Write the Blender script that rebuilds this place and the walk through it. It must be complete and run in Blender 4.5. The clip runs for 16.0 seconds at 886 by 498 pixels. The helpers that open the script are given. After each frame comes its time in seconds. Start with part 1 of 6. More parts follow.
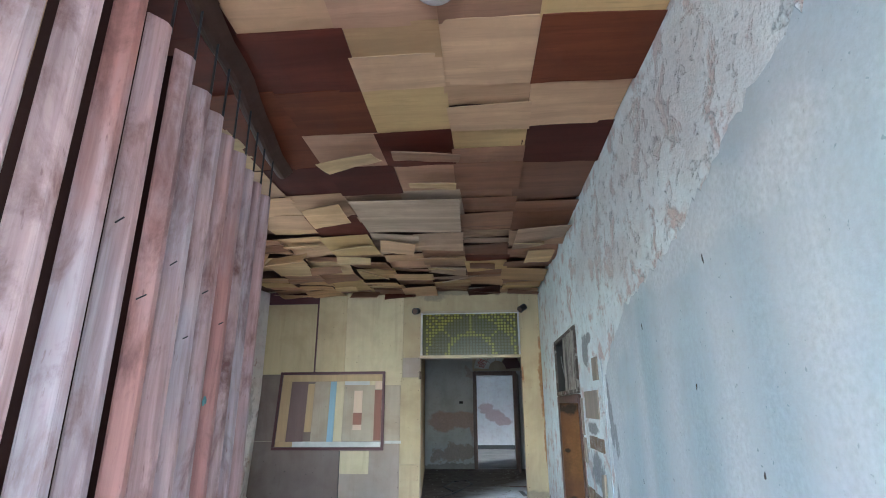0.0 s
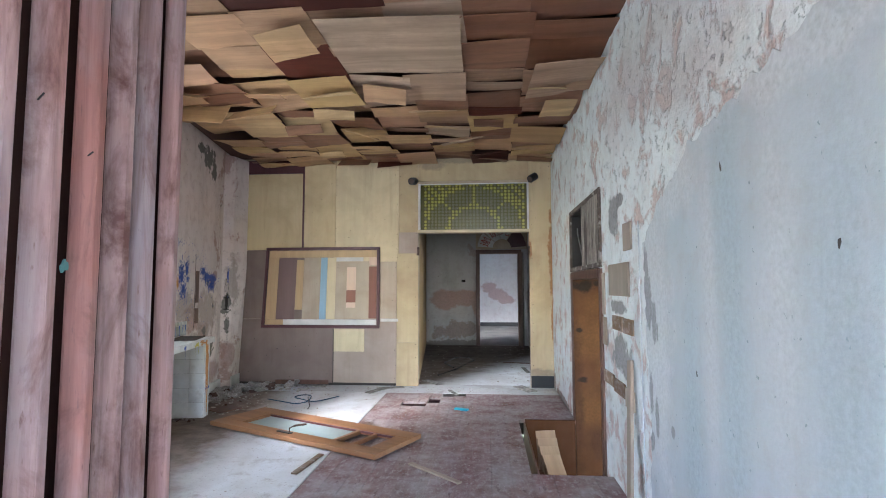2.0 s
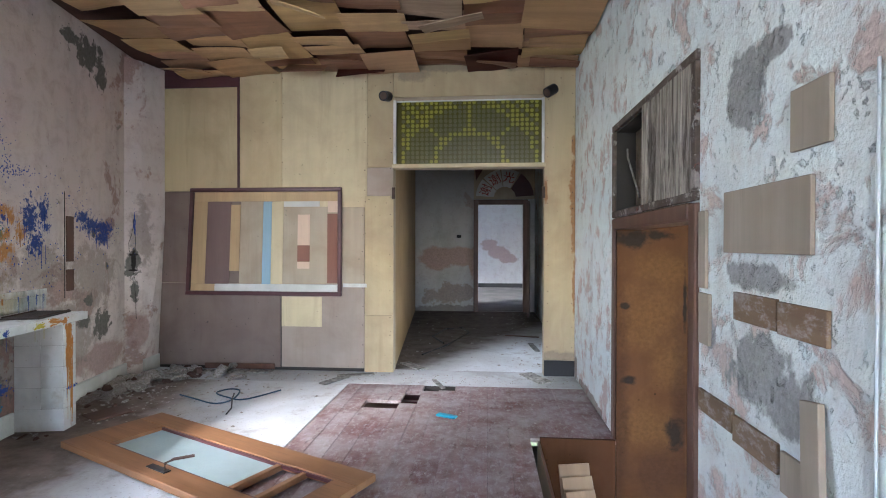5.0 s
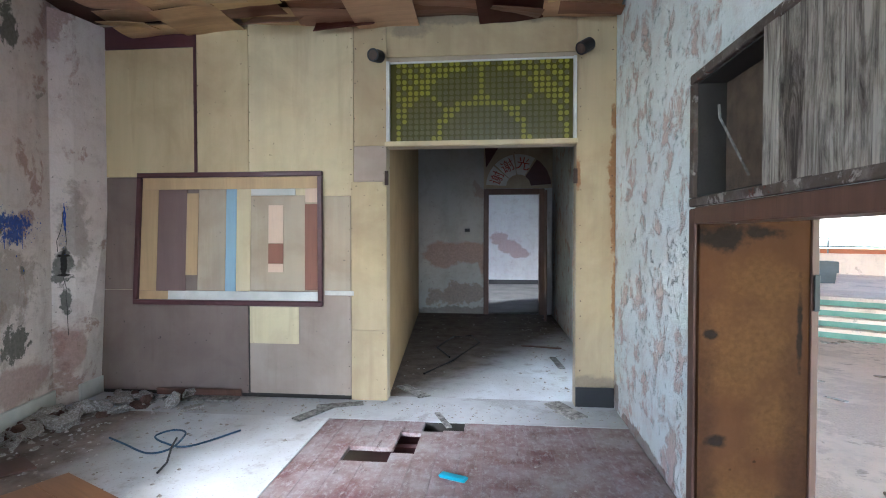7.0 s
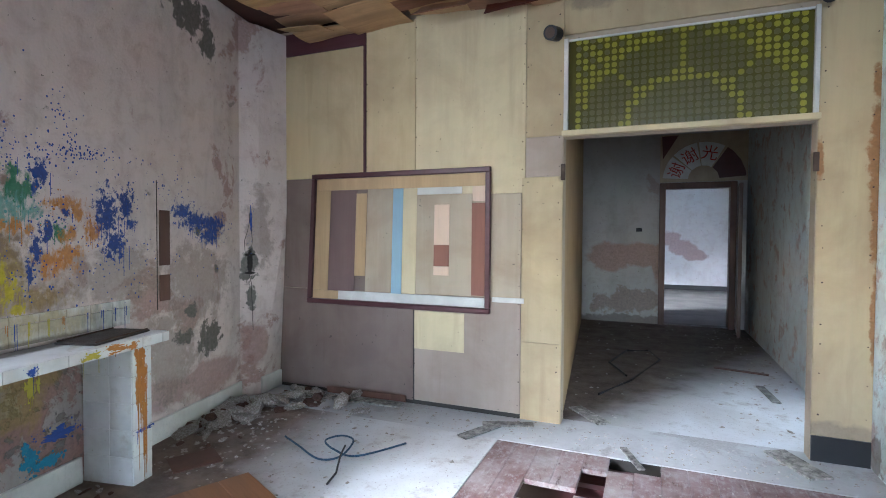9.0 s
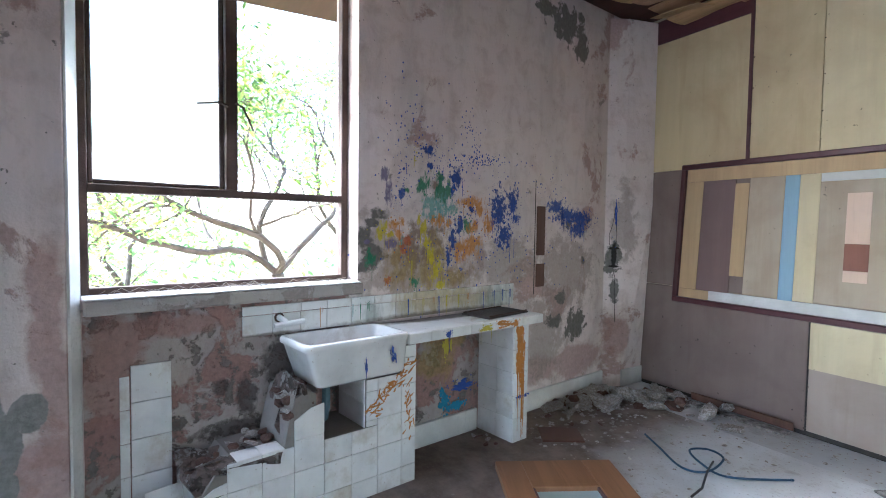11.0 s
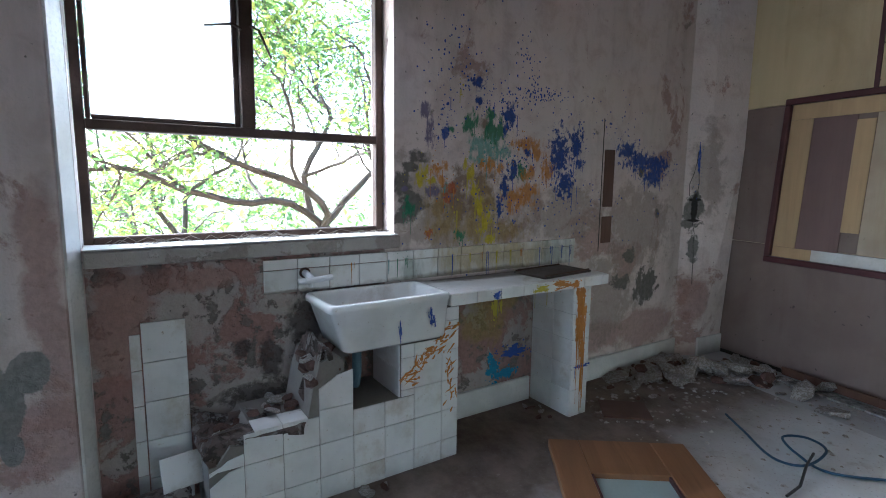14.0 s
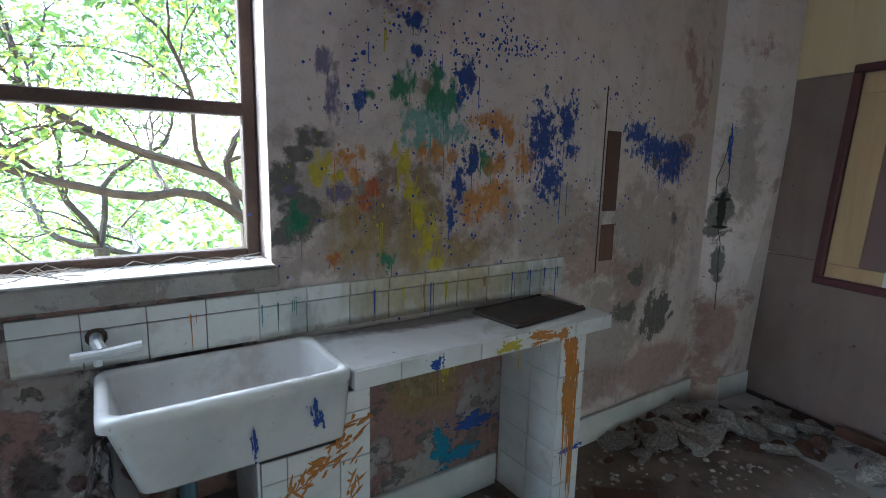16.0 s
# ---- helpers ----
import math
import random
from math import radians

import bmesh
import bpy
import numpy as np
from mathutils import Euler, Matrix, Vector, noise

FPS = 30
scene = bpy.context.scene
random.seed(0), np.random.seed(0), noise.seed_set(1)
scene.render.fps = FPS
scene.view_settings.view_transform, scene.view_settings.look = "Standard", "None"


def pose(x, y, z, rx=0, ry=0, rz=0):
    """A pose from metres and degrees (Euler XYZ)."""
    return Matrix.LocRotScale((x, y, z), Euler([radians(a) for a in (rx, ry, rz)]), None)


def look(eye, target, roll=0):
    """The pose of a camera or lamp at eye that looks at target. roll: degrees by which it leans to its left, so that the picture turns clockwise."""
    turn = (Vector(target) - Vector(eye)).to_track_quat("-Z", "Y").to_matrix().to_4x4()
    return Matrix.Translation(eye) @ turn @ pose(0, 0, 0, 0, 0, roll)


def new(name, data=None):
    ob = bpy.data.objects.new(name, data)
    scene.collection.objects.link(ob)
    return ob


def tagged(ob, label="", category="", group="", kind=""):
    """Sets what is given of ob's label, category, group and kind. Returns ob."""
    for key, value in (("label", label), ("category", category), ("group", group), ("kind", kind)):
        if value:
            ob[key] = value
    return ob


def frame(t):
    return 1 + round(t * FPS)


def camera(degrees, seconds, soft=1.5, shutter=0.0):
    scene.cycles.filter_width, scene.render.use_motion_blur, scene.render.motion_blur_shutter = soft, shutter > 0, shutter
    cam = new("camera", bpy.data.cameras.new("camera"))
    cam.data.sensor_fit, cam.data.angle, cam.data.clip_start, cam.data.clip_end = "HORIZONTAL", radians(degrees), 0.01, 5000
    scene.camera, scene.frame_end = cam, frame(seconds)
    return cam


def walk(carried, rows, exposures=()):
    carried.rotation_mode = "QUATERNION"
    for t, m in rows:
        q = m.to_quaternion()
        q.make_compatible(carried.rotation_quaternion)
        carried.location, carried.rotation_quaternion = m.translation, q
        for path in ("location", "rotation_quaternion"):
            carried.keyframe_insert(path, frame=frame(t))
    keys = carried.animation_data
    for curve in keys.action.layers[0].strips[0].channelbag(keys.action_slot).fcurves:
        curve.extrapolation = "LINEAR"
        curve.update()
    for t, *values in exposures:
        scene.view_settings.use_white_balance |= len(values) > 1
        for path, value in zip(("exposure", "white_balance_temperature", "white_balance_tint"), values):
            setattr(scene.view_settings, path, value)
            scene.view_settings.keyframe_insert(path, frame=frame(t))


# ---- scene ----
cam = camera(81.9, 16.0, soft=1.0)
PATH = [
    (0, (0.661, 0.01, 1.422), (0.521, 1.915, 2.012), -0.3),
    (0.5, (0.692, 0.168, 1.407), (0.536, 2.112, 1.852), 0.0),
    (1, (0.64, 0.357, 1.392), (0.478, 2.326, 1.707), -0.1),
    (1.5, (0.613, 0.608, 1.372), (0.451, 2.59, 1.59), -0.1),
    (2, (0.658, 0.943, 1.387), (0.491, 2.931, 1.534), -0.1),
    (2.5, (0.666, 1.243, 1.356), (0.486, 3.233, 1.445), -0.0),
    (3, (0.63, 1.591, 1.37), (0.453, 3.582, 1.427), 0.1),
    (3.5, (0.712, 1.936, 1.373), (0.55, 3.929, 1.403), -0.0),
    (4, (0.746, 2.221, 1.365), (0.587, 4.215, 1.378), 0.0),
    (4.2, (0.733, 2.352, 1.345), (0.577, 4.346, 1.351), 0.1),
    (6.5, (0.617, 3.635, 1.369), (0.417, 5.625, 1.329), 0.1),
    (7, (0.598, 3.899, 1.392), (0.401, 5.889, 1.346), 0.0),
    (7.5, (0.569, 4.052, 1.39), (0.369, 6.041, 1.342), 0.1),
    (8, (0.453, 4.167, 1.399), (0.243, 6.155, 1.341), 0.2),
    (8.5, (0.339, 4.248, 1.41), (0.022, 6.222, 1.354), 0.2),
    (9, (0.317, 4.294, 1.42), (-0.44, 6.144, 1.365), 0.3),
    (9.5, (0.303, 4.257, 1.428), (-0.891, 5.861, 1.374), 0.5),
    (10, (0.277, 4.233, 1.438), (-1.189, 5.592, 1.379), 0.7),
    (10.2, (0.273, 4.223, 1.446), (-1.272, 5.49, 1.383), 0.8),
    (12.3, (0.314, 4.291, 1.366), (-1.527, 5.054, 1.196), 0.6),
    (12.5, (0.314, 4.3, 1.365), (-1.527, 5.057, 1.176), 0.7),
    (13, (0.304, 4.348, 1.368), (-1.537, 5.096, 1.143), 0.6),
    (13.5, (0.167, 4.412, 1.362), (-1.671, 5.159, 1.103), 0.7),
    (14, (-0.025, 4.481, 1.367), (-1.856, 5.24, 1.099), 0.7),
    (14.5, (-0.243, 4.667, 1.363), (-2.069, 5.431, 1.076), 0.6),
    (15, (-0.465, 4.836, 1.365), (-2.289, 5.602, 1.07), 0.7),
    (15.5, (-0.698, 4.925, 1.424), (-2.511, 5.701, 1.093), 1.3),
    (16, (-0.852, 5.101, 1.415), (-2.658, 5.893, 1.081), 1.3),
]
EXPOSURES = [(0, 4.55, 5300, 5), (1.2, 4.66, 5480, 8), (2.5, 4.84, 5850, 15), (4, 4.76, 5800, 15), (7, 4.78, 5380, 11), (10, 4.87, 5330, 12), (12.3, 4.2, 5320, 13), (16, 3.70, 5280, 7)]
walk(cam, [(t, look(eye, target, roll)) for t, eye, target, roll in PATH], EXPOSURES)

# ---- world, sun, lamps ----
world = bpy.data.worlds.new("sky_world")
scene.world = world
world.use_nodes = True
wn = world.node_tree.nodes
sky = wn.new("ShaderNodeTexSky")
sky.sky_type = 'NISHITA'
sky.sun_disc = False
sky.sun_elevation = radians(33)
sky.sun_rotation = radians(218)
sky.dust_density = 1.0
world.node_tree.links.new(sky.outputs[0], wn["Background"].inputs[0])
wn["Background"].inputs[1].default_value = 0.15
sun_data = bpy.data.lights.new("sun", 'SUN')
sun_data.energy = 4.2
sun_data.angle = radians(30)
sun_data.color = (1.0, 0.96, 0.9)
sun = new("sun", sun_data)
sun.matrix_world = look((-6, -7.6, 6.4), (0, 0, 0))


def window_lamp(name, eye, target, w, h, watts, colour):
    d = bpy.data.lights.new(name, 'AREA')
    d.shape, d.size, d.size_y, d.energy, d.color = 'RECTANGLE', w, h, watts, colour
    ob = new(name, d)
    ob.matrix_world = look(eye, target)
    return ob


COOL = (0.80, 0.92, 1.0)
LW = pose(-2.396, 4.596, 0, 0, 0, 10.43)     # window wall: x out of the wall, y along it
WIN_IN, WIN_TO = LW @ Vector((-0.06, 0.0, 1.95)), LW @ Vector((2.0, 0.15, 0.9))
window_lamp("back_window_daylight", (0.2, -2.45, 1.65), (0.0, 5, 1.5), 2.4, 1.7, 5.9, COOL)
window_lamp("west_window_daylight", tuple(WIN_IN), tuple(WIN_TO), 1.2, 1.6, 1.7, (0.93, 0.96, 1.0))
# fill lamp added at an unseen side opening to brighten the hall floor
window_lamp("hall_doorway_daylight", (1.70, 8.88, 1.25), (0.5, 8.8, 0.0), 0.8, 1.5, 0.36, COOL)
window_lamp("far_room_daylight", (-1.8, 16.6, 1.6), (3.0, 16.6, 1.2), 1.2, 1.0, 0.02, (1, 0.97, 0.95))

# ---- materials ----


class Nodes:
    """A principled material under construction."""

    def __init__(self, name, rough=0.7, metal=0.0, spec=0.35):
        self.m = bpy.data.materials.new(name)
        self.m.use_nodes = True
        self.t = self.m.node_tree
        self.b = self.t.nodes["Principled BSDF"]
        self.b.inputs["Roughness"].default_value = rough
        self.b.inputs["Metallic"].default_value = metal
        self.b.inputs["Specular IOR Level"].default_value = spec
        self._co = None

    def add(self, kind, **values):
        n = self.t.nodes.new(kind)
        for k, v in values.items():
            n.inputs[k].default_value = v
        return n

    def link(self, a, b):
        self.t.links.new(a, b)

    def coords(self, stretch=(1, 1, 1), scatter=True):
        tc = self.add("ShaderNodeTexCoord")
        mp = self.add("ShaderNodeMapping")
        mp.inputs["Scale"].default_value = stretch
        self.link(tc.outputs["Object"], mp.inputs["Vector"])
        if scatter:
            oi = self.add("ShaderNodeObjectInfo")
            ge = self.add("ShaderNodeNewGeometry")
            s = self.add("ShaderNodeMath")
            self.link(oi.outputs["Random"], s.inputs[0])
            self.link(ge.outputs["Random Per Island"], s.inputs[1])
            mu = self.add("ShaderNodeMath")
            mu.operation = 'MULTIPLY'
            mu.inputs[1].default_value = 37.0
            self.link(s.outputs[0], mu.inputs[0])
            self.link(mu.outputs[0], mp.inputs["Location"])
        return mp.outputs[0]

    def noise(self, co, scale, detail=4, rough=0.55, distort=0.0):
        n = self.add("ShaderNodeTexNoise", Scale=scale, Detail=detail, Roughness=rough, Distortion=distort)
        self.link(co, n.inputs["Vector"])
        return n.outputs["Fac"]

    def ramp(self, fac, lo, hi):
        r = self.add("ShaderNodeMapRange")
        r.inputs["From Min"].default_value, r.inputs["From Max"].default_value = lo, hi
        self.link(fac, r.inputs["Value"])
        return r.outputs[0]

    def mix(self, fac, a, b):
        n = self.t.nodes.new("ShaderNodeMix")
        n.data_type = 'RGBA'
        for sock, v in ((n.inputs["Factor"], fac), (n.inputs[6], a), (n.inputs[7], b)):
            if isinstance(v, (int, float)):
                sock.default_value = v
            elif isinstance(v, tuple):
                sock.default_value = (*v, 1)
            else:
                self.link(v, sock)
        return n.outputs[2]

    def spots(self, col, colour, items, power=1.0, rag=1.1, freq=7.0, soft=0.22, stretch=(1, 1, 1)):
        """Ragged stains and scars: items of (centre, radii), blended over a colour."""
        co = self.coords(scatter=False)
        low = None
        for c, r in items:
            mp = self.add("ShaderNodeMapping")
            mp.inputs["Scale"].default_value = tuple(1 / v for v in r)
            mp.inputs["Location"].default_value = tuple(-a / v for a, v in zip(c, r))
            self.link(co, mp.inputs["Vector"])
            ln = self.add("ShaderNodeVectorMath")
            ln.operation = 'LENGTH'
            self.link(mp.outputs[0], ln.inputs[0])
            if low is None:
                low = ln.outputs["Value"]
            else:
                mn = self.add("ShaderNodeMath")
                mn.operation = 'MINIMUM'
                self.link(low, mn.inputs[0])
                self.link(ln.outputs["Value"], mn.inputs[1])
                low = mn.outputs[0]
        ad = self.add("ShaderNodeMath")
        ad.operation = 'MULTIPLY_ADD'
        self.link(self.noise(self.coords(stretch, scatter=False), freq, 9, 0.66, 0.2), ad.inputs[0])
        ad.inputs[1].default_value = rag * 2
        self.link(low, ad.inputs[2])
        inside = self.ramp(ad.outputs[0], 1 + rag + soft / 2, 1 + rag - soft / 2)
        mu = self.add("ShaderNodeMath")
        mu.operation = 'MULTIPLY'
        mu.inputs[1].default_value = power
        self.link(inside, mu.inputs[0])
        fine = self.ramp(self.noise(co, 38, 5, 0.65), 0.35, 0.7)
        return self.mix(mu.outputs[0], col, self.mix(fine, colour, dark(colour, 0.66)))

    def rand_mix(self, colours):
        """One of several colours for each object or island."""
        oi = self.add("ShaderNodeObjectInfo")
        ge = self.add("ShaderNodeNewGeometry")
        s = self.add("ShaderNodeMath")
        self.link(oi.outputs["Random"], s.inputs[0])
        self.link(ge.outputs["Random Per Island"], s.inputs[1])
        f = self.add("ShaderNodeMath")
        f.operation = 'FRACT'
        self.link(s.outputs[0], f.inputs[0])
        cr = self.t.nodes.new("ShaderNodeValToRGB")
        cr.color_ramp.interpolation = 'CONSTANT'
        e = cr.color_ramp.elements
        while len(e) < len(colours):
            e.new(0.5)
        for i, c in enumerate(colours):
            e[i].position = i / len(colours)
            e[i].color = (*c, 1)
        self.link(f.outputs[0], cr.inputs[0])
        return cr.outputs[0]

    def bump(self, height, strength=0.3, distance=0.01):
        n = self.add("ShaderNodeBump", Strength=strength, Distance=distance)
        self.link(height, n.inputs["Height"])
        self.link(n.outputs[0], self.b.inputs["Normal"])

    def done(self, colour):
        if isinstance(colour, tuple):
            self.b.inputs["Base Color"].default_value = (*colour, 1)
        else:
            self.link(colour, self.b.inputs["Base Color"])
        return self.m


def dark(c, k):
    return tuple(v * k for v in c)


def plain(name, c, rough=0.6, metal=0.0, var=0.25, scale=9, bump=0.15, spec=0.35):
    """A surface of one colour with grime at two scales."""
    n = Nodes(name, rough, metal, spec)
    co = n.coords()
    big, fine = n.noise(co, scale * 0.4, 3), n.noise(co, scale * 8, 4)
    col = n.mix(n.ramp(big, 0.35, 0.7), c, dark(c, 1 - var))
    col = n.mix(n.ramp(fine, 0.5, 0.8), col, dark(c, 1 - var * 0.8))
    n.bump(fine, bump, 0.004)
    return n.done(col)


def wood(name, colours, axis=2, rough=0.55, grain=14.0, spec=0.35, dusty=0.0, contrast=0.35):
    """Wood with grain along an axis; each piece takes one of the colours."""
    n = Nodes(name, rough, 0, spec)
    st = [1, 1, 1]
    st[axis] = 0.07
    co = n.coords(tuple(st))
    g = n.noise(co, grain, 6, 0.6, 0.6)
    f = n.noise(co, grain * 7, 3)
    big = n.noise(n.coords(scatter=not dusty), 2.2 if not dusty else 3.0, 9, 0.7)
    base = n.rand_mix(colours) if len(colours) > 1 else colours[0]
    hs = n.add("ShaderNodeHueSaturation", Value=1 - contrast)
    if isinstance(base, tuple):
        hs.inputs["Color"].default_value = (*base, 1)
    else:
        n.link(base, hs.inputs["Color"])
    col = n.mix(n.ramp(g, 0.35, 0.7), base, hs.outputs[0])
    col = n.mix(n.ramp(f, 0.55, 0.8), col, hs.outputs[0])
    if dusty:
        col = n.mix(n.ramp(big, 0.62 - dusty * 0.4, 0.78), col, (0.40, 0.38, 0.37))
        d2_ = n.noise(n.coords((1, 0.5, 1), scatter=False), 26, 8, 0.75)
        col = n.mix(n.ramp(d2_, 0.5, 0.68), col, (0.36, 0.33, 0.33))
        col = n.mix(n.ramp(n.noise(n.coords((1, 0.3, 1), scatter=False), 14, 6, 0.7), 0.60, 0.72), col, (0.07, 0.035, 0.035))
    else:
        col = n.mix(n.ramp(big, 0.45, 0.8), col, hs.outputs[0])
    n.bump(g, 0.18, 0.003)
    return n.done(col)


def ply(name, c, scars=(), spec=0.3):
    """Aged plywood: faint upright grain, brown damp clouds, runs and specks."""
    n = Nodes(name, 0.6, 0, spec)
    g = n.noise(n.coords((1, 1, 0.06)), 7, 6, 0.6, 0.5)
    cl = n.noise(n.coords(), 1.7, 7, 0.62, 0.4)
    run = n.noise(n.coords((5, 5, 0.5)), 1.6, 6, 0.6)
    sp = n.noise(n.coords(), 26, 3, 0.5)
    col = n.mix(n.ramp(g, 0.35, 0.7), c, dark(c, 0.88))
    deep = (c[0] * 0.66, c[1] * 0.60, c[2] * 0.58)
    col = n.mix(n.ramp(cl, 0.44, 0.80), col, deep)
    col = n.mix(n.ramp(run, 0.56, 0.92), col, deep)
    col = n.mix(n.ramp(sp, 0.71, 0.75), col, dark(c, 0.42))
    for args in scars:
        col = n.spots(col, *args)
    n.bump(g, 0.12, 0.003)
    return n.done(col)


def plaster(name, coat, under, bare, a=0.52, b=0.62, scale=1.6, flake=0.6, soft_=0.035, stretch=(1, 1, 1), grime=(0.2, 0.19, 0.18), wet=0.6, scars=()):
    """Old plaster: a paint coat that has come off in places to an undercoat and bare render."""
    n = Nodes(name, 0.85, 0, 0.2)
    co = n.coords(stretch, scatter=False)
    n1 = n.noise(co, scale, 9, 0.66, 0.35)
    n2 = n.noise(co, scale * 2.7, 9, 0.68, 0.2)
    fine = n.noise(co, 55, 5, 0.6)
    big = n.noise(co, 0.7, 4)
    m1 = n.ramp(n1, a, a + soft_)
    m2 = n.ramp(n2, b, b + 0.03)
    col = n.mix(n.ramp(big, 0.35, 0.7), coat, dark(coat, 0.86))
    col = n.mix(m1, col, n.mix(n.ramp(fine, 0.35, 0.7), under, dark(under, 0.75)))
    col = n.mix(m2, col, n.mix(n.ramp(fine, 0.35, 0.7), bare, dark(bare, 0.7)))
    mot = n.noise(co, 7.0, 8, 0.7, 0.4)
    mk = n.add("ShaderNodeMath")
    mk.operation = 'MULTIPLY'
    mk.inputs[1].default_value = 0.55
    n.link(n.ramp(mot, 0.48, 0.75), mk.inputs[0])
    col = n.mix(mk.outputs[0], col, dark(under, 0.8))
    pit_ = n.noise(co, 34, 3, 0.5)
    col = n.mix(n.ramp(pit_, 0.70, 0.74), col, dark(bare, 0.55))
    st = n.noise(n.coords((4, 4, 0.9), scatter=False), 0.8, 7, 0.65)
    soft = n.add("ShaderNodeMath")
    soft.operation = 'MULTIPLY'
    soft.inputs[1].default_value = 1 - wet
    n.link(n.ramp(st, 0.52, 0.85), soft.inputs[0])
    col = n.mix(soft.outputs[0], col, grime)
    for args in scars:
        col = n.spots(col, *args)
    h = n.add("ShaderNodeMath")
    h.operation = 'SUBTRACT'
    n.link(fine, h.inputs[0])
    n.link(m1, h.inputs[1])
    h2 = n.add("ShaderNodeMath")
    h2.operation = 'SUBTRACT'
    n.link(h.outputs[0], h2.inputs[0])
    n.link(m2, h2.inputs[1])
    n.bump(h2.outputs[0], flake, 0.006)
    return n.done(col)


def dirt_shade_floor(name, along, far_v, width, deep=1.0):
    """Pale cement with brown towards one side: dirt, and in the hall also painted shade."""
    n = Nodes(name, 0.85, 0, 0.2)
    co = n.coords(scatter=False)
    n1, n2, fine = n.noise(co, 1.3, 9, 0.65, 0.3), n.noise(co, 4.5, 8, 0.7), n.noise(co, 60, 4)
    pale = n.mix(n.ramp(n1, 0.4, 0.62), (0.62, 0.64, 0.66), (0.50, 0.50, 0.50))
    pale = n.mix(n.ramp(n2, 0.55, 0.72), pale, (0.33, 0.305, 0.28))
    brown = n.mix(n.ramp(n2, 0.4, 0.65), dark((0.29, 0.235, 0.20), deep), dark((0.16, 0.125, 0.105), deep))
    dot = n.add("ShaderNodeVectorMath")
    dot.operation = 'DOT_PRODUCT'
    dot.inputs[1].default_value = along
    n.link(co, dot.inputs[0])
    add = n.add("ShaderNodeMath")
    add.operation = 'MULTIPLY_ADD'
    n.link(n1, add.inputs[0])
    add.inputs[1].default_value = 1.1
    n.link(dot.outputs["Value"], add.inputs[2])
    col = n.mix(n.ramp(add.outputs[0], far_v + 0.55, far_v + 0.55 + width), brown, pale)
    col = n.mix(n.ramp(fine, 0.6, 0.75), col, (0.25, 0.22, 0.20))
    n.bump(n2, 0.35, 0.006)
    return n.done(col)


def tile_glaze(name, c, rough=0.22, scars=()):
    n = Nodes(name, rough, 0, 0.5)
    co = n.coords()
    g, f = n.noise(co, 5, 5), n.noise(co, 60, 4)
    col = n.mix(n.ramp(g, 0.45, 0.8), c, dark(c, 0.72))
    col = n.mix(n.ramp(f, 0.66, 0.78), col, (0.40, 0.34, 0.27))
    col = n.mix(n.ramp(n.noise(co, 2.2, 7, 0.7), 0.55, 0.75), col, (0.42, 0.36, 0.29))
    for args in scars:
        col = n.spots(col, *args)
    n.bump(g, 0.08, 0.003)
    return n.done(col)


BIG = 1000.0


def on_v(*items):
    """Spots on the window wall: along, up, half width, half height."""
    return [((0, u, z), (BIG, ru, rz)) for u, z, ru, rz in items]


def on_y(*items):
    return [((x, 0, z), (rx, BIG, rz)) for x, z, rx, rz in items]


RUNNY = (1, 1, 0.45)
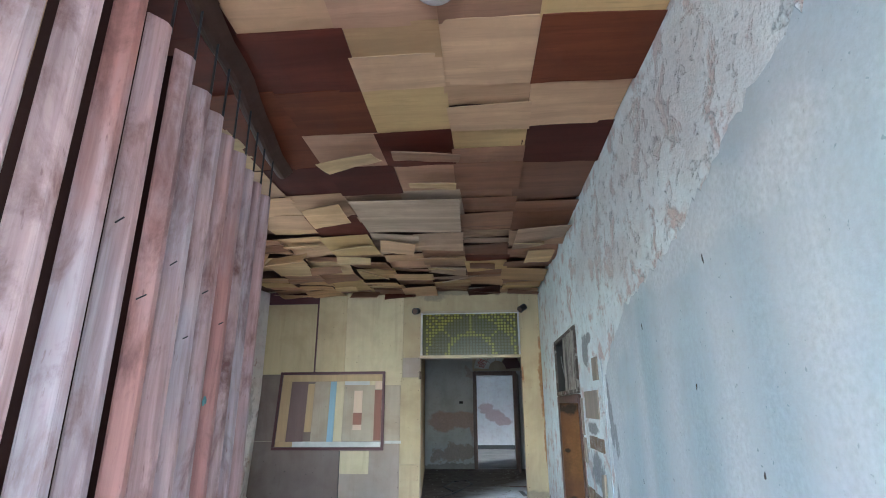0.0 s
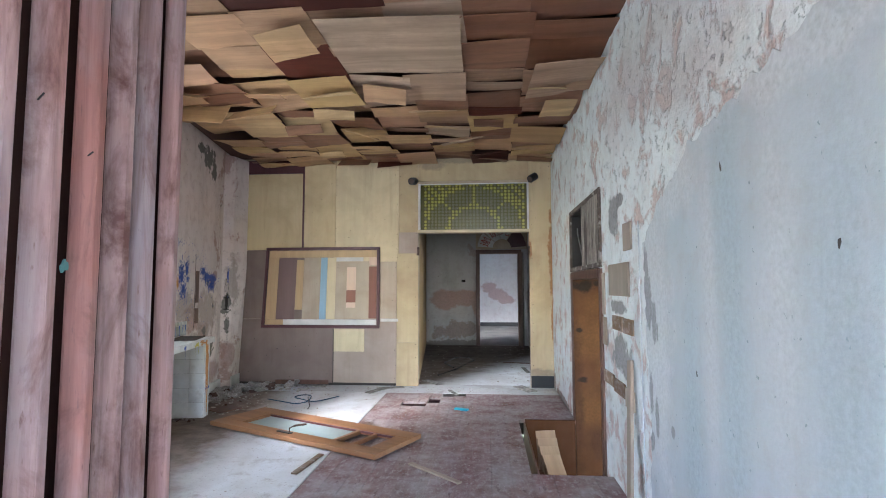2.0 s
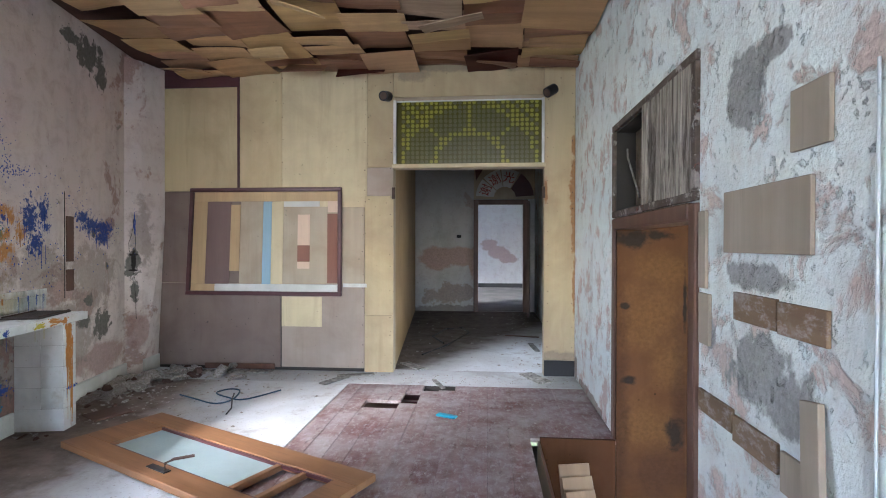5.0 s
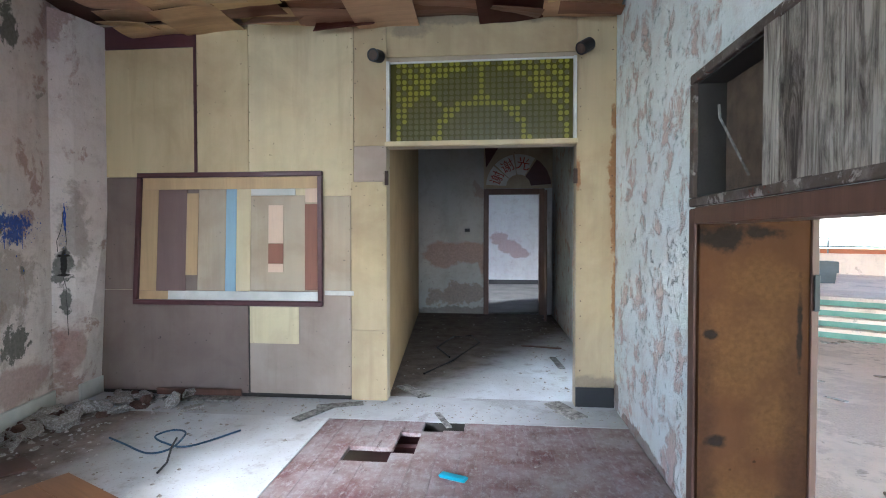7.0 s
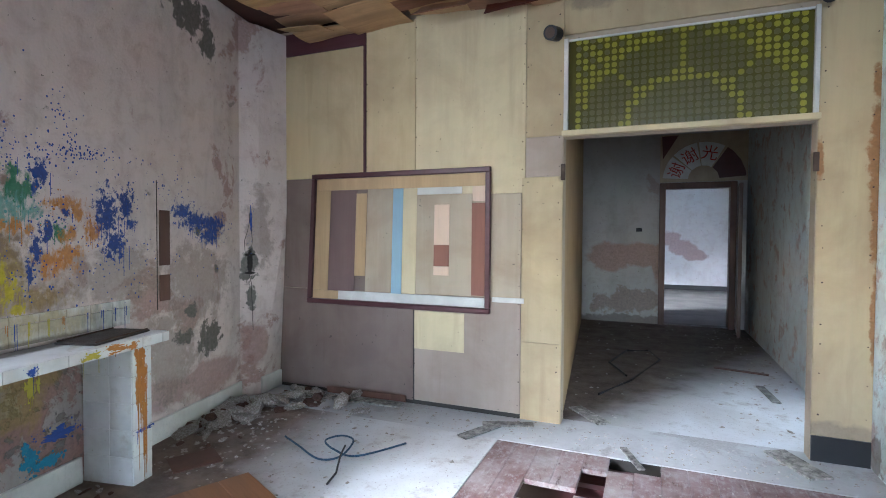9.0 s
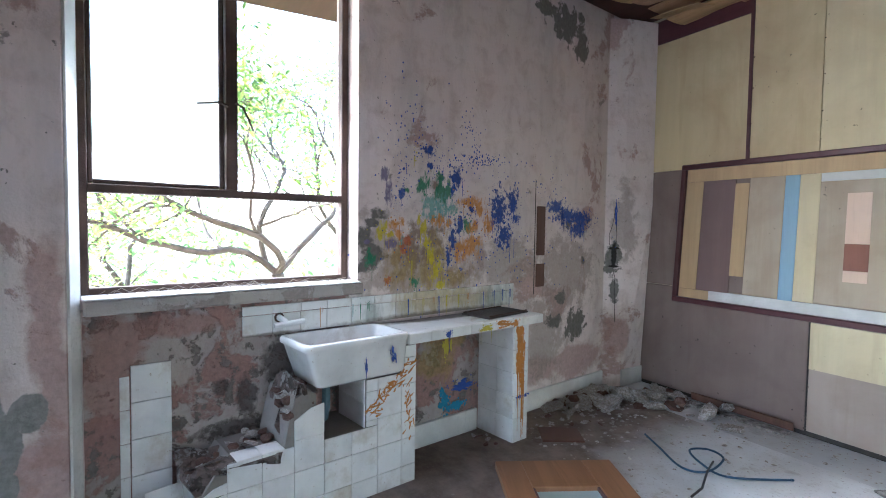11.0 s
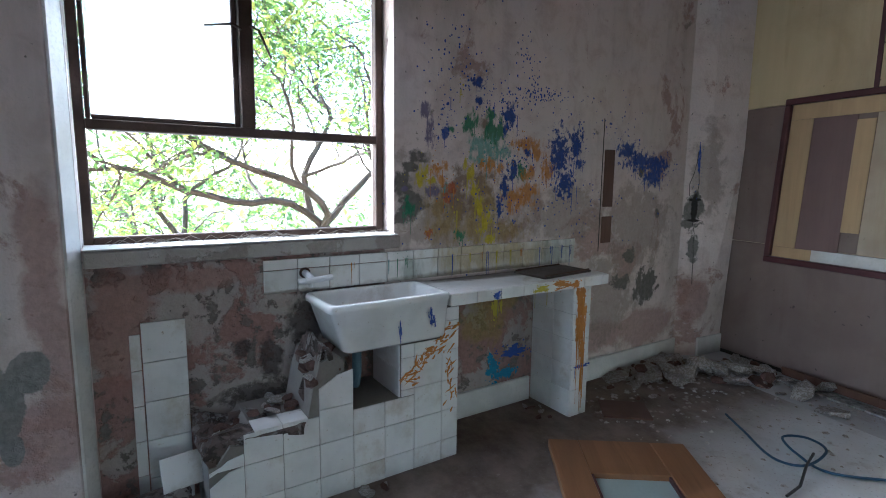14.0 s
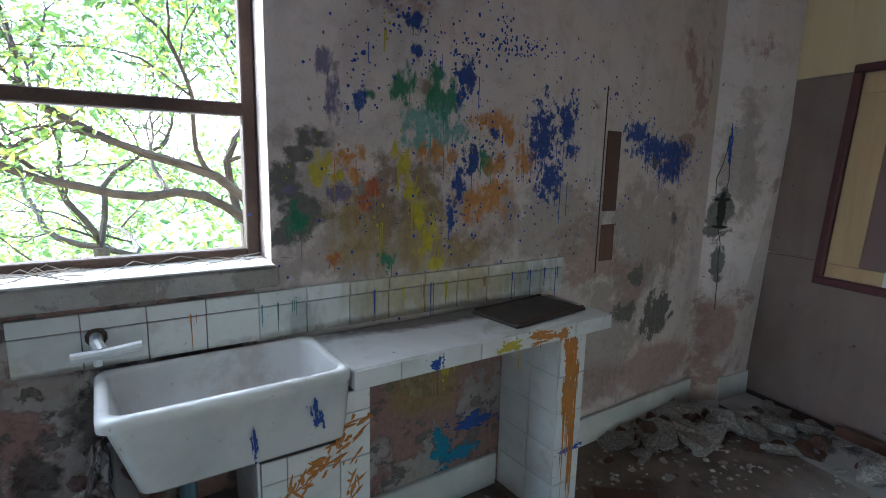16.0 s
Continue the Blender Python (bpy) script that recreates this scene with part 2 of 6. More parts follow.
# paint thrown at the window wall, in layers: colour, patches, cover, raggedness, grain, softness
WALL_PAINT = [
    ((0.150, 0.138, 0.128), on_v((0.813, 1.486, 0.062, 0.035), (0.753, 1.428, 0.048, 0.024), (0.707, 1.348, 0.05, 0.07), (0.767, 1.24, 0.086, 0.072), (0.692, 1.171, 0.046, 0.032)), 0.95, 1.6, 14.0, 0.42),
    ((0.215, 0.150, 0.105), on_v((1.097, 1.368, 0.084, 0.059), (1.075, 1.228, 0.118, 0.09), (1.216, 1.327, 0.062, 0.103), (0.966, 1.31, 0.065, 0.047), (1.221, 1.688, 0.038, 0.058)), 0.85, 3.0, 12.0, 1.02),
    ((0.330, 0.235, 0.085), on_v((0.987, 1.132, 0.112, 0.089), (1.195, 1.118, 0.141, 0.085), (0.924, 1.214, 0.063, 0.058), (1.243, 1.222, 0.103, 0.105), (1.405, 1.081, 0.115, 0.056)), 0.75, 3.4, 15.0, 1.36, RUNNY),
    ((0.66, 0.56, 0.53), on_v((1.074, 1.504, 0.187, 0.047), (0.926, 1.497, 0.083, 0.033), (1.43, 1.17, 0.145, 0.045)), 0.6, 3.4, 18.0, 1.19),
    ((0.185, 0.155, 0.265), on_v((0.837, 1.727, 0.026, 0.044), (0.869, 1.618, 0.023, 0.07), (0.884, 1.307, 0.041, 0.026), (0.718, 1.32, 0.016, 0.012)), 0.9, 2.1, 28.0, 0.59, RUNNY),
    ((0.035, 0.205, 0.105), on_v((1.124, 1.673, 0.041, 0.045), (1.29, 1.635, 0.066, 0.072), (1.256, 1.731, 0.039, 0.031), (0.739, 1.213, 0.029, 0.044), (1.063, 1.061, 0.023, 0.025), (1.504, 1.419, 0.04, 0.035), (0.999, 1.633, 0.016, 0.015)), 0.92, 2.8, 25.0, 0.68, RUNNY),
    ((0.170, 0.370, 0.330), on_v((1.248, 1.548, 0.095, 0.052), (1.201, 1.49, 0.058, 0.024), (1.336, 1.526, 0.064, 0.029), (1.164, 1.576, 0.042, 0.028), (0.966, 1.3, 0.017, 0.057)), 0.85, 2.8, 28.0, 0.85, RUNNY),
    ((0.56, 0.25, 0.055), on_v((0.922, 1.43, 0.049, 0.026), (1.257, 1.455, 0.066, 0.029), (1.539, 1.58, 0.088, 0.035), (1.616, 1.529, 0.054, 0.031), (1.482, 1.258, 0.1, 0.058), (1.567, 1.313, 0.067, 0.037), (1.715, 1.43, 0.039, 0.055), (1.562, 1.411, 0.042, 0.036), (0.942, 1.376, 0.02, 0.034), (1.339, 1.443, 0.026, 0.025)), 0.9, 3.0, 25.0, 0.77, RUNNY),
    ((0.42, 0.105, 0.04), on_v((0.998, 1.329, 0.035, 0.034), (0.977, 1.267, 0.021, 0.031), (0.865, 1.088, 0.018, 0.018)), 0.85, 2.5, 32.0, 0.68),
    ((0.56, 0.46, 0.03), on_v((0.823, 1.381, 0.034, 0.043), (1.097, 1.456, 0.013, 0.031), (1.129, 1.388, 0.023, 0.051), (1.163, 1.307, 0.024, 0.053), (1.193, 1.224, 0.03, 0.05), (1.235, 1.126, 0.035, 0.06), (1.277, 1.033, 0.043, 0.026), (0.865, 1.363, 0.028, 0.015)), 0.92, 3.0, 32.0, 0.59, RUNNY),
    ((0.022, 0.066, 0.290), on_v((1.812, 1.538, 0.074, 0.121), (1.955, 1.606, 0.046, 0.086), (1.861, 1.347, 0.063, 0.073), (1.542, 1.526, 0.026, 0.026), (1.433, 1.424, 0.034, 0.052), (1.374, 1.337, 0.03, 0.064), (1.338, 1.207, 0.019, 0.052), (1.402, 1.737, 0.043, 0.052), (1.184, 1.793, 0.032, 0.017), (1.171, 1.897, 0.036, 0.025)), 0.95, 2.9, 30.0, 0.51, (1, 1, 0.8)),
    ((0.025, 0.080, 0.340), on_v((1.371, 1.662, 0.018, 0.053), (0.964, 1.623, 0.02, 0.032), (1.992, 1.478, 0.037, 0.029), (2.469, 1.583, 0.092, 0.049), (2.61, 1.514, 0.159, 0.05), (2.789, 1.496, 0.138, 0.059), (2.752, 1.406, 0.094, 0.053)), 0.92, 2.8, 30.0, 0.59, (1, 1, 0.8))]
M_RWALL = plaster("flaking_white_plaster", (0.74, 0.79, 0.79), (0.60, 0.49, 0.455), (0.68, 0.75, 0.745), 0.535, 0.60, 4.6, 1.0, 0.075, scars=[
    ((0.33, 0.33, 0.33), on_v((4.72, 1.90, 0.13, 0.14), (4.55, 1.98, 0.10, 0.05), (4.63, 1.24, 0.2, 0.05), (4.62, 0.93, 0.24, 0.12), (4.45, 0.85, 0.1, 0.1), (3.93, 1.58, 0.06, 0.10), (3.9, 1.28, 0.08, 0.18), (3.9, 0.72, 0.07, 0.14), (4.98, 0.98, 0.05, 0.08))),
    ((0.62, 0.555, 0.53), on_v((2.6, 2.85, 1.2, 0.35), (0.9, 3.0, 1.2, 0.3), (4.2, 2.7, 0.6, 0.3), (3.4, 2.4, 0.5, 0.15)), 0.65, 1.6, 3.5, 1.2),
    ((0.16, 0.09, 0.06), on_v((8.1, 0.1, 0.1, 0.12), (7.4, 0.02, 0.6, 0.05)), 0.7)])
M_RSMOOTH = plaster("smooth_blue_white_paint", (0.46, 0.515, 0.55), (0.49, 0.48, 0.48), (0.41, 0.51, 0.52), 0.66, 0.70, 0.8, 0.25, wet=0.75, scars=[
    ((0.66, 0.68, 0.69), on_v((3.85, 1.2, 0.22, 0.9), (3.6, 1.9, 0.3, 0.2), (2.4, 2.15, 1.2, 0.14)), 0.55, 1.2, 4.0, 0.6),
    # soft upright bands, bluer then paler than the coat, at half strength
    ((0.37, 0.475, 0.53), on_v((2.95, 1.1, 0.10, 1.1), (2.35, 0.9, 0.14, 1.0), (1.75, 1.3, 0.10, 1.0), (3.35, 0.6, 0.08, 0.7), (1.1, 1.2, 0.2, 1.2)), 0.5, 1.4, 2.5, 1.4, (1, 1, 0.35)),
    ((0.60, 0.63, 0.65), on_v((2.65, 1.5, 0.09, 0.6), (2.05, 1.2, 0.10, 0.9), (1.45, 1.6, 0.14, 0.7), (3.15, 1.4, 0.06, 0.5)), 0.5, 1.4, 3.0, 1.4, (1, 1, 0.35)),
    ((0.30, 0.31, 0.32), on_v((3.98, 1.46, 0.05, 0.14), (3.95, 1.31, 0.06, 0.16), (3.86, 1.20, 0.04, 0.12), (3.81, 1.14, 0.015, 0.05), (3.94, 0.79, 0.03, 0.1), (3.85, 0.67, 0.03, 0.1), (3.95, 0.53, 0.04, 0.06), (3.62, 0.66, 0.025, 0.03)), 0.9, 0.9, 12.0, 0.25)])
WALL_SCARS = [
    ((0.42, 0.27, 0.24), on_v((-0.77, 1.05, 0.06, 0.28), (-0.73, 0.72, 0.06, 0.2), (-0.78, 0.4, 0.12, 0.14), (2.75, 0.30, 0.35, 0.14), (3.25, 0.45, 0.10, 0.2), (2.25, 0.30, 0.25, 0.12), (2.0, 0.45, 0.12, 0.2)), 0.75, 1.1, 5.0, 0.4),
    ((0.33, 0.27, 0.235), on_v((1.2, 1.13, 0.55, 0.15), (1.9, 1.16, 0.35, 0.16), (0.78, 1.28, 0.14, 0.2), (2.6, 1.05, 0.35, 0.30), (2.3, 0.55, 0.3, 0.3), (3.3, 1.45, 0.12, 0.3)), 0.62, 1.9, 9.0, 0.5),
    ((0.19, 0.175, 0.16), on_v((2.76, 0.61, 0.12, 0.13), (2.55, 3.03, 0.2, 0.13), (2.75, 2.9, 0.10, 0.12), (2.30, 3.10, 0.12, 0.07), (2.62, 1.45, 0.03, 0.04), (2.55, 0.85, 0.06, 0.05), (2.84, 1.15, 0.03, 0.05), (2.45, 0.66, 0.09, 0.05), (3.215, 1.16, 0.06, 0.15), (3.23, 0.86, 0.03, 0.10)), 1.0, 1.9, 10.0, 0.25),
    ((0.27, 0.265, 0.25), on_v((-0.955, 0.71, 0.055, 0.09), (-0.825, 0.68, 0.06, 0.075), (-0.91, 0.55, 0.06, 0.13), (-0.89, 0.40, 0.035, 0.06)), 1.0, 0.5, 9.0, 0.1),
    ((0.03, 0.027, 0.025), on_v((3.22, 1.17, 0.018, 0.11), (3.22, 1.24, 0.04, 0.012), (3.22, 1.08, 0.036, 0.012)), 1.0, 1.0, 14.0, 0.3)]


def bay_plaster(name, layers, u0=-9, u1=9, z0=-9, z1=9):
    """The window wall's plaster with the stains that reach one bay of it."""
    kept = []
    for colour, items, *rest in layers:
        near = [it for it in items if u0 - 2.4 * it[1][1] < it[0][1] < u1 + 2.4 * it[1][1] and z0 - 2.4 * it[1][2] < it[0][2] < z1 + 2.4 * it[1][2]]
        if near:
            kept.append((colour, near, *rest))
    return plaster(name, (0.70, 0.61, 0.58), (0.47, 0.335, 0.30), (0.36, 0.325, 0.30), 0.585, 0.65, 1.5, 0.6, wet=0.45, scars=kept)


M_LWALL = bay_plaster("stained_pink_plaster", WALL_SCARS)
BAYS = ((0.657, 1.04), (1.04, 1.33), (1.33, 1.70), (1.70, 2.95))
BAY_Z = (1.005, 2.05)
M_BAYS = [bay_plaster("paint_splashed_plaster", WALL_SCARS + WALL_PAINT, u0, u1, *BAY_Z) for u0, u1 in BAYS]
M_LOW = plaster("bare_blotched_render", (0.40, 0.35, 0.32), (0.33, 0.20, 0.175), (0.19, 0.165, 0.15), 0.48, 0.54, 3.2, 0.8, wet=0.4, scars=[
    ((0.34, 0.25, 0.07), on_v((1.25, 0.58, 0.14, 0.16), (1.42, 0.68, 0.10, 0.08)), 0.6, 1.4, 7.0, 0.5),
    ((0.36, 0.20, 0.17), on_v((-0.55, 0.75, 0.10, 0.3), (-0.3, 0.95, 0.25, 0.05)), 0.7, 1.4, 6.0, 0.5),
    ((0.07, 0.06, 0.055), on_v((0.02, 0.55, 0.05, 0.10), (-0.1, 0.62, 0.04, 0.04), (0.45, 0.85, 0.12, 0.05), (0.0, 0.4, 0.2, 0.05), (0.2, 0.7, 0.1, 0.12)), 0.8, 1.4, 9.0, 0.4)])
M_FARR = plaster("dull_white_plaster", (0.42, 0.42, 0.44), (0.36, 0.31, 0.29), (0.34, 0.32, 0.31), 0.62, 0.7, 0.6, 0.3, 0.05, scars=[
    ((0.30, 0.22, 0.21), on_y((0.75, 1.35, 0.28, 0.20), (1.05, 1.12, 0.34, 0.22), (1.35, 0.92, 0.3, 0.14)), 0.8, 0.8, 3.0)])
M_HALL = plaster("stained_hall_plaster", (0.50, 0.475, 0.47), (0.42, 0.35, 0.32), (0.34, 0.30, 0.28), 0.60, 0.68, 1.0, 0.4, scars=[
    ((0.46, 0.30, 0.25), on_y((-0.35, 1.08, 0.35, 0.24), (0.15, 1.12, 0.35, 0.2), (0.42, 1.0, 0.1, 0.3)), 0.85, 0.5, 4.0),
    ((0.34, 0.26, 0.22), on_y((-0.2, 0.32, 0.4, 0.2), (0.2, 0.4, 0.25, 0.15)), 0.8, 1.6, 4.5),
    ((0.18, 0.15, 0.13), on_y((0, 0.02, 0.9, 0.10)), 0.7)])
M_FLOOR = plaster("dusty_pale_floor", (0.50, 0.51, 0.52), (0.42, 0.41, 0.41), (0.31, 0.28, 0.26), 0.55, 0.66, 1.4, 0.25, wet=0.7)
M_FLOORL = dirt_shade_floor("dusty_cement_floor", (0.9835, 0.181, 0), -0.80, 0.40, 0.85)
# slanting brown edge paints the light patch's shadow line as well as dirt
M_FLOORH = dirt_shade_floor("dusty_shaded_hall_floor", (0.95, -0.5, 0), -4.5, 0.7, 0.6)
M_FLOORF = plain("dark_grimy_cement", (0.16, 0.155, 0.145), 0.85, var=0.4, scale=5, bump=0.4)
M_PLANK = wood("worn_red_floorboard", [(0.20, 0.10, 0.10), (0.21, 0.11, 0.105), (0.19, 0.095, 0.09), (0.22, 0.125, 0.12)], 1, 0.7, 10, 0.25, 0.62)
# earth below the boards; also paints shade in gaps and the vent
M_DARK = plain("dark_earth_and_shade", (0.05, 0.045, 0.04), 0.95)
M_PLY_Y = ply("yellow_painted_plywood", (0.56, 0.45, 0.265))
M_PLY_Y2 = ply("pale_yellow_plywood", (0.63, 0.53, 0.335))
M_PLY_B = ply("beige_plywood", (0.44, 0.36, 0.265))
M_PLY_YB = ply("dull_yellow_plywood", (0.49, 0.39, 0.235), [
    ((0.30, 0.14, 0.05), on_y((1.565, 2.35, 0.03, 0.10), (1.57, 2.1, 0.035, 0.12), (1.565, 1.9, 0.045, 0.16), (1.57, 1.7, 0.04, 0.12), (1.575, 1.45, 0.03, 0.2), (1.575, 0.9, 0.02, 0.3), (1.28, 1.9, 0.02, 0.12)), 0.9, 1.2, 14.0, 0.4),
    ((0.20, 0.17, 0.13), on_y((0.5, 3.2, 1.0, 0.05), (-0.1, 3.12, 0.2, 0.06), (-0.31, 1.87, 0.025, 0.05), (1.42, 0.2, 0.2, 0.06)), 0.6, 1.2, 6.0, 0.5)])
M_PLY_G = ply("grey_brown_plywood", (0.205, 0.153, 0.130))
M_MAROON = wood("maroon_stained_wood", [(0.09, 0.03, 0.035)], 0, 0.4, 12, 0.4, 0, 0.3)


def slat_wood(name, colours):
    """Polished mahogany gone dull: streaks along the grain, dark blotches, pale purplish patches."""
    n = Nodes(name, 0.4, 0, 0.5)
    g = n.noise(n.coords((1, 1, 0.06)), 22, 7, 0.65, 0.8)
    cl = n.noise(n.coords((1, 1, 0.45)), 5, 8, 0.68, 0.5)
    bl = n.noise(n.coords((1, 1, 0.3)), 2.2, 5, 0.6)
    f = n.noise(n.coords((1, 1, 0.2)), 70, 4)
    base = n.rand_mix(colours)
    col = n.mix(n.ramp(bl, 0.42, 0.62), base, (0.46, 0.385, 0.40))
    col = n.mix(n.ramp(cl, 0.50, 0.68), col, (0.17, 0.075, 0.065))
    k = n.add("ShaderNodeMath")
    k.operation = 'MULTIPLY'
    k.inputs[1].default_value = 0.5
    n.link(n.ramp(g, 0.42, 0.66), k.inputs[0])
    col = n.mix(k.outputs[0], col, (0.16, 0.07, 0.06))
    col = n.mix(n.ramp(f, 0.64, 0.76), col, (0.22, 0.12, 0.11))
    n.bump(g, 0.25, 0.003)
    return n.done(col)


M_LOUVRE = slat_wood("purplish_mahogany_slat", [(0.50, 0.29, 0.26), (0.55, 0.38, 0.36), (0.42, 0.20, 0.17), (0.52, 0.33, 0.31), (0.47, 0.235, 0.20)])
M_CEIL = wood("tan_veneer", [(0.52, 0.31, 0.17), (0.56, 0.35, 0.20), (0.45, 0.27, 0.13), (0.56, 0.37, 0.16), (0.48, 0.27, 0.165)], 0, 0.55, 8, 0.35, 0, 0.35)
M_CEILD = wood("dark_red_veneer", [(0.072, 0.017, 0.011), (0.105, 0.025, 0.014), (0.15, 0.040, 0.016)], 0, 0.6, 8, 0.2, 0, 0.4)
M_CEILB = wood("brown_veneer", [(0.24, 0.105, 0.055), (0.30, 0.145, 0.08), (0.20, 0.09, 0.05), (0.34, 0.18, 0.105)], 0, 0.5, 8, 0.35, 0, 0.4)
M_CEIL2 = wood("pale_veneer", [(0.62, 0.41, 0.21), (0.57, 0.36, 0.18), (0.46, 0.28, 0.16), (0.63, 0.44, 0.23)], 0, 0.6, 8, 0.3, 0, 0.42)
M_CEIL3 = wood("greyed_veneer", [(0.52, 0.35, 0.235), (0.55, 0.40, 0.28), (0.42, 0.26, 0.16)], 0, 0.6, 8, 0.3, 0, 0.45)
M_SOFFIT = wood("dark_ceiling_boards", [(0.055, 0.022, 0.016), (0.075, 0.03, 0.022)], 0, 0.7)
M_DOORW = wood("orange_brown_door_wood", [(0.30, 0.145, 0.065)], 0, 0.5, 9, 0.4, 0, 0.3)
M_LEAF = ply("stained_brown_plywood", (0.066, 0.027, 0.011), [
    ((0.100, 0.046, 0.016), on_y((0.02, 0.85, 0.20, 0.22), (0.20, 0.55, 0.14, 0.2), (0.0, 0.1, 0.2, 0.16), (0.1, 1.18, 0.2, 0.1)), 0.7, 1.6, 4.0, 0.9),
    ((0.040, 0.017, 0.009), on_y((0.26, 0.3, 0.07, 0.5), (-0.15, 0.2, 0.05, 0.7), (0.1, -0.2, 0.2, 0.15)), 0.7, 1.5, 5.0, 0.9),
    ((0.012, 0.009, 0.008), on_y((-0.08, 1.39, 0.13, 0.055), (0.1, 1.41, 0.10, 0.03), (-0.13, 0.93, 0.03, 0.02), (-0.1, 0.42, 0.05, 0.03), (0.2, 0.05, 0.06, 0.09), (0.27, 0.95, 0.012, 0.2)), 0.9, 1.6, 9.0, 0.7)], 0.06)
M_LINING = ply("dark_brown_lining", (0.060, 0.025, 0.012), (), 0.04)
M_PLY_P = ply("pinkish_grey_plywood", (0.38, 0.305, 0.25))
M_FRAMEW = wood("dark_brown_joinery", [(0.13, 0.065, 0.045)], 2, 0.5, 10, 0.4)
M_GREYW = wood("weathered_grey_boards", [(0.46, 0.44, 0.40), (0.36, 0.345, 0.32), (0.52, 0.50, 0.46)], 2, 0.85, 22, 0.2, 0, 0.85)
def weathered(name, pale, deep):
    """Weathered boards: pale grey with black streaks along the grain."""
    n = Nodes(name, 0.9, 0, 0.15)
    g = n.noise(n.coords((1, 1, 0.16)), 11, 9, 0.72, 1.2)
    b_ = n.noise(n.coords((1, 1, 0.5)), 4, 7, 0.68)
    f = n.noise(n.coords((1, 1, 0.04)), 70, 4)
    col = n.mix(n.ramp(g, 0.36, 0.54), deep, pale)
    col = n.mix(n.ramp(b_, 0.54, 0.70), col, dark(deep, 0.6))
    col = n.mix(n.ramp(f, 0.5, 0.75), col, deep)
    n.bump(g, 0.6, 0.004)
    return n.done(col)


M_WEATH = weathered("black_streaked_grey_boards", (0.34, 0.30, 0.255), (0.055, 0.042, 0.034))
M_TILE = tile_glaze("white_glazed_tile", (0.72, 0.72, 0.71))
M_TILES = tile_glaze("paint_stained_tile", (0.72, 0.72, 0.71), scars=[
    ((0.46, 0.36, 0.17), on_v((1.15, 0.95, 0.2, 0.10), (1.4, 0.95, 0.2, 0.08), (1.6, 0.93, 0.14, 0.08)), 0.7, 1.5, 14.0, 0.9, (1, 1, 0.3)),
    ((0.30, 0.33, 0.32), on_v((0.75, 0.9, 0.05, 0.06), (1.8, 0.92, 0.15, 0.08)), 0.6, 1.6, 18.0, 0.8, (1, 1, 0.3)),
    ((0.17, 0.13, 0.09), on_v((1.2, 0.85, 0.6, 0.022), (0.1, 0.85, 0.2, 0.012)), 0.75, 0.9, 16.0, 0.8)])
M_CERAMIC = tile_glaze("white_sink_ceramic", (0.76, 0.76, 0.75), 0.18)
M_MORTAR = plain("grimy_mortar", (0.22, 0.20, 0.18), 0.95, bump=0.5)
M_STEEL = plain("dull_white_tap_plating", (0.72, 0.73, 0.74), 0.3, 0.25)
M_RUST = plain("rusty_painted_steel", (0.10, 0.065, 0.05), 0.75, 0.2, 0.5, 14, 0.4)
M_BLACK = plain("black_plastic", (0.02, 0.02, 0.022), 0.45)
M_FROST = plain("frosted_blue_glass", (0.40, 0.50, 0.50), 0.25, var=0.12, bump=0.05, spec=0.5)
M_RUBBLE = plaster("broken_plaster_rubble", (0.47, 0.45, 0.42), (0.33, 0.29, 0.26), (0.20, 0.16, 0.14), 0.48, 0.56, 7, 0.7)
M_WHITEP = plain("chalky_white_paint", (0.70, 0.69, 0.66), 0.8, var=0.3)


# ---- building blocks ----
def part(name, bm, material, parent=None, label=""):
    me = bpy.data.meshes.new(name)
    bmesh.ops.recalc_face_normals(bm, faces=bm.faces)
    bm.to_mesh(me)
    bm.free()
    me.materials.append(material)
    ob = new(name, me)
    if parent:
        ob.parent = parent
    if label:
        tagged(ob, label)
    return ob


def box(bm, x0, x1, y0, y1, z0, z1, bevel=0.0, m=None):
    vs = [bm.verts.new((x, y, z)) for x in (x0, x1) for y in (y0, y1) for z in (z0, z1)]
    fs = [bm.faces.new([vs[i] for i in q]) for q in ((0, 1, 3, 2), (4, 6, 7, 5), (0, 4, 5, 1), (2, 3, 7, 6), (0, 2, 6, 4), (1, 5, 7, 3))]
    if bevel:
        es = list({e for f in fs for e in f.edges})
        r = bmesh.ops.bevel(bm, geom=es, offset=bevel, segments=1, affect='EDGES', profile=0.5)
        vs = list({v for f in r["faces"] for v in f.verts} | {v for v in vs if v.is_valid})
    if m:
        for v in vs:
            v.co = m @ v.co
    return vs


def slab(name, x0, x1, y0, y1, z0, z1, material, parent=None, label="", bevel=0.0, m=None):
    bm = bmesh.new()
    box(bm, x0, x1, y0, y1, z0, z1, bevel)
    ob = part(name, bm, material, parent, label)
    if m:
        ob.matrix_basis = m
    return ob


def prism(bm, pts, y0, y1, axis=1):
    """An outline in two axes, drawn out along the third."""
    def p3(a, b, c):
        return {0: (c, a, b), 1: (a, c, b), 2: (a, b, c)}[axis]
    lo = [bm.verts.new(p3(a, b, y0)) for a, b in pts]
    hi = [bm.verts.new(p3(a, b, y1)) for a, b in pts]
    n = len(pts)
    bm.faces.new(lo)
    bm.faces.new(hi[::-1])
    for i in range(n):
        bm.faces.new((lo[i], lo[(i + 1) % n], hi[(i + 1) % n], hi[i]))
    return lo + hi


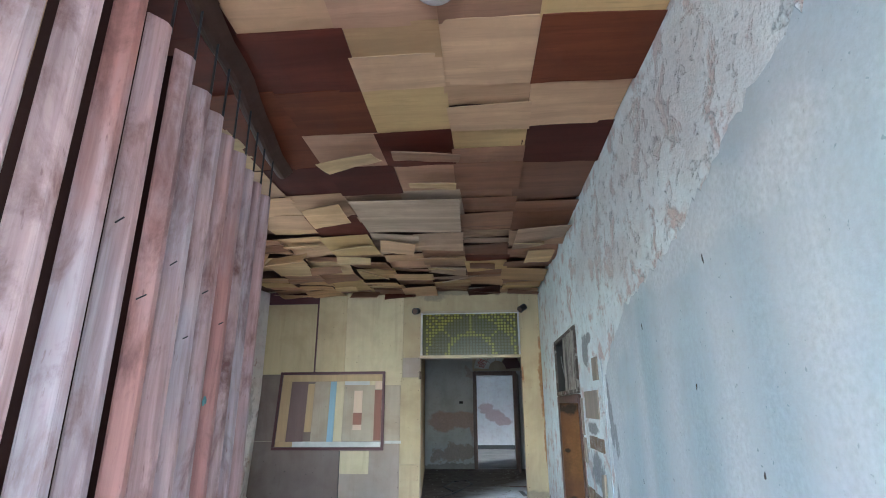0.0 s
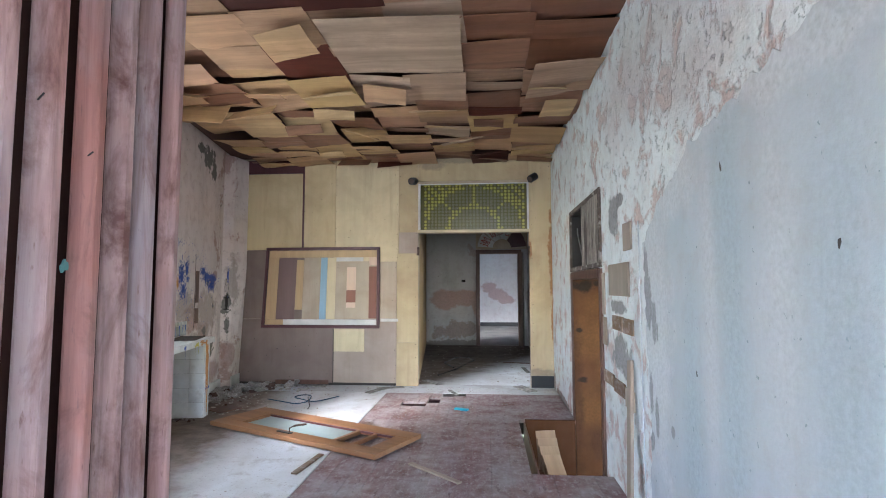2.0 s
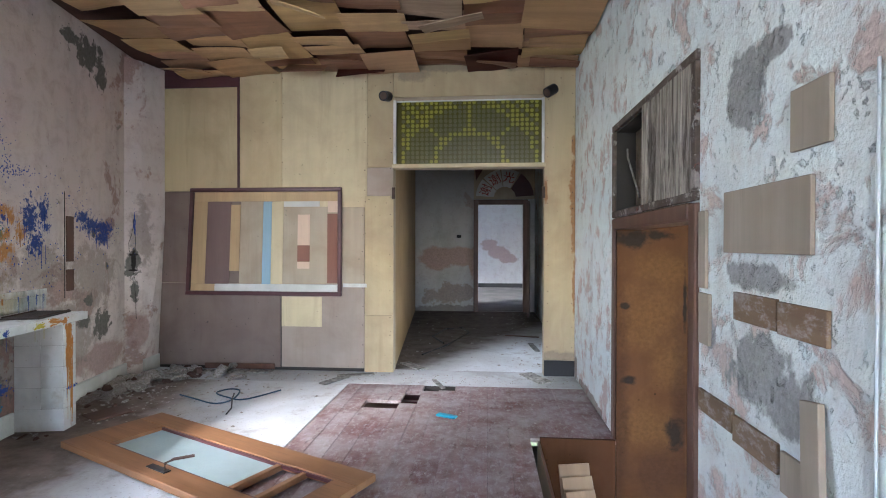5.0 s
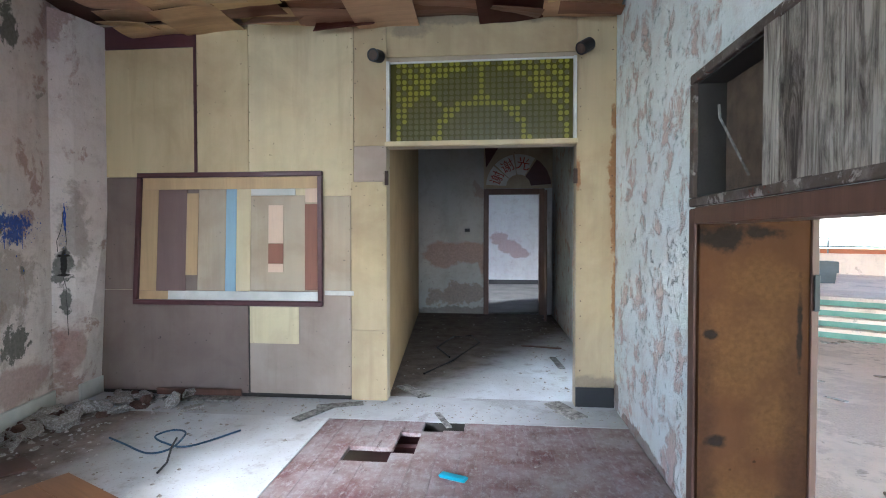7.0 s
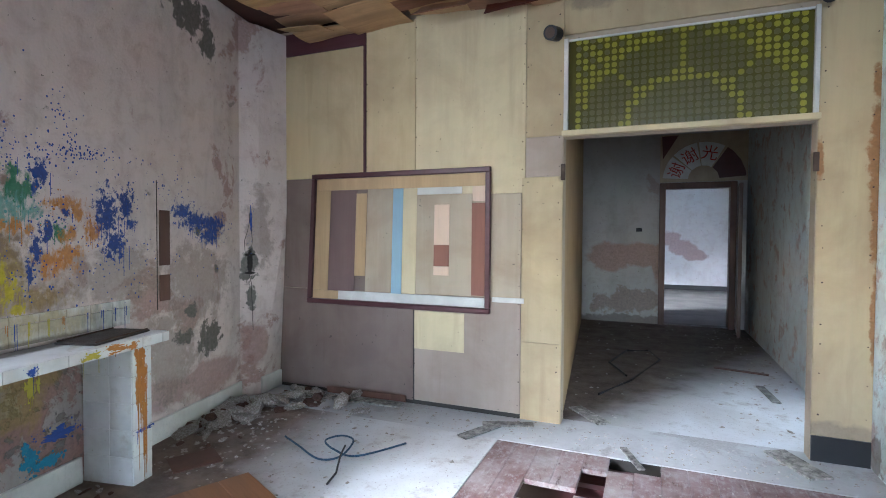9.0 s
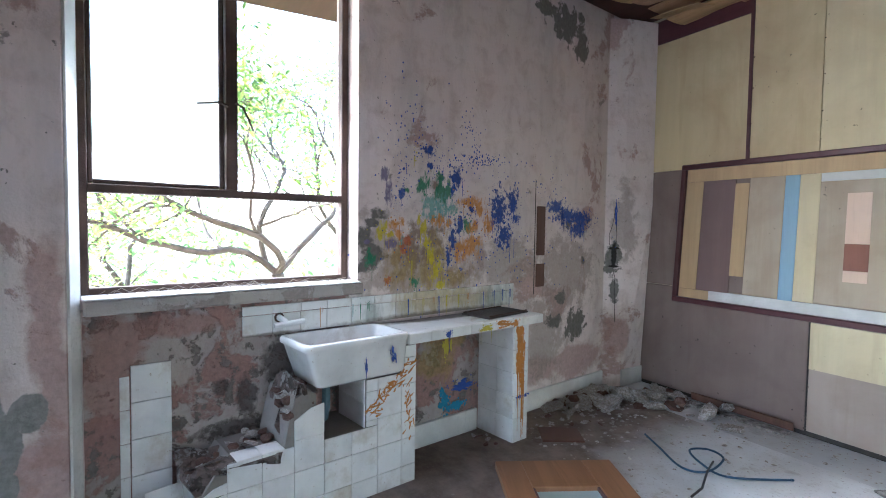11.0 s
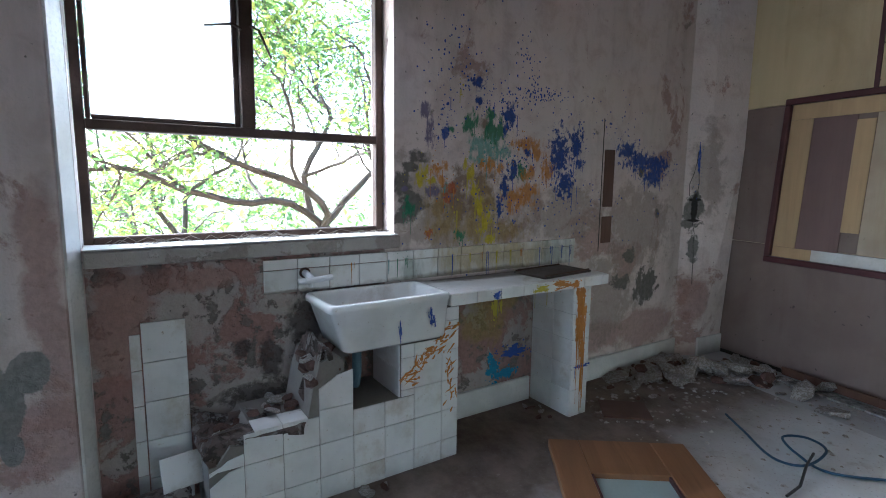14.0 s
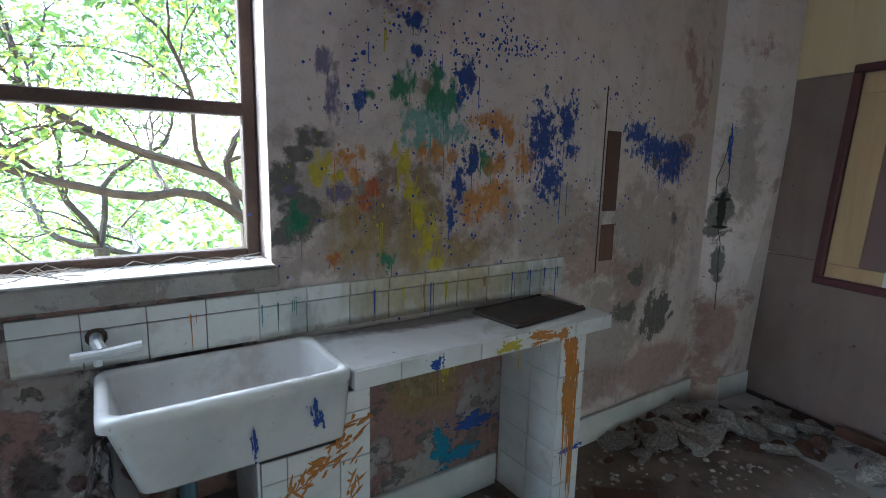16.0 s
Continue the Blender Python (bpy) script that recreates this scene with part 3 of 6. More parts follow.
def holed(name, axis, at0, at1, a0, a1, z0, z1, holes, material, label, parent=None, m=None):
    """A wall slab between two values of an axis, with rectangular openings (a0, a1, z0, z1) through it."""
    bm = bmesh.new()
    aa = sorted({a0, a1, *(v for h in holes for v in h[:2])})
    zz = sorted({z0, z1, *(v for h in holes for v in h[2:])})
    for i in range(len(aa) - 1):
        for j in range(len(zz) - 1):
            ca, cz = (aa[i] + aa[i + 1]) / 2, (zz[j] + zz[j + 1]) / 2
            if any(h[0] < ca < h[1] and h[2] < cz < h[3] for h in holes):
                continue
            if axis == 0:
                box(bm, at0, at1, aa[i], aa[i + 1], zz[j], zz[j + 1])
            else:
                box(bm, aa[i], aa[i + 1], at0, at1, zz[j], zz[j + 1])
    bmesh.ops.remove_doubles(bm, verts=bm.verts, dist=1e-5)
    seen = {}
    for f in bm.faces:
        k = tuple(sorted(v.index for v in f.verts))
        seen.setdefault(tuple(round(c, 4) for c in f.calc_center_median()), []).append(f)
    bmesh.ops.delete(bm, geom=[f for fs in seen.values() if len(fs) > 1 for f in fs], context='FACES_ONLY')
    ob = part(name, bm, material, parent)
    if m:
        ob.matrix_basis = m
    return tagged(ob, label, "wall" if "wall" in name else "", kind="structure")


def empty(name, m, label, category, group="", kind=""):
    ob = new(name)
    ob.matrix_basis = m
    return tagged(ob, label, category, group, kind)


def tube(bm, pts, r, sides=8, taper=None):
    """A round bar along points."""
    rings = []
    for i, p in enumerate(pts):
        p = Vector(p)
        d = (Vector(pts[min(i + 1, len(pts) - 1)]) - Vector(pts[max(i - 1, 0)])).normalized()
        s = d.orthogonal().normalized()
        u = d.cross(s)
        rr = r if taper is None else r + (taper - r) * i / max(1, len(pts) - 1)
        rings.append([bm.verts.new(p + rr * (s * math.cos(a) + u * math.sin(a))) for a in (2 * math.pi * k / sides for k in range(sides))])
    for a, b in zip(rings, rings[1:]):
        k0 = min(range(sides), key=lambda k: (b[k].co - a[0].co).length)
        for k in range(sides):
            bm.faces.new((a[k], a[(k + 1) % sides], b[(k + 1 + k0) % sides], b[(k + k0) % sides]))
    bm.faces.new(rings[0][::-1])
    bm.faces.new(rings[-1])


def blob(rng, cx, cy, rx, ry, rag=0.35, n=26, ang=0.0):
    """A ragged outline."""
    ph = [rng.uniform(0, 6.28) for _ in range(5)]
    out = []
    for i in range(n):
        a = 2 * math.pi * i / n
        k = 1 + rag * (0.45 * math.sin(2 * a + ph[0]) + 0.35 * math.sin(3 * a + ph[1]) + 0.3 * math.sin(5 * a + ph[2]) + 0.3 * math.sin(9 * a + ph[3])) + rng.uniform(-0.12, 0.12) * rag
        x, y = rx * k * math.cos(a), ry * k * math.sin(a)
        out.append((cx + x * math.cos(ang) - y * math.sin(ang), cy + x * math.sin(ang) + y * math.cos(ang)))
    return out


def patch(bm, outline, axis, at, proud=0.003):
    prism(bm, outline, at, at + proud, axis)
# ---- structure ----
RX, FY, CZ = 1.58, 8.15, 3.26
# right wall: doorway with a boarded vent over it
holed("wall_east", 0, RX, RX + 0.16, -2.6, 8.3, -0.75, CZ + 0.2, [(5.14, 6.49, -0.56, 1.465), (5.14, 6.5, 1.575, 2.15)], M_RWALL,
      "flaking white and pink plastered wall with a doorway")
# far wall behind the plywood
holed("wall_north", 1, FY + 0.012, FY + 0.13, -3.3, 1.74, -0.3, CZ + 0.2, [(-0.30, 1.265, -0.3, 2.15), (-0.27, 1.24, 2.19, 2.86)], M_PLY_B,
      "partition wall clad in patched plywood with a wide opening")
# window wall, skewed to the room
WU0, WU1, WZ0, WZ1 = -0.65, 0.655, 1.09, 2.86
wall_w = holed("wall_west", 0, -0.26, 0.0, -7.4, 3.75, -0.3, CZ + 0.2, [(WU0, WU1, WZ0, WZ1), (BAYS[0][0], BAYS[-1][1], *BAY_Z)], M_LWALL,
               "stained pinkish plaster wall with a steel window", m=LW)
for (u0, u1), mt in zip(BAYS, M_BAYS):
    bay = slab("wall_west_bay", -0.26, 0.0, u0, u1, *BAY_Z, mt, None, m=LW)
    tagged(bay, "pinkish plaster wall splashed with thrown paint", "wall", kind="structure")
holed("wall_south", 1, -2.7, -2.55, -2.2, 1.74, -0.3, CZ + 0.2, [(-1.2, 1.2, 0.8, 2.5)], M_LWALL, "plain plaster wall closing the room behind")
pier = slab("pier", 0.001, 0.07, -1.14, -0.70, 0, CZ - 0.02, M_LWALL, None, bevel=0.006, m=LW)
tagged(pier, "stained plaster pier beside the window", "pier", kind="structure")
bm = bmesh.new()
prism(bm, [(0.001, -0.699), (0.068, -0.699), (0.066, -0.69), (0.001, -0.652)], 0, CZ - 0.02, 2)
edge = part("pier_edge", bm, M_WHITEP)
edge.matrix_basis = LW
tagged(edge, "pale chamfered edge of the plaster pier", "trim", kind="structure")
bm = bmesh.new()
PIL = [(0.001, 3.15), (0.1, 3.28), (0.106, 3.29), (0.238, 3.63), (0.001, 3.63)]
prism(bm, PIL, 0, 2.0, 2)
for v in bm.verts:
    if v.co.x > 0.2 and v.co.z < 1:
        v.co.x -= 0.105
prism(bm, PIL, 2.0, CZ - 0.02, 2)
pil = part("pilaster", bm, M_LWALL)
pil.matrix_basis = LW.copy()
tagged(pil, "cracked plaster pilaster in the room's corner", "pilaster", kind="structure")
low = slab("render_panel", 0.0015, 0.006, -0.648, 0.60, 0, 1.02, M_LOW, None, m=LW)
tagged(low, "bare blotched render below the window", "wall", kind="structure")
low2 = slab("render_panel", 0.0015, 0.005, 0.78, 1.70, 0, 0.80, M_LOW, None, m=LW)
tagged(low2, "blotched render under the counter", "wall", kind="structure")
for u0, u1 in ((0.84, 1.60), (1.78, 3.14)):
    sk = slab("baseboard", 0.007, 0.03, u0, u1, 0, 0.15, M_WHITEP, None, bevel=0.004, m=LW)
    tagged(sk, "chipped cement skirting along the plaster wall", "baseboard", kind="structure")
sk = slab("baseboard", 0.001, 0.02, 0.0, 0.32, 0, 0.15, M_WHITEP, None, bevel=0.004, m=LW @ pose(0.108, 3.29, 0, 0, 0, -5.0))
tagged(sk, "chipped cement skirting round the pilaster", "baseboard", kind="structure")

# floors
fl = slab("floor", -4.2, -0.66, -2.6, 7.70, -0.3, 0.0, M_FLOORL)
tagged(fl, "dusty pale cement floor with stains", "floor", kind="structure")
fl = slab("floor_north", -4.2, 1.74, 7.70, 8.28, -0.3, 0.0, M_FLOOR)
tagged(fl, "pale cement strip before the opening", "floor", kind="structure")
fl = slab("floor_void", -0.66, 1.58, -2.6, 7.70, -0.75, -0.55, M_DARK)
tagged(fl, "dark void under the floorboards", "floor", kind="structure")
# ceiling: dark boarding with a patchwork of loose veneer sheets
bm = bmesh.new()
box(bm, -4.4, 1.74, -2.7, 8.3, CZ + 0.02, CZ + 0.08)
ceil = part("ceiling_backing", bm, M_SOFFIT)
tagged(ceil, "dark boarding above the loose ceiling sheets", "ceiling", kind="structure")
rng = random.Random(11)


def sheet(bm, cx, cy, w, d, z, tx, ty, rz, curl):
    """A thin, slightly curled veneer sheet under the ceiling."""
    nx, ny, th = 4, 3, 0.005
    m = pose(cx, cy, z, tx, ty, rz)
    grid = []
    ph, twist = rng.uniform(0, 6.28), rng.uniform(-1, 1)
    for k in (0, th):
        g = []
        for i in range(nx + 1):
            row = []
            for j in range(ny + 1):
                a, b = i / nx - 0.5, j / ny - 0.5
                h = curl * (a * a * 0.9 - b * b * 1.6 + 2.2 * twist * a * b) + 0.004 * math.sin(9 * a + ph) * (0.5 + b)
                row.append(bm.verts.new(m @ Vector((a * w, b * d, k - h))))
            g.append(row)
        grid.append(g)
    for k, g in enumerate(grid):
        for i in range(nx):
            for j in range(ny):
                q = (g[i][j], g[i + 1][j], g[i + 1][j + 1], g[i][j + 1])
                bm.faces.new(q[::-1] if k == 0 else q)
    lo, hi = grid
    for i in range(nx):
        for j in (0, ny):
            bm.faces.new((lo[i][j], lo[i + 1][j], hi[i + 1][j], hi[i][j]))
    for j in range(ny):
        for i in (0, nx):
            bm.faces.new((lo[i][j], lo[i][j + 1], hi[i][j + 1], hi[i][j]))


bms = {k: bmesh.new() for k in "DBTPG"}
# sheets about half a metre square, a letter each: dark red, brown, tan, pale, greyed; rows from the screen to the partition
XS = [1.575, 1.0, 0.49, -0.01, -0.52, -1.03, -1.54, -2.05, -2.56, -3.07, -3.58]
ROW0, ROWS = 0.02, ("TDTDTT", "DTDTDT", "TBTTDT", "TBTTDT", "DTTDDT", "TTTDDB", "DTDTDP", "BBTDDP", "BBGGPT", "BBGGDP", "GGGGTP", "BDTGPT", "DTGTBP", "TBGPTB", "BTTBPT", "TDBTBP")
for c in range(10):
    x1, x0 = XS[c], XS[c + 1]
    y = -2.53
    while y < 8.1:
        r_ = int(round((y - ROW0) / 0.51))
        far_end = y > 5.0
        d = 0.51
        if y + d > 8.12:
            d = 8.13 - y
        cx, cy = (x0 + x1) / 2, y + d / 2
        if x0 > -2.9 + max(0, 4.6 - cy) * 0.18:
            loose = 0.55 if cy < 4.0 else 1.0 if not far_end else 2.0
            kind = ROWS[r_][c] if 0 <= r_ < len(ROWS) and c < 6 else rng.choice("TPDTB" if c < 5 else "PPTB")
            n_ = 1 if kind == "G" and not far_end else rng.choice((1, 1, 2) if not far_end else (1, 2, 2))
            cut = [0.0, rng.uniform(0.35, 0.65), 1.0] if n_ == 2 else [0.0, 1.0]
            for a_, b_ in zip(cut, cut[1:]):
                dd = d * (b_ - a_)
                z = CZ - 0.03 - rng.uniform(0, 0.045) * loose
                kd = kind if n_ == 1 or rng.random() < 0.6 else rng.choice("TB")
                sheet(bms[kd], cx + rng.uniform(-0.015, 0.015) * loose, y + d * (a_ + b_) / 2, x1 - x0 + rng.uniform(0.0, 0.04), dd + rng.uniform(0.0, 0.05), z,
                      rng.gauss(0, 2.0) * loose, rng.gauss(0, 1.2) * loose, rng.gauss(0, 1.2) * loose, rng.uniform(-0.012, 0.022) * loose)
            if rng.random() < (0.06 if not far_end else 0.3):
                sheet(bms[rng.choice("BTP")], cx + rng.uniform(-0.1, 0.1), cy, rng.uniform(0.3, 0.5), rng.uniform(0.12, 0.3), CZ - 0.07 - rng.uniform(0.04, 0.09),
                      rng.choice((-1, 1)) * rng.uniform(6, 22), rng.uniform(-6, 6), rng.uniform(-12, 12), 0.02)
        y += d
# sheets that hang down by one edge, and boards over the partition
for kd, hx, hy, hw, hd, hz_, tx, ty, rz in (("P", -2.05, 5.55, 0.46, 0.30, 3.06, 52, 3, 4), ("P", -1.62, 5.66, 0.47, 0.22, 3.08, 40, -5, -6), ("P", -2.12, 5.15, 0.55, 0.30, 3.10, 20, 6, 9),
                                            ("G", 0.0, 4.62, 0.98, 0.95, 3.17, 2, 1, 1), ("G", 1.30, 5.2, 0.52, 0.95, 3.12, 6, -5, 0), ("B", -1.16, 7.86, 0.44, 0.22, 3.12, 34, 2, -3),
                                            ("D", -0.62, 8.02, 0.5, 0.16, 3.13, 40, -4, 2), ("P", -0.75, 6.6, 0.4, 0.25, 3.12, 18, 12, 20), ("G", 0.4, 6.9, 0.5, 0.3, 3.11, 14, -9, -6)):
    sheet(bms[kd], hx, hy, hw, hd, hz_, tx, ty, rz, 0.012)
for kind, label, mt in (("D", "dark red-brown veneer ceiling sheets, some loose", M_CEILD), ("B", "warm brown veneer ceiling sheets, loose", M_CEILB), ("T", "tan veneer ceiling sheets in a patchwork", M_CEIL),
                        ("P", "pale yellow-tan veneer ceiling sheets, sagging", M_CEIL2), ("G", "greyed weathered veneer ceiling sheets", M_CEIL3)):
    c = part("ceiling", bms[kind], mt)
    tagged(c, label, "ceiling", kind="structure")

# ---- plywood cladding of the far wall ----
clad = empty("plywood_cladding", pose(0, 0, 0), "yellow and grey-brown plywood sheets cladding the partition", "cladding", kind="structure")
for x0, x1, z0, z1, mt in ((-2.96, -1.995, 1.925, 3.045, M_PLY_Y), (-2.96, -1.985, 3.05, 3.25, M_MAROON), (-1.985, -1.512, 1.80, 3.20, M_PLY_Y), (-1.508, -0.585, 1.745, 3.22, M_PLY_Y2),
                           (-2.96, -1.52, 0.928, 1.92, M_PLY_G), (-2.96, -1.527, 0.03, 0.922, M_PLY_G), (-1.514, -0.612, 0.93, 1.742, M_PLY_B), (-1.514, -0.612, 0.035, 0.926, M_PLY_P),
                           (-0.608, -0.302, 0.0, 0.60, M_PLY_YB), (-0.608, -0.302, 0.603, 1.86, M_PLY_YB), (-0.581, -0.302, 1.863, 2.16, M_PLY_P), (-0.581, -0.302, 2.163, 3.22, M_PLY_YB),
                           (1.268, 1.578, 0.165, 3.22, M_PLY_YB), (-0.299, 1.265, 2.895, 3.24, M_PLY_YB)):
    slab("panel", x0, x1, FY - 0.004 - random.uniform(0, 0.003), FY + 0.011, z0, z1, mt, clad, bevel=0.002)
# black strips paint the shade in the gaps over the beige wall
slab("gap", -2.9, -1.5275, FY - 0.001, FY + 0.011, 0.0, 0.029, M_DARK, clad, "black strip painting the shaded gap under the sheets")
slab("gap", -1.5135, -0.613, FY - 0.001, FY + 0.011, 0.0, 0.034, M_DARK, clad, "black strip painting the shaded gap under the sheets")
slab("gap", -1.5265, -1.5145, FY - 0.001, FY + 0.011, 0.0, 0.79, M_DARK, clad, "black strip painting the shaded open joint between the sheets")
for x in (-1.99,):
    slab("batten", x - 0.012, x + 0.012, FY - 0.018, FY - 0.006, 1.93, 3.22, M_MAROON, clad, "thin dark red batten")
bm = bmesh.new()
rn = random.Random(12)
for x, z0, z1 in ((-1.50, 1.8, 3.15), (-0.60, 1.8, 3.15), (-1.52, 0.05, 0.75), (-0.625, 0.1, 1.7), (-0.33, 0.1, 3.1), (-0.57, 2.2, 3.1), (1.30, 0.3, 3.1), (1.55, 0.3, 3.1), (-1.97, 2.0, 3.0)):
    z = z0
    while z < z1:
        c_ = Vector((x + rn.uniform(-0.008, 0.008), FY - 0.008, z))
        tube(bm, [c_, c_ + Vector((0, 0.004, 0))], rn.uniform(0.003, 0.006), 6)
        z += rn.uniform(0.12, 0.3)
tagged(part("nails", bm, M_RUST, clad, "rusty nail heads along the sheet edges"), kind="stuff")
base = slab("baseboard", 1.27, 1.578, FY - 0.002, FY + 0.011, 0.0, 0.16, M_BLACK)
tagged(base, "black painted base under the plywood column", "baseboard", kind="structure")
tr = slab("lintel_rail", -0.31, 1.275, FY - 0.035, FY + 0.13, 2.152, 2.192, M_PLY_Y2, None, bevel=0.004)
tagged(tr, "pale wooden rail under the coloured transom", "trim", kind="structure")
for x0, x1 in ((-0.30, -0.225), (1.215, 1.265)):
    s = slab("transom_post", x0 if x0 < 0 else 1.241, -0.271 if x0 < 0 else 1.265, FY - 0.02, FY + 0.12, 2.193, 2.86, M_WHITEP)
    tagged(s, "white painted transom post", "trim", kind="structure")

# framed collage of boards
fr = empty("framed_panel", pose(0, FY - 0.01, 0), "maroon-framed collage of wooden strips on the plywood wall", "framed panel")
FX0, FX1, FZ0, FZ1 = -2.575, -0.85, 0.80, 1.955
for x0, x1, z0, z1 in ((FX0, FX1, FZ1 - 0.042, FZ1), (FX0, FX1, FZ0, FZ0 + 0.042), (FX0, FX0 + 0.042, FZ0 + 0.042, FZ1 - 0.042), (FX1 - 0.042, FX1, FZ0 + 0.042, FZ1 - 0.042)):
    slab("frame_rail", x0, x1, -0.035, 0.002, z0, z1, M_MAROON, fr, bevel=0.006)
C_TAN = wood("tan_board_strip", [(0.50, 0.35, 0.19)], 2, 0.6, 9, 0.3, 0, 0.2)
C_BLUE = wood("pale_blue_board_strip", [(0.28, 0.42, 0.55)], 2, 0.6, 9, 0.3, 0, 0.15)
C_PINK = wood("pinkish_board_strip", [(0.70, 0.52, 0.40)], 2, 0.6, 9, 0.3, 0, 0.15)
C_PURP = wood("purple_brown_board_strip", [(0.20, 0.13, 0.12)], 2, 0.6, 9, 0.3, 0, 0.2)
C_RED = wood("red_brown_board_strip", [(0.25, 0.11, 0.075)], 2, 0.6, 9, 0.3, 0, 0.2)
for k, (x0, x1, z0, z1, mt) in enumerate(((-2.53, -0.895, 1.81, 1.912, C_TAN), (-2.53, -2.375, 0.92, 1.808, C_TAN), (-2.373, -2.10, 0.92, 1.808, C_PURP), (-2.098, -1.99, 1.06, 1.775, C_TAN),
                                         (-1.988, -1.735, 0.925, 1.808, M_PLY_B), (-1.733, -1.637, 0.92, 1.808, C_BLUE), (-1.635, -1.505, 0.925, 1.808, M_PLY_Y2), (-1.503, -1.01, 0.93, 1.75, M_PLY_B),
                                         (-1.503, -1.10, 1.752, 1.808, M_WHITEP), (-1.34, -1.205, 1.34, 1.667, C_PINK), (-1.34, -1.205, 1.165, 1.338, C_RED), (-1.34, -1.205, 1.09, 1.163, C_PINK),
                                         (-1.01, -0.898, 0.94, 1.675, C_RED), (-1.009, -0.895, 1.69, 1.808, C_PINK), (-2.53, -2.26, 0.845, 0.918, C_TAN), (-2.26, -0.895, 0.845, 0.922, M_WHITEP))):
    over = k in (3, 9, 10, 11, 12)
    slab("strip", x0, x1, -0.012 if over else -0.006, -0.0062 if over else 0.003, z0, z1, mt, fr, bevel=0.001)
for ob in fr.children:
    for v in ob.data.vertices:
        v.co.x += 0.052 * (v.co.z - 0.92) * (-0.85 - v.co.x) / 1.7 / 1.03
for i, (x0, x1, z0, z1, mt) in enumerate(((-1.512, -1.07, 0.47, 0.79, M_PLY_Y2), (-0.84, -0.585, 0.895, 0.935, M_WHITEP))):
    p = slab("plywood_patch", x0, x1, FY - 0.012, FY - 0.0065, z0, z1, mt, bevel=0.001)
    tagged(p, "pale yellow plywood patch nailed to the cladding" if i == 0 else "short white batten nailed to the cladding", "board")

# ---- louvre screen of hanging timbers ----
screen = empty("louvre_screen", pose(-0.785, 3.276, 0), "row of purplish mahogany slats hung on steel rods", "screen")
bm = bmesh.new()
prism(bm, [(0.002, -0.056), (0.005, -0.062), (0.005, -0.092), (-0.002, -0.104), (-0.036, -0.147), (-0.042, -0.148), (-0.046, -0.118), (-0.040, -0.056)], 0.42, 2.82, 2)
bmesh.ops.bevel(bm, geom=[e for e in bm.edges if abs(e.verts[0].co.z - e.verts[1].co.z) > 1], offset=0.0025, segments=2, affect='EDGES')
slat = part("slat", bm, M_LOUVRE, screen)
bm = bmesh.new()
tube(bm, [(-0.02, -0.03, 2.82), (-0.02, -0.03, 3.22)], 0.006, 6)
rod = part("rod", bm, M_BLACK, slat, "thin black hanging rod")
# near-black red strips added behind the slats to paint the gaps' shade
M_GAPSHADE = wood("dark_red_gap_shade", [(0.022, 0.008, 0.006)], 2, 0.8, 8, 0.1)
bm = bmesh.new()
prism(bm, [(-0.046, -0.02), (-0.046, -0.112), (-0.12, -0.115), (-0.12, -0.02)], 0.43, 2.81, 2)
back = part("backing", bm, M_GAPSHADE, slat, "added dark red strip painting the shade between slats")
STEP = (0.037, -0.2075)
for i in range(1, 16):
    s2 = slat.copy()
    scene.collection.objects.link(s2)
    s2.location = (STEP[0] * i + rng.uniform(-0.008, 0.008), STEP[1] * i + rng.uniform(-0.012, 0.012), rng.uniform(-0.012, 0.012))
    s2.rotation_euler = (0, 0, radians(rng.uniform(-5, 5)))
    r2 = rod.copy()
    scene.collection.objects.link(r2)
    r2.parent = s2
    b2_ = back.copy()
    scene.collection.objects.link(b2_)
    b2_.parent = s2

# ---- hall and far room beyond the opening ----
HX = 1.64
M_HBOARD = ply("brown_hall_board", (0.36, 0.235, 0.115))
slab("hall_floor", -1.6, HX + 0.1, 8.28, 13.2, -0.3, 0.0, M_FLOORH)
tagged(bpy.data.objects["hall_floor"], "dusty grey cement hall floor", "floor", kind="structure")
hw = slab("hall_wall_west", -0.12, 0.0, 0.0, 5.1, -0.3, 3.3, M_HBOARD, m=pose(-0.31, 8.28, 0, 0, 0, 5.4))
tagged(hw, "brown board lining of the hall", "wall", kind="structure")
# the opening is out of view, added to house the hall fill lamp
holed("hall_wall_east", 0, HX, HX + 0.12, 8.31, 13.2, -0.3, 3.3, [(8.42, 9.35, 0.0, 2.1)], M_RWALL, "flaking white plaster wall of the hall")
holed("hall_wall_north", 1, 13.2, 13.32, -1.6, HX, -0.3, 3.3, [(0.50, 1.42, 0.0, 2.17)], M_HALL, "white hall wall stained pink by damp")
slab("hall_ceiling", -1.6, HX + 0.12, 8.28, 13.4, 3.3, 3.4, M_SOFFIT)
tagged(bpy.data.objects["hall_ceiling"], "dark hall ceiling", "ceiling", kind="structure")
slab("far_floor", -2.5, 4.2, 13.2, 19.2, -0.3, 0.0, M_FLOORF)
tagged(bpy.data.objects["far_floor"], "grey cement floor of the far room", "floor", kind="structure")
slab("far_wall_north", -2.5, 4.2, 19.2, 19.3, -0.3, 3.6, M_FARR)
tagged(bpy.data.objects["far_wall_north"], "white far wall with a pink damp stain", "wall", kind="structure")
holed("far_wall_west", 0, -2.0, -1.9, 13.32, 19.2, -0.3, 3.6, [(16.2, 16.6, 1.4, 2.0)], M_FARR, "white wall of the far room")
slab("far_wall_east", 2.3, 2.4, 13.32, 19.2, -0.3, 3.6, M_FARR)
tagged(bpy.data.objects["far_wall_east"], "white side wall of the far room", "wall", kind="structure")
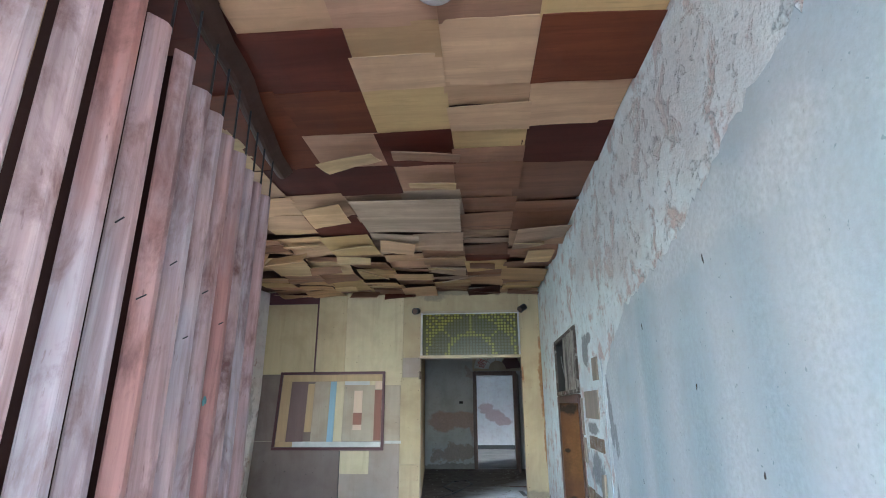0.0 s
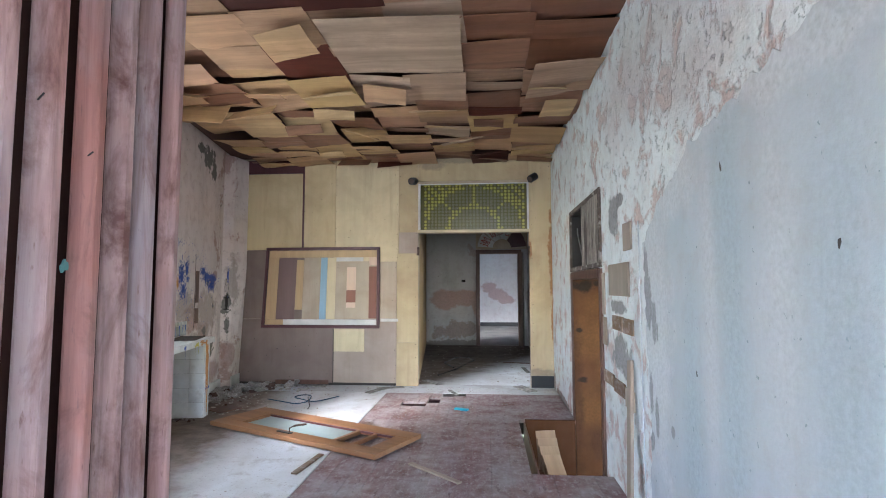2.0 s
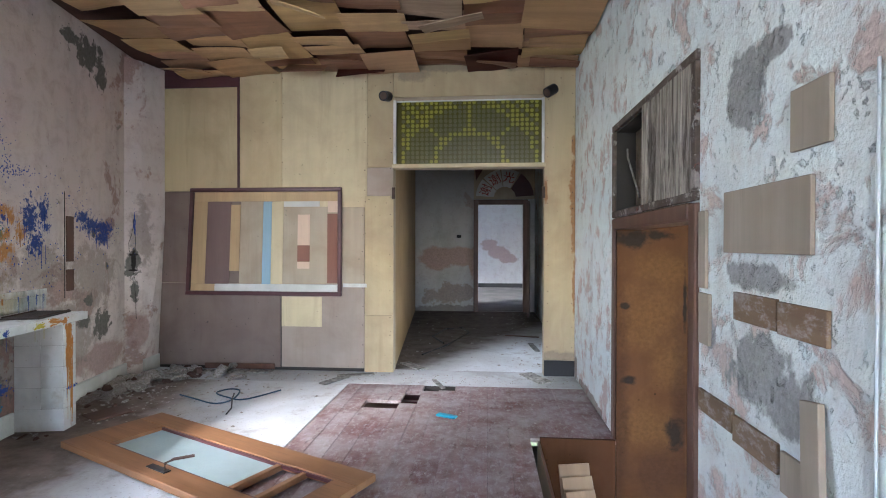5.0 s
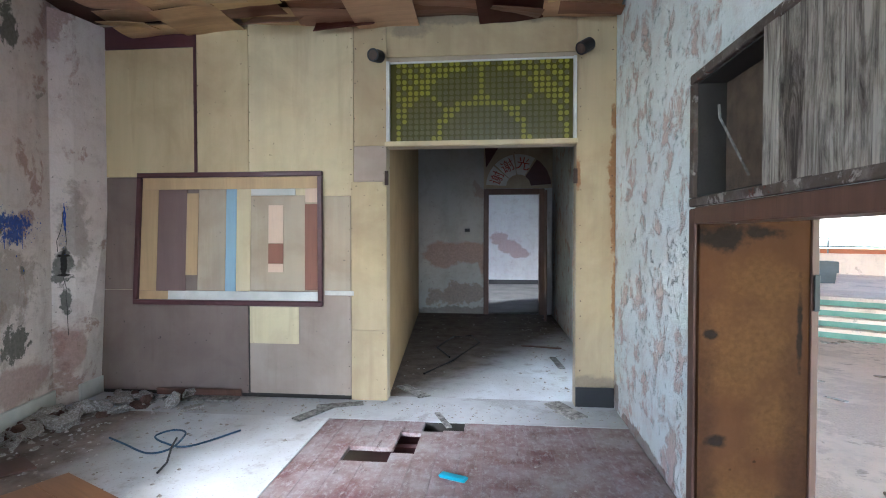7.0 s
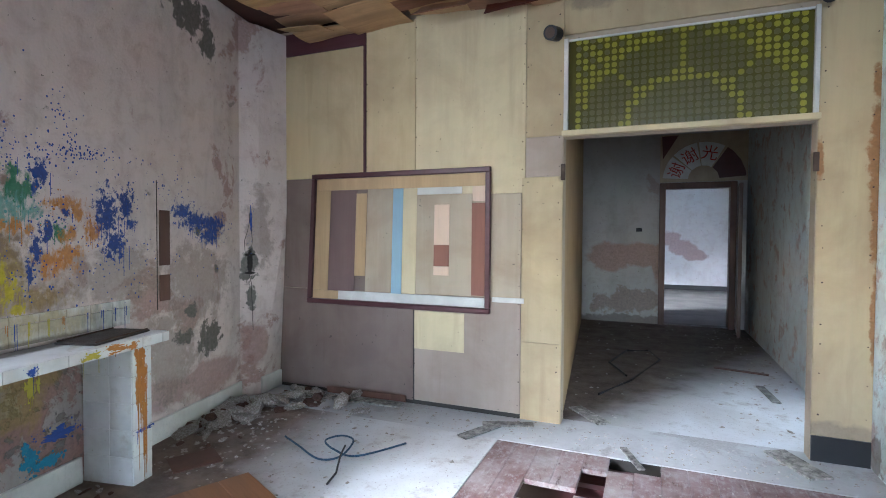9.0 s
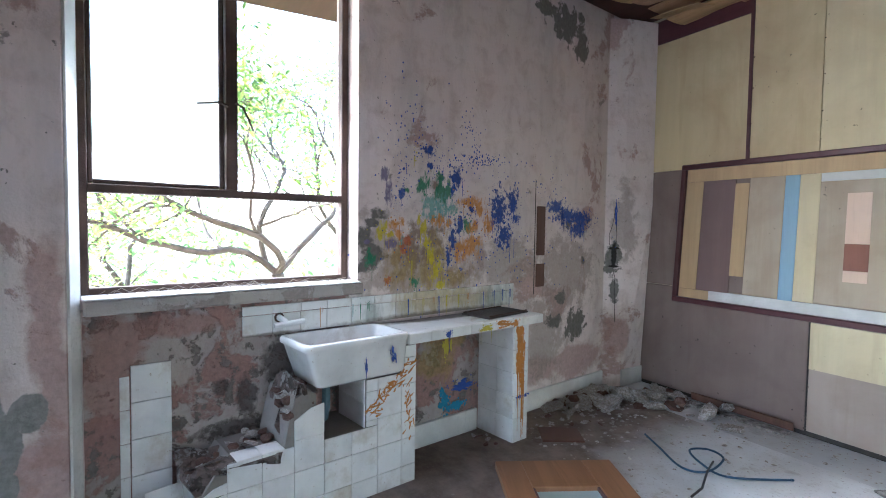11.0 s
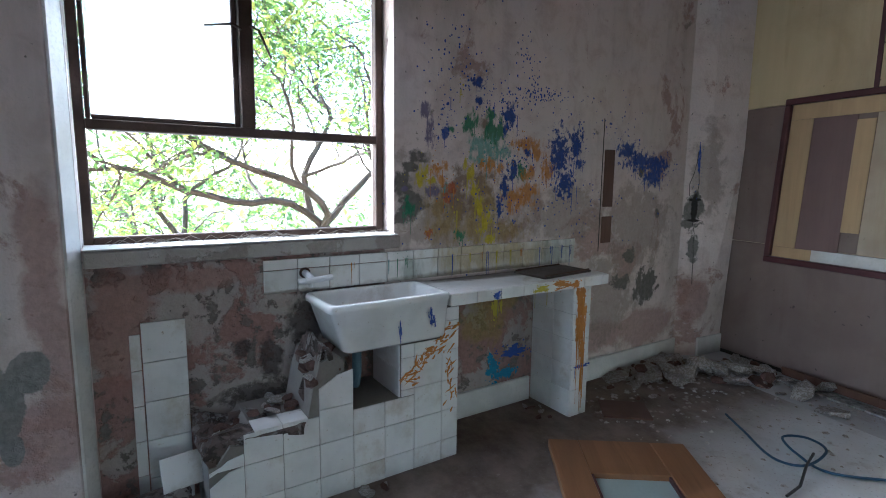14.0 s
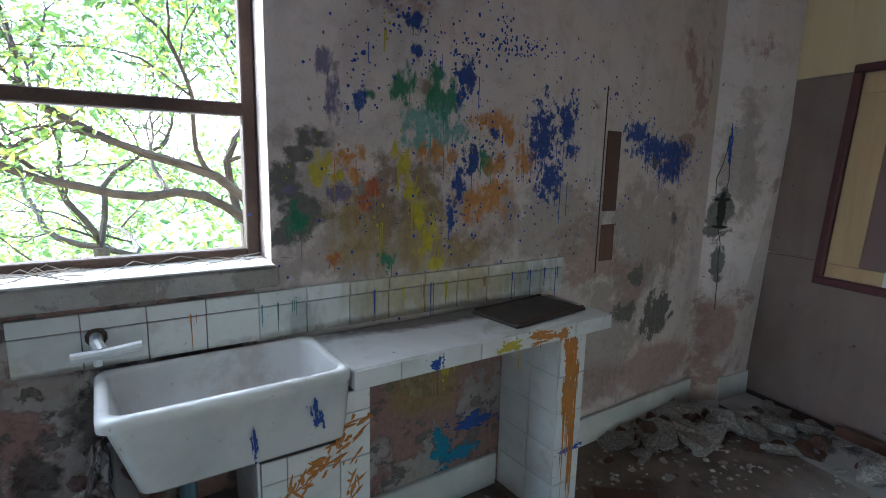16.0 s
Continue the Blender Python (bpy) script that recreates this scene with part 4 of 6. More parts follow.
slab("far_ceiling", -2.5, 4.2, 13.3, 19.3, 3.6, 3.7, M_FARR)
tagged(bpy.data.objects["far_ceiling"], "white far room ceiling", "ceiling", kind="structure")
sk = slab("baseboard", -1.9, 2.3, 19.17, 19.2, 0.0, 0.13, M_BLACK)
tagged(sk, "black skirting in the far room", "baseboard", kind="structure")
d2 = empty("inner_door_frame", pose(0, 13.18, 0), "dark brown door frame at the end of the hall", "door frame")
slab("jamb", 0.42, 0.51, -0.06, 0.14, 0, 2.26, M_FRAMEW, d2, bevel=0.006)
slab("jamb", 1.41, 1.50, -0.06, 0.14, 0, 2.26, M_FRAMEW, d2, bevel=0.006)
slab("head", 0.51, 1.41, -0.06, 0.14, 2.165, 2.26, M_FRAMEW, d2, bevel=0.006)
dl = empty("open_door", pose(1.50, 13.1, 0, 0, 0, -96), "dark brown door standing open into the hall", "door")
slab("leaf", 0.0, 0.75, 0.0, 0.045, 0.02, 2.16, M_FRAMEW, dl, bevel=0.004)

# ---- right-hand doorway ----
df = empty("doorway_frame", pose(RX, 0, 0), "dark brown wooden doorway frame with flaking paint", "door frame")
slab("jamb", -0.02, 0.17, 6.462, 6.54, -0.55, 1.53, M_FRAMEW, df, bevel=0.006)
slab("jamb", -0.02, 0.17, 5.09, 5.165, -0.55, 1.53, M_FRAMEW, df, bevel=0.006)
slab("head", -0.024, 0.17, 5.165, 6.462, 1.455, 1.535, M_FRAMEW, df, bevel=0.006)
M_VENTD = plain("dark_dimpled_sheet", (0.15, 0.105, 0.075), 0.6, var=0.5, scale=30, bump=0.9)
M_VFRAME = plaster("flaking_dark_vent_paint", (0.10, 0.075, 0.06), (0.34, 0.30, 0.27), (0.16, 0.07, 0.05), 0.55, 0.6, 6, 0.8)
vent = empty("boarded_vent", pose(RX, 0, 0), "vent over the doorway half closed with weathered grey boards", "vent")
for y0, y1, z0, z1 in ((5.09, 6.54, 1.54, 1.582), (5.09, 6.54, 2.14, 2.185), (6.49, 6.54, 1.584, 2.138), (5.09, 5.14, 1.584, 2.138)):
    slab("vent_frame", -0.02, 0.12, y0, y1, z0, z1, M_VFRAME, vent, bevel=0.005)
y = 5.145
for w in (0.11, 0.17, 0.14, 0.19, 0.10):
    slab("board", -0.012 - random.uniform(0, 0.008), 0.012, y, y + w - 0.003, 1.57 - random.uniform(0, 0.02), 2.15, M_WEATH, vent, bevel=0.003)
    y += w
slab("mesh_panel", 0.13, 0.15, 5.15, 6.49, 1.58, 2.14, M_VENTD, vent, "dimpled grey sheet behind the gap")
# near-black slabs added so that the vent's inside reads as shaded
for y0, y1, z0, z1 in ((5.141, 5.15, 1.584, 2.138), (6.48, 6.489, 1.584, 2.138), (5.15, 6.48, 1.584, 1.59), (5.15, 6.48, 2.13, 2.137)):
    slab("lining", 0.0, 0.128, y0, y1, z0, z1, M_DARK, vent, "added near-black lining painting the vent's inner shade")
bm = bmesh.new()
tube(bm, [(0.03, 6.33, 1.99), (0.03, 6.32, 1.93), (0.03, 6.05, 1.64)], 0.006, 6)
part("stay", bm, M_GREYW, vent, "bent pale metal stay")
for y0, y1 in ((5.1655, 5.175),):
    slab("lining", 0.0, 0.168, y0, y1, -0.54, 1.454, M_LINING, df, "stained brown reveal lining")
leaf = empty("plywood_door", pose(RX + 0.172, 6.458, 0), "stained brown plywood door standing open outwards", "door")
bm = bmesh.new()
prism(bm, [(-0.182, -0.545), (0.311, -0.545), (0.311, 1.62), (0.001, 1.62), (0.001, 1.453), (-0.182, 1.453)], -0.032, 0.0, 1)
part("leaf", bm, M_LEAF, leaf)
slab("edge_post", 0.312, 0.345, -0.045, 0.01, -0.545, 1.62, M_FRAMEW, leaf, "darker edge strip", bevel=0.003)
slab("latch", 0.315, 0.34, -0.062, -0.0505, 1.05, 1.22, M_BLACK, leaf, "black iron latch", bevel=0.003)
# stair pit at the doorway
pit = slab("pit_lining", 1.05, 1.56, 6.40, 6.425, -0.55, 0.01, M_LINING, None)
tagged(pit, "brown plywood lining of the stair pit", "lining", kind="structure")
pit = slab("pit_side", 1.035, 1.05, 4.88, 6.425, -0.55, -0.02, M_FRAMEW, None)
tagged(pit, "dark board lining of the stair pit", "lining", kind="structure")

# ---- terrace outside the doorway ----
M_OUT = plaster("dusty_pink_terrace", (0.68, 0.55, 0.48), (0.60, 0.48, 0.42), (0.48, 0.39, 0.34), 0.5, 0.6, 0.8, 0.2)
M_GREEN = plain("green_painted_riser", (0.16, 0.30, 0.25), 0.7)
# unseen roof, added to keep sun and sky off the terrace
bm = bmesh.new()
prism(bm, [(1.79, -3), (22, -3), (22, 18), (15, 26), (1.79, 26)], 2.65, 2.85, 2)
part("terrace_roof", bm, M_OUT)
tagged(bpy.data.objects["terrace_roof"], "added unseen canopy that shades the terrace", "roof", kind="structure")
slab("terrace", 1.58, 22, 2.0, 26, -0.8, -0.55, M_OUT)
tagged(bpy.data.objects["terrace"], "dusty pinkish cement terrace outside", "floor", kind="structure")
st = empty("terrace_steps", pose(7.2, 14.3, -0.55, 0, 0, -35), "cement steps with green painted risers", "steps", kind="structure")
for i in range(4):
    slab("riser", -6, 6, i * 0.28, i * 0.28 + 0.02, i * 0.18, i * 0.18 + 0.11, M_GREEN, st, "green painted riser")
    slab("tread", -6, 6, i * 0.28 - 0.01, 12, i * 0.18 + 0.11, i * 0.18 + 0.18, M_OUT, st, "pale cement tread")
# ---- window ----
FV = -0.13
win = empty("window_1", LW.copy(), "rusty brown steel casement window with open sash, dirty panes", "window", kind="structure")
U0, U1, Z0, Z1 = WU0 + 0.004, WU1 - 0.004, WZ0 + 0.004, WZ1 - 0.004
TRZ, MU = 1.562, -0.01


def bar(name, v0, v1, u0, u1, z0, z1, label=""):
    return slab(name, v0, v1, u0, u1, z0, z1, M_RUST, win, label, bevel=0.004)


bar("window_frame", FV - 0.03, FV + 0.02, U0, U0 + 0.035, Z0, Z1)
bar("window_frame", FV - 0.03, FV + 0.02, U1 - 0.04, U1, Z0, Z1)
bar("window_frame", FV - 0.03, FV + 0.02, U0 + 0.035, U1 - 0.04, Z0, Z0 + 0.03)
bar("window_frame", FV - 0.03, FV + 0.02, U0 + 0.035, U1 - 0.04, Z1 - 0.04, Z1)
bar("transom", FV - 0.035, FV + 0.03, U0 + 0.035, U1 - 0.04, TRZ - 0.018, TRZ + 0.022)
bar("mullion", FV - 0.035, FV + 0.03, MU - 0.03, MU + 0.03, TRZ + 0.022, Z1 - 0.04)
bar("sash", FV - 0.02, FV + 0.01, MU - 0.055, MU - 0.033, TRZ + 0.024, Z1 - 0.042)
bar("sash", FV - 0.02, FV + 0.01, U0 + 0.037, U0 + 0.055, TRZ + 0.024, Z1 - 0.042)
bar("sash", FV - 0.02, FV + 0.01, U0 + 0.056, MU - 0.056, TRZ + 0.024, TRZ + 0.042)
pn = Nodes("hazy_dirty_glass", 0.05, 0, 0.5)
pn.b.inputs["Transmission Weight"].default_value = 1.0
pn.b.inputs["IOR"].default_value = 1.2
pt = pn.add("ShaderNodeBsdfTranslucent")
pt.inputs["Color"].default_value = (0.85, 0.93, 0.95, 1)
pm = pn.add("ShaderNodeMixShader")
hz = pn.ramp(pn.noise(pn.coords(), 3.0, 6, 0.6), 0.30, 0.75)
ha = pn.add("ShaderNodeMath")
ha.operation = 'MULTIPLY_ADD'
ha.inputs[1].default_value, ha.inputs[2].default_value = 0.35, 0.45
pn.link(hz, ha.inputs[0])
pn.link(ha.outputs[0], pm.inputs[0])
pn.link(pn.b.outputs[0], pm.inputs[1])
pn.link(pt.outputs[0], pm.inputs[2])
pn.link(pm.outputs[0], pn.t.nodes["Material Output"].inputs["Surface"])
M_PANE = pn.done((0.95, 0.98, 0.97))
pane = slab("pane", FV - 0.006, FV - 0.002, U0 + 0.056, MU - 0.056, TRZ + 0.043, Z1 - 0.043, M_PANE, win, "dirty clear pane")
pane.visible_shadow = False
bm = bmesh.new()
tube(bm, [(FV + 0.03, MU - 0.02, 2.0), (FV + 0.05, MU - 0.06, 2.01), (FV + 0.06, MU - 0.17, 1.985)], 0.008, 6, 0.005)
part("casement_handle", bm, M_RUST, win, "dark iron casement handle")
bm = bmesh.new()
tube(bm, [(FV + 0.03, MU + 0.02, 2.02), (FV + 0.05, MU + 0.05, 2.0), (FV + 0.05, MU + 0.10, 1.89)], 0.008, 6, 0.005)
part("casement_handle", bm, M_RUST, win, "dark iron casement handle")
M_SILL = plaster("grimy_cement_sill", (0.44, 0.41, 0.38), (0.34, 0.30, 0.27), (0.52, 0.50, 0.47), 0.5, 0.6, 5, 0.6)
sill = slab("window_sill", 0.007, 0.055, WU0 + 0.005, WU1 + 0.01, 1.025, 1.088, M_SILL, None, bevel=0.006, m=LW)
tagged(sill, "chipped cement window sill with dry twigs", "sill", kind="structure")
in_sill = slab("window_sill", -0.255, 0.054, WU0 + 0.006, WU1 - 0.006, 1.0905, 1.096, M_WHITEP, None, m=LW)
tagged(in_sill, "pale inner window ledge", "sill", kind="structure")

# ---- washing place: tiled base, sink, counter ----
T = 0.152
wash = empty("tiled_sink_base", LW.copy(), "broken white-tiled masonry base under the sink", "sink base")
VF = 0.335
bm = bmesh.new()
prism(bm, [(-0.30, 0), (0.835, 0), (0.835, 0.765), (0.778, 0.765), (0.778, 0.615), (0.52, 0.615), (0.52, 0.37), (0.245, 0.37), (0.245, 0.60), (0.20, 0.63), (0.14, 0.60), (0.11, 0.50), (0.085, 0.375), (-0.13, 0.372), (-0.17, 0.33), (-0.22, 0.34), (-0.27, 0.27), (-0.30, 0.27)],
      0.01, VF - 0.008, 0)
part("masonry", bm, M_MORTAR, wash, "broken brick and mortar core")


def top_at(u):
    """Height of the surviving front tiling."""
    return 0.765 if u > 0.75 else 0.62 if u > 0.52 else 0.37 if u > 0.235 else 0.56 if u > 0.09 else 0.378 if u > -0.14 else 0.30


def tile(parent, v0, v1, u0, u1, z0, z1, mt=None, cut=0.0):
    g = 0.0012
    bm = bmesh.new()
    if cut:
        prism(bm, [(u0 + g, z0 + g), (u1 - g, z0 + g), (u1 - g, z1 - g), (u0 + (u1 - u0) * 0.55, z1 - g - cut * 0.2), (u0 + g, z1 - cut)], v0, v1, 0)
    else:
        box(bm, v0, v1, u0 + g, u1 - g, z0 + g, z1 - g, 0.0015)
    return part("tile", bm, mt or M_TILE, parent)


u = 0.835
while u > -0.299:
    a = max(-0.30, u - T if u < 0.83 else u - 0.095)
    z = 0.0
    k = 0
    top = top_at((a + u) / 2)
    zs = [0, 0.10, 0.252, 0.404, 0.556, 0.70, 0.765]
    for z0, z1 in zip(zs, zs[1:]):
        if z0 < top - 0.02:
            tile(wash, VF - 0.007, VF + random.uniform(0, 0.0015), a, u, z0, min(z1, top), None, 0.06 if (a < -0.25 and z1 > 0.25) or (0.09 < a < 0.2 and z1 > 0.5) else 0.0)
    u = a
for z0, z1 in ((0.372, 0.404), (0.404, 0.556), (0.556, 0.62)):
    tile(wash, VF - 0.007, VF + 0.0005, 0.52, 0.588, z0, z1)
for u0, u1 in ((-0.13, -0.02), (-0.02, 0.085)):
    t_ = slab("tile", 0.23, VF, u0 + 0.001, u1 - 0.001, 0.376, 0.384, M_TILE, wash, bevel=0.0015)
for z0, z1 in ((0.37, 0.50), (0.50, 0.62)):
    slab("tile", 0.05, VF - 0.012, 0.512, 0.519, z0, z1 - 0.002, M_TILE, wash, bevel=0.001)

sink = empty("belfast_sink", LW.copy(), "white ceramic butler sink with chipped rim and blue paint", "sink")
bm = bmesh.new()
SU0, SU1, SV0, SV1, SZ0, SZ1 = 0.172, 0.772, 0.03, 0.368, 0.622, 0.846


def ring(bm, v0, v1, u0, u1, z, r, n=5):
    out = []
    for cv, cu, a0 in ((v1 - r, u1 - r, 0), (v0 + r, u1 - r, 90), (v0 + r, u0 + r, 180), (v1 - r, u0 + r, 270)):
        for i in range(n):
            a = radians(a0 + 90 * i / (n - 1))
            out.append(bm.verts.new((cv + r * math.cos(a), cu + r * math.sin(a), z)))
    return out


loops = [ring(bm, SV0 + 0.04, SV1 - 0.045, SU0 + 0.09, SU1 - 0.016, SZ0, 0.03), ring(bm, SV0 + 0.02, SV1 - 0.028, SU0 + 0.072, SU1 - 0.008, SZ0 + 0.014, 0.03),
         ring(bm, SV0 + 0.003, SV1 - 0.008, SU0 + 0.018, SU1 - 0.002, SZ1 - 0.04, 0.035), ring(bm, SV0, SV1, SU0, SU1, SZ1 - 0.030, 0.035),
         ring(bm, SV0, SV1, SU0, SU1, SZ1 - 0.008, 0.035), ring(bm, SV0 + 0.007, SV1 - 0.007, SU0 + 0.007, SU1 - 0.007, SZ1, 0.034),
         ring(bm, SV0 + 0.022, SV1 - 0.022, SU0 + 0.024, SU1 - 0.024, SZ1, 0.04), ring(bm, SV0 + 0.029, SV1 - 0.029, SU0 + 0.031, SU1 - 0.031, SZ1 - 0.010, 0.036),
         ring(bm, SV0 + 0.038, SV1 - 0.045, SU0 + 0.07, SU1 - 0.05, SZ0 + 0.05, 0.036), ring(bm, SV0 + 0.06, SV1 - 0.075, SU0 + 0.10, SU1 - 0.08, SZ0 + 0.028, 0.036)]
bm.faces.new(loops[0][::-1])
bm.faces.new(loops[-1])
for a, b in zip(loops, loops[1:]):
    for i in range(len(a)):
        bm.faces.new((a[i], a[(i + 1) % len(a)], b[(i + 1) % len(b)], b[i]))
basin = part("basin", bm, M_CERAMIC, sink)
for p in basin.data.polygons:
    p.use_smooth = True
M_PIPE = plain("blue_grey_waste_pipe", (0.10, 0.17, 0.22), 0.5)
bm = bmesh.new()
tube(bm, [(0.20, 0.36, 0.625), (0.20, 0.36, 0.48), (0.18, 0.36, 0.42), (0.10, 0.36, 0.41)], 0.022, 10)
part("waste_pipe", bm, M_PIPE, sink, "blue-grey waste pipe")
counter = empty("counter", LW.copy(), "white-tiled counter slab splashed with paint", "counter")
M_TOP = plaster("dirty_white_worktop", (0.72, 0.72, 0.71), (0.60, 0.57, 0.53), (0.45, 0.41, 0.37), 0.6, 0.66, 3, 0.2, scars=[
    ((0.15, 0.125, 0.11), [((0.03, 1.35, 0.83), (0.09, 0.6, BIG)), ((0.13, 1.75, 0.83), (0.09, 0.14, BIG))], 0.9, 0.6, 9.0, 0.5)])
slab("worktop", 0.012, 0.348, 0.775, 1.895, 0.772, 0.832, M_TOP, counter, bevel=0.005)
u = 0.775
while u < 1.89:
    b_ = min(u + T, 1.894)
    tile(counter, 0.349, 0.356, u, b_, 0.772, 0.831)
    u = b_
leg = empty("tiled_pier", LW.copy(), "narrow white-tiled pier carrying the counter end", "pier")
slab("core", 0.012, 0.338, 1.628, 1.752, 0, 0.77, M_MORTAR, leg)
for z0, z1 in ((0, 0.16), (0.16, 0.312), (0.312, 0.464), (0.464, 0.616), (0.616, 0.77)):
    for v0, v1 in ((0.012, 0.19), (0.19, 0.338)):
        slab("tile", v0 + 0.001, v1 - 0.001, 1.62, 1.6275, z0 + 0.001, z1 - 0.001, M_TILE, leg, bevel=0.001)
    tile(leg, 0.339, 0.346, 1.62, 1.70, z0, z1)
    tile(leg, 0.339, 0.346, 1.70, 1.76, z0, z1)
    slab("tile", 0.012, 0.337, 1.7525, 1.76, z0 + 0.001, z1 - 0.001, M_TILE, leg, bevel=0.001)
spl = empty("tiled_splashback", LW.copy(), "two-row white tile splashback with paint drips", "splashback")
u = 0.0
while u < 1.955:
    b_ = min(u + T, 1.96)
    tile(spl, 0.006, 0.016, u, b_, 0.848, 0.955, M_TILES)
    tile(spl, 0.006, 0.021, u, b_, 0.957, 1.004, M_TILES)
    u = b_
strip = empty("tile_strip", LW.copy(), "column of surviving white wall tiles on bare render", "tiles")
for z1, h in ((0.79, 0.165), (0.625, 0.165), (0.46, 0.165), (0.295, 0.165), (0.13, 0.13)):
    tile(strip, 0.0065, 0.018, -0.48, -0.318, z1 - h, z1)
for z1, h in ((0.745, 0.15), (0.595, 0.15), (0.445, 0.15), (0.295, 0.15), (0.145, 0.145)):
    tile(strip, 0.0065, 0.012, -0.522, -0.482, z1 - h, z1)
tap = empty("wall_tap", LW @ pose(0.016, 0.185, 0.935), "pale chrome tap on the splashback", "tap")
bm = bmesh.new()
tube(bm, [(0, 0, 0), (0.05, 0.0, -0.005), (0.075, 0.01, -0.02)], 0.016, 10)
part("body", bm, M_STEEL, tap)
bm = bmesh.new()
tube(bm, [(0.078, -0.055, -0.026), (0.082, -0.02, -0.024), (0.085, 0.02, -0.022), (0.088, 0.10, -0.014)], 0.014, 10)
tube(bm, [(0.082, 0.0, -0.02), (0.082, 0.0, -0.052)], 0.010, 10)
part("spout", bm, M_STEEL, tap)
bm = bmesh.new()
tube(bm, [(0.0, 0, 0), (0.006, 0, 0)], 0.026, 12)
part("rose", bm, M_RUST, tap, "rusty wall flange")
tray = empty("baking_tray", LW @ pose(0.17, 1.62, 0.833, 0, 0, 6), "dark sooty metal tray on the counter", "tray")
bm = bmesh.new()
box(bm, -0.12, 0.12, -0.21, 0.21, 0, 0.012, 0.004)
part("plate", bm, plain("sooty_brown_board", (0.085, 0.07, 0.062), 0.75, var=0.5, scale=24, bump=0.5), tray)
for z_, v_ in ((0.0125, -0.115), (0.0125, 0.105)):
    slab("lip", v_, v_ + 0.01, -0.2, 0.2, z_, z_ + 0.008, M_RUST, tray, "rusty raised lip", bevel=0.002)

# ---- fallen door ----
A = Vector((-0.234, 5.045, 0))
C = Vector((-2.10, 5.94, 0))
dv = (C - A).normalized()
fd = empty("fallen_door", Matrix.Translation((*A.xy, 0.0)) @ Matrix.Rotation(math.atan2(dv.y, dv.x), 4, 'Z'), "orange-brown wooden door with frosted glass lying on the floor", "door")
LD, WD, H0, H1 = (C - A).length, -0.68, 0.012, 0.055
slab("stile", 0, LD, -0.15, 0.0, H0, H1, M_DOORW, fd, bevel=0.004)
slab("stile", 0, LD, WD, WD + 0.17, H0, H1, M_DOORW, fd, bevel=0.004)
slab("rail", 0, 0.16, WD + 0.17, -0.15, H0, H1, M_DOORW, fd, bevel=0.003)
slab("rail", LD - 0.30, LD, WD + 0.17, -0.15, H0, H1, M_DOORW, fd, bevel=0.003)
slab("mid_bar", 0.36, 0.395, WD + 0.17, -0.15, H0, H1 - 0.008, M_DOORW, fd, bevel=0.003)
slab("mid_bar", 0.56, 0.60, WD + 0.17, -0.15, H0, H1 - 0.008, M_DOORW, fd, bevel=0.003)
slab("glass_panel", 0.60, LD - 0.30, WD + 0.171, -0.151, 0.022, 0.028, M_FROST, fd, "frosted pale blue glass")
for v0, v1 in ((WD + 0.17, WD + 0.182), (-0.162, -0.15)):
    slab("bead", 0.16, LD - 0.30, v0, v1, 0.03, H1 - 0.006, M_MAROON, fd, "dark maroon glazing bead")
slab("lock_plate", 1.02, 1.2, -0.11, -0.065, H1, H1 + 0.008, M_BLACK, fd, "dark iron lock plate", bevel=0.003)
bm = bmesh.new()
tube(bm, [(1.05, -0.09, H1 + 0.008), (1.05, -0.09, H1 + 0.045), (1.03, -0.13, H1 + 0.06), (0.97, -0.22, H1 + 0.062)], 0.009, 8)
part("handle", bm, M_RUST, fd, "tarnished lever handle")

# ---- tree outside ----
M_BARK = plain("grey_brown_bark", (0.09, 0.072, 0.052), 0.9, var=0.5, scale=20, bump=0.8)
ln = Nodes("leaf_green", 0.5, 0, 0.3)
lc = ln.rand_mix([(0.12, 0.20, 0.04), (0.09, 0.16, 0.04), (0.18, 0.24, 0.05), (0.07, 0.13, 0.04), (0.26, 0.28, 0.06)])
tl = ln.add("ShaderNodeBsdfTranslucent")
ln.link(lc, tl.inputs["Color"])
ms = ln.add("ShaderNodeMixShader")
ms.inputs[0].default_value = 0.5
ln.link(ln.b.outputs[0], ms.inputs[1])
ln.link(tl.outputs[0], ms.inputs[2])
ln.link(ms.outputs[0], ln.t.nodes["Material Output"].inputs["Surface"])
M_LEAFG = ln.done(lc)
M_GROUND = plaster("hillside_ground", (0.10, 0.13, 0.05), (0.14, 0.11, 0.07), (0.08, 0.07, 0.05), 0.5, 0.6, 0.3, 0.3)
bm = bmesh.new()
box(bm, -900, 900, -900, 900, -4.3, -4.0)
g = part("ground", bm, M_GROUND)
tagged(g, "overgrown hillside ground below the window", "ground", kind="structure")


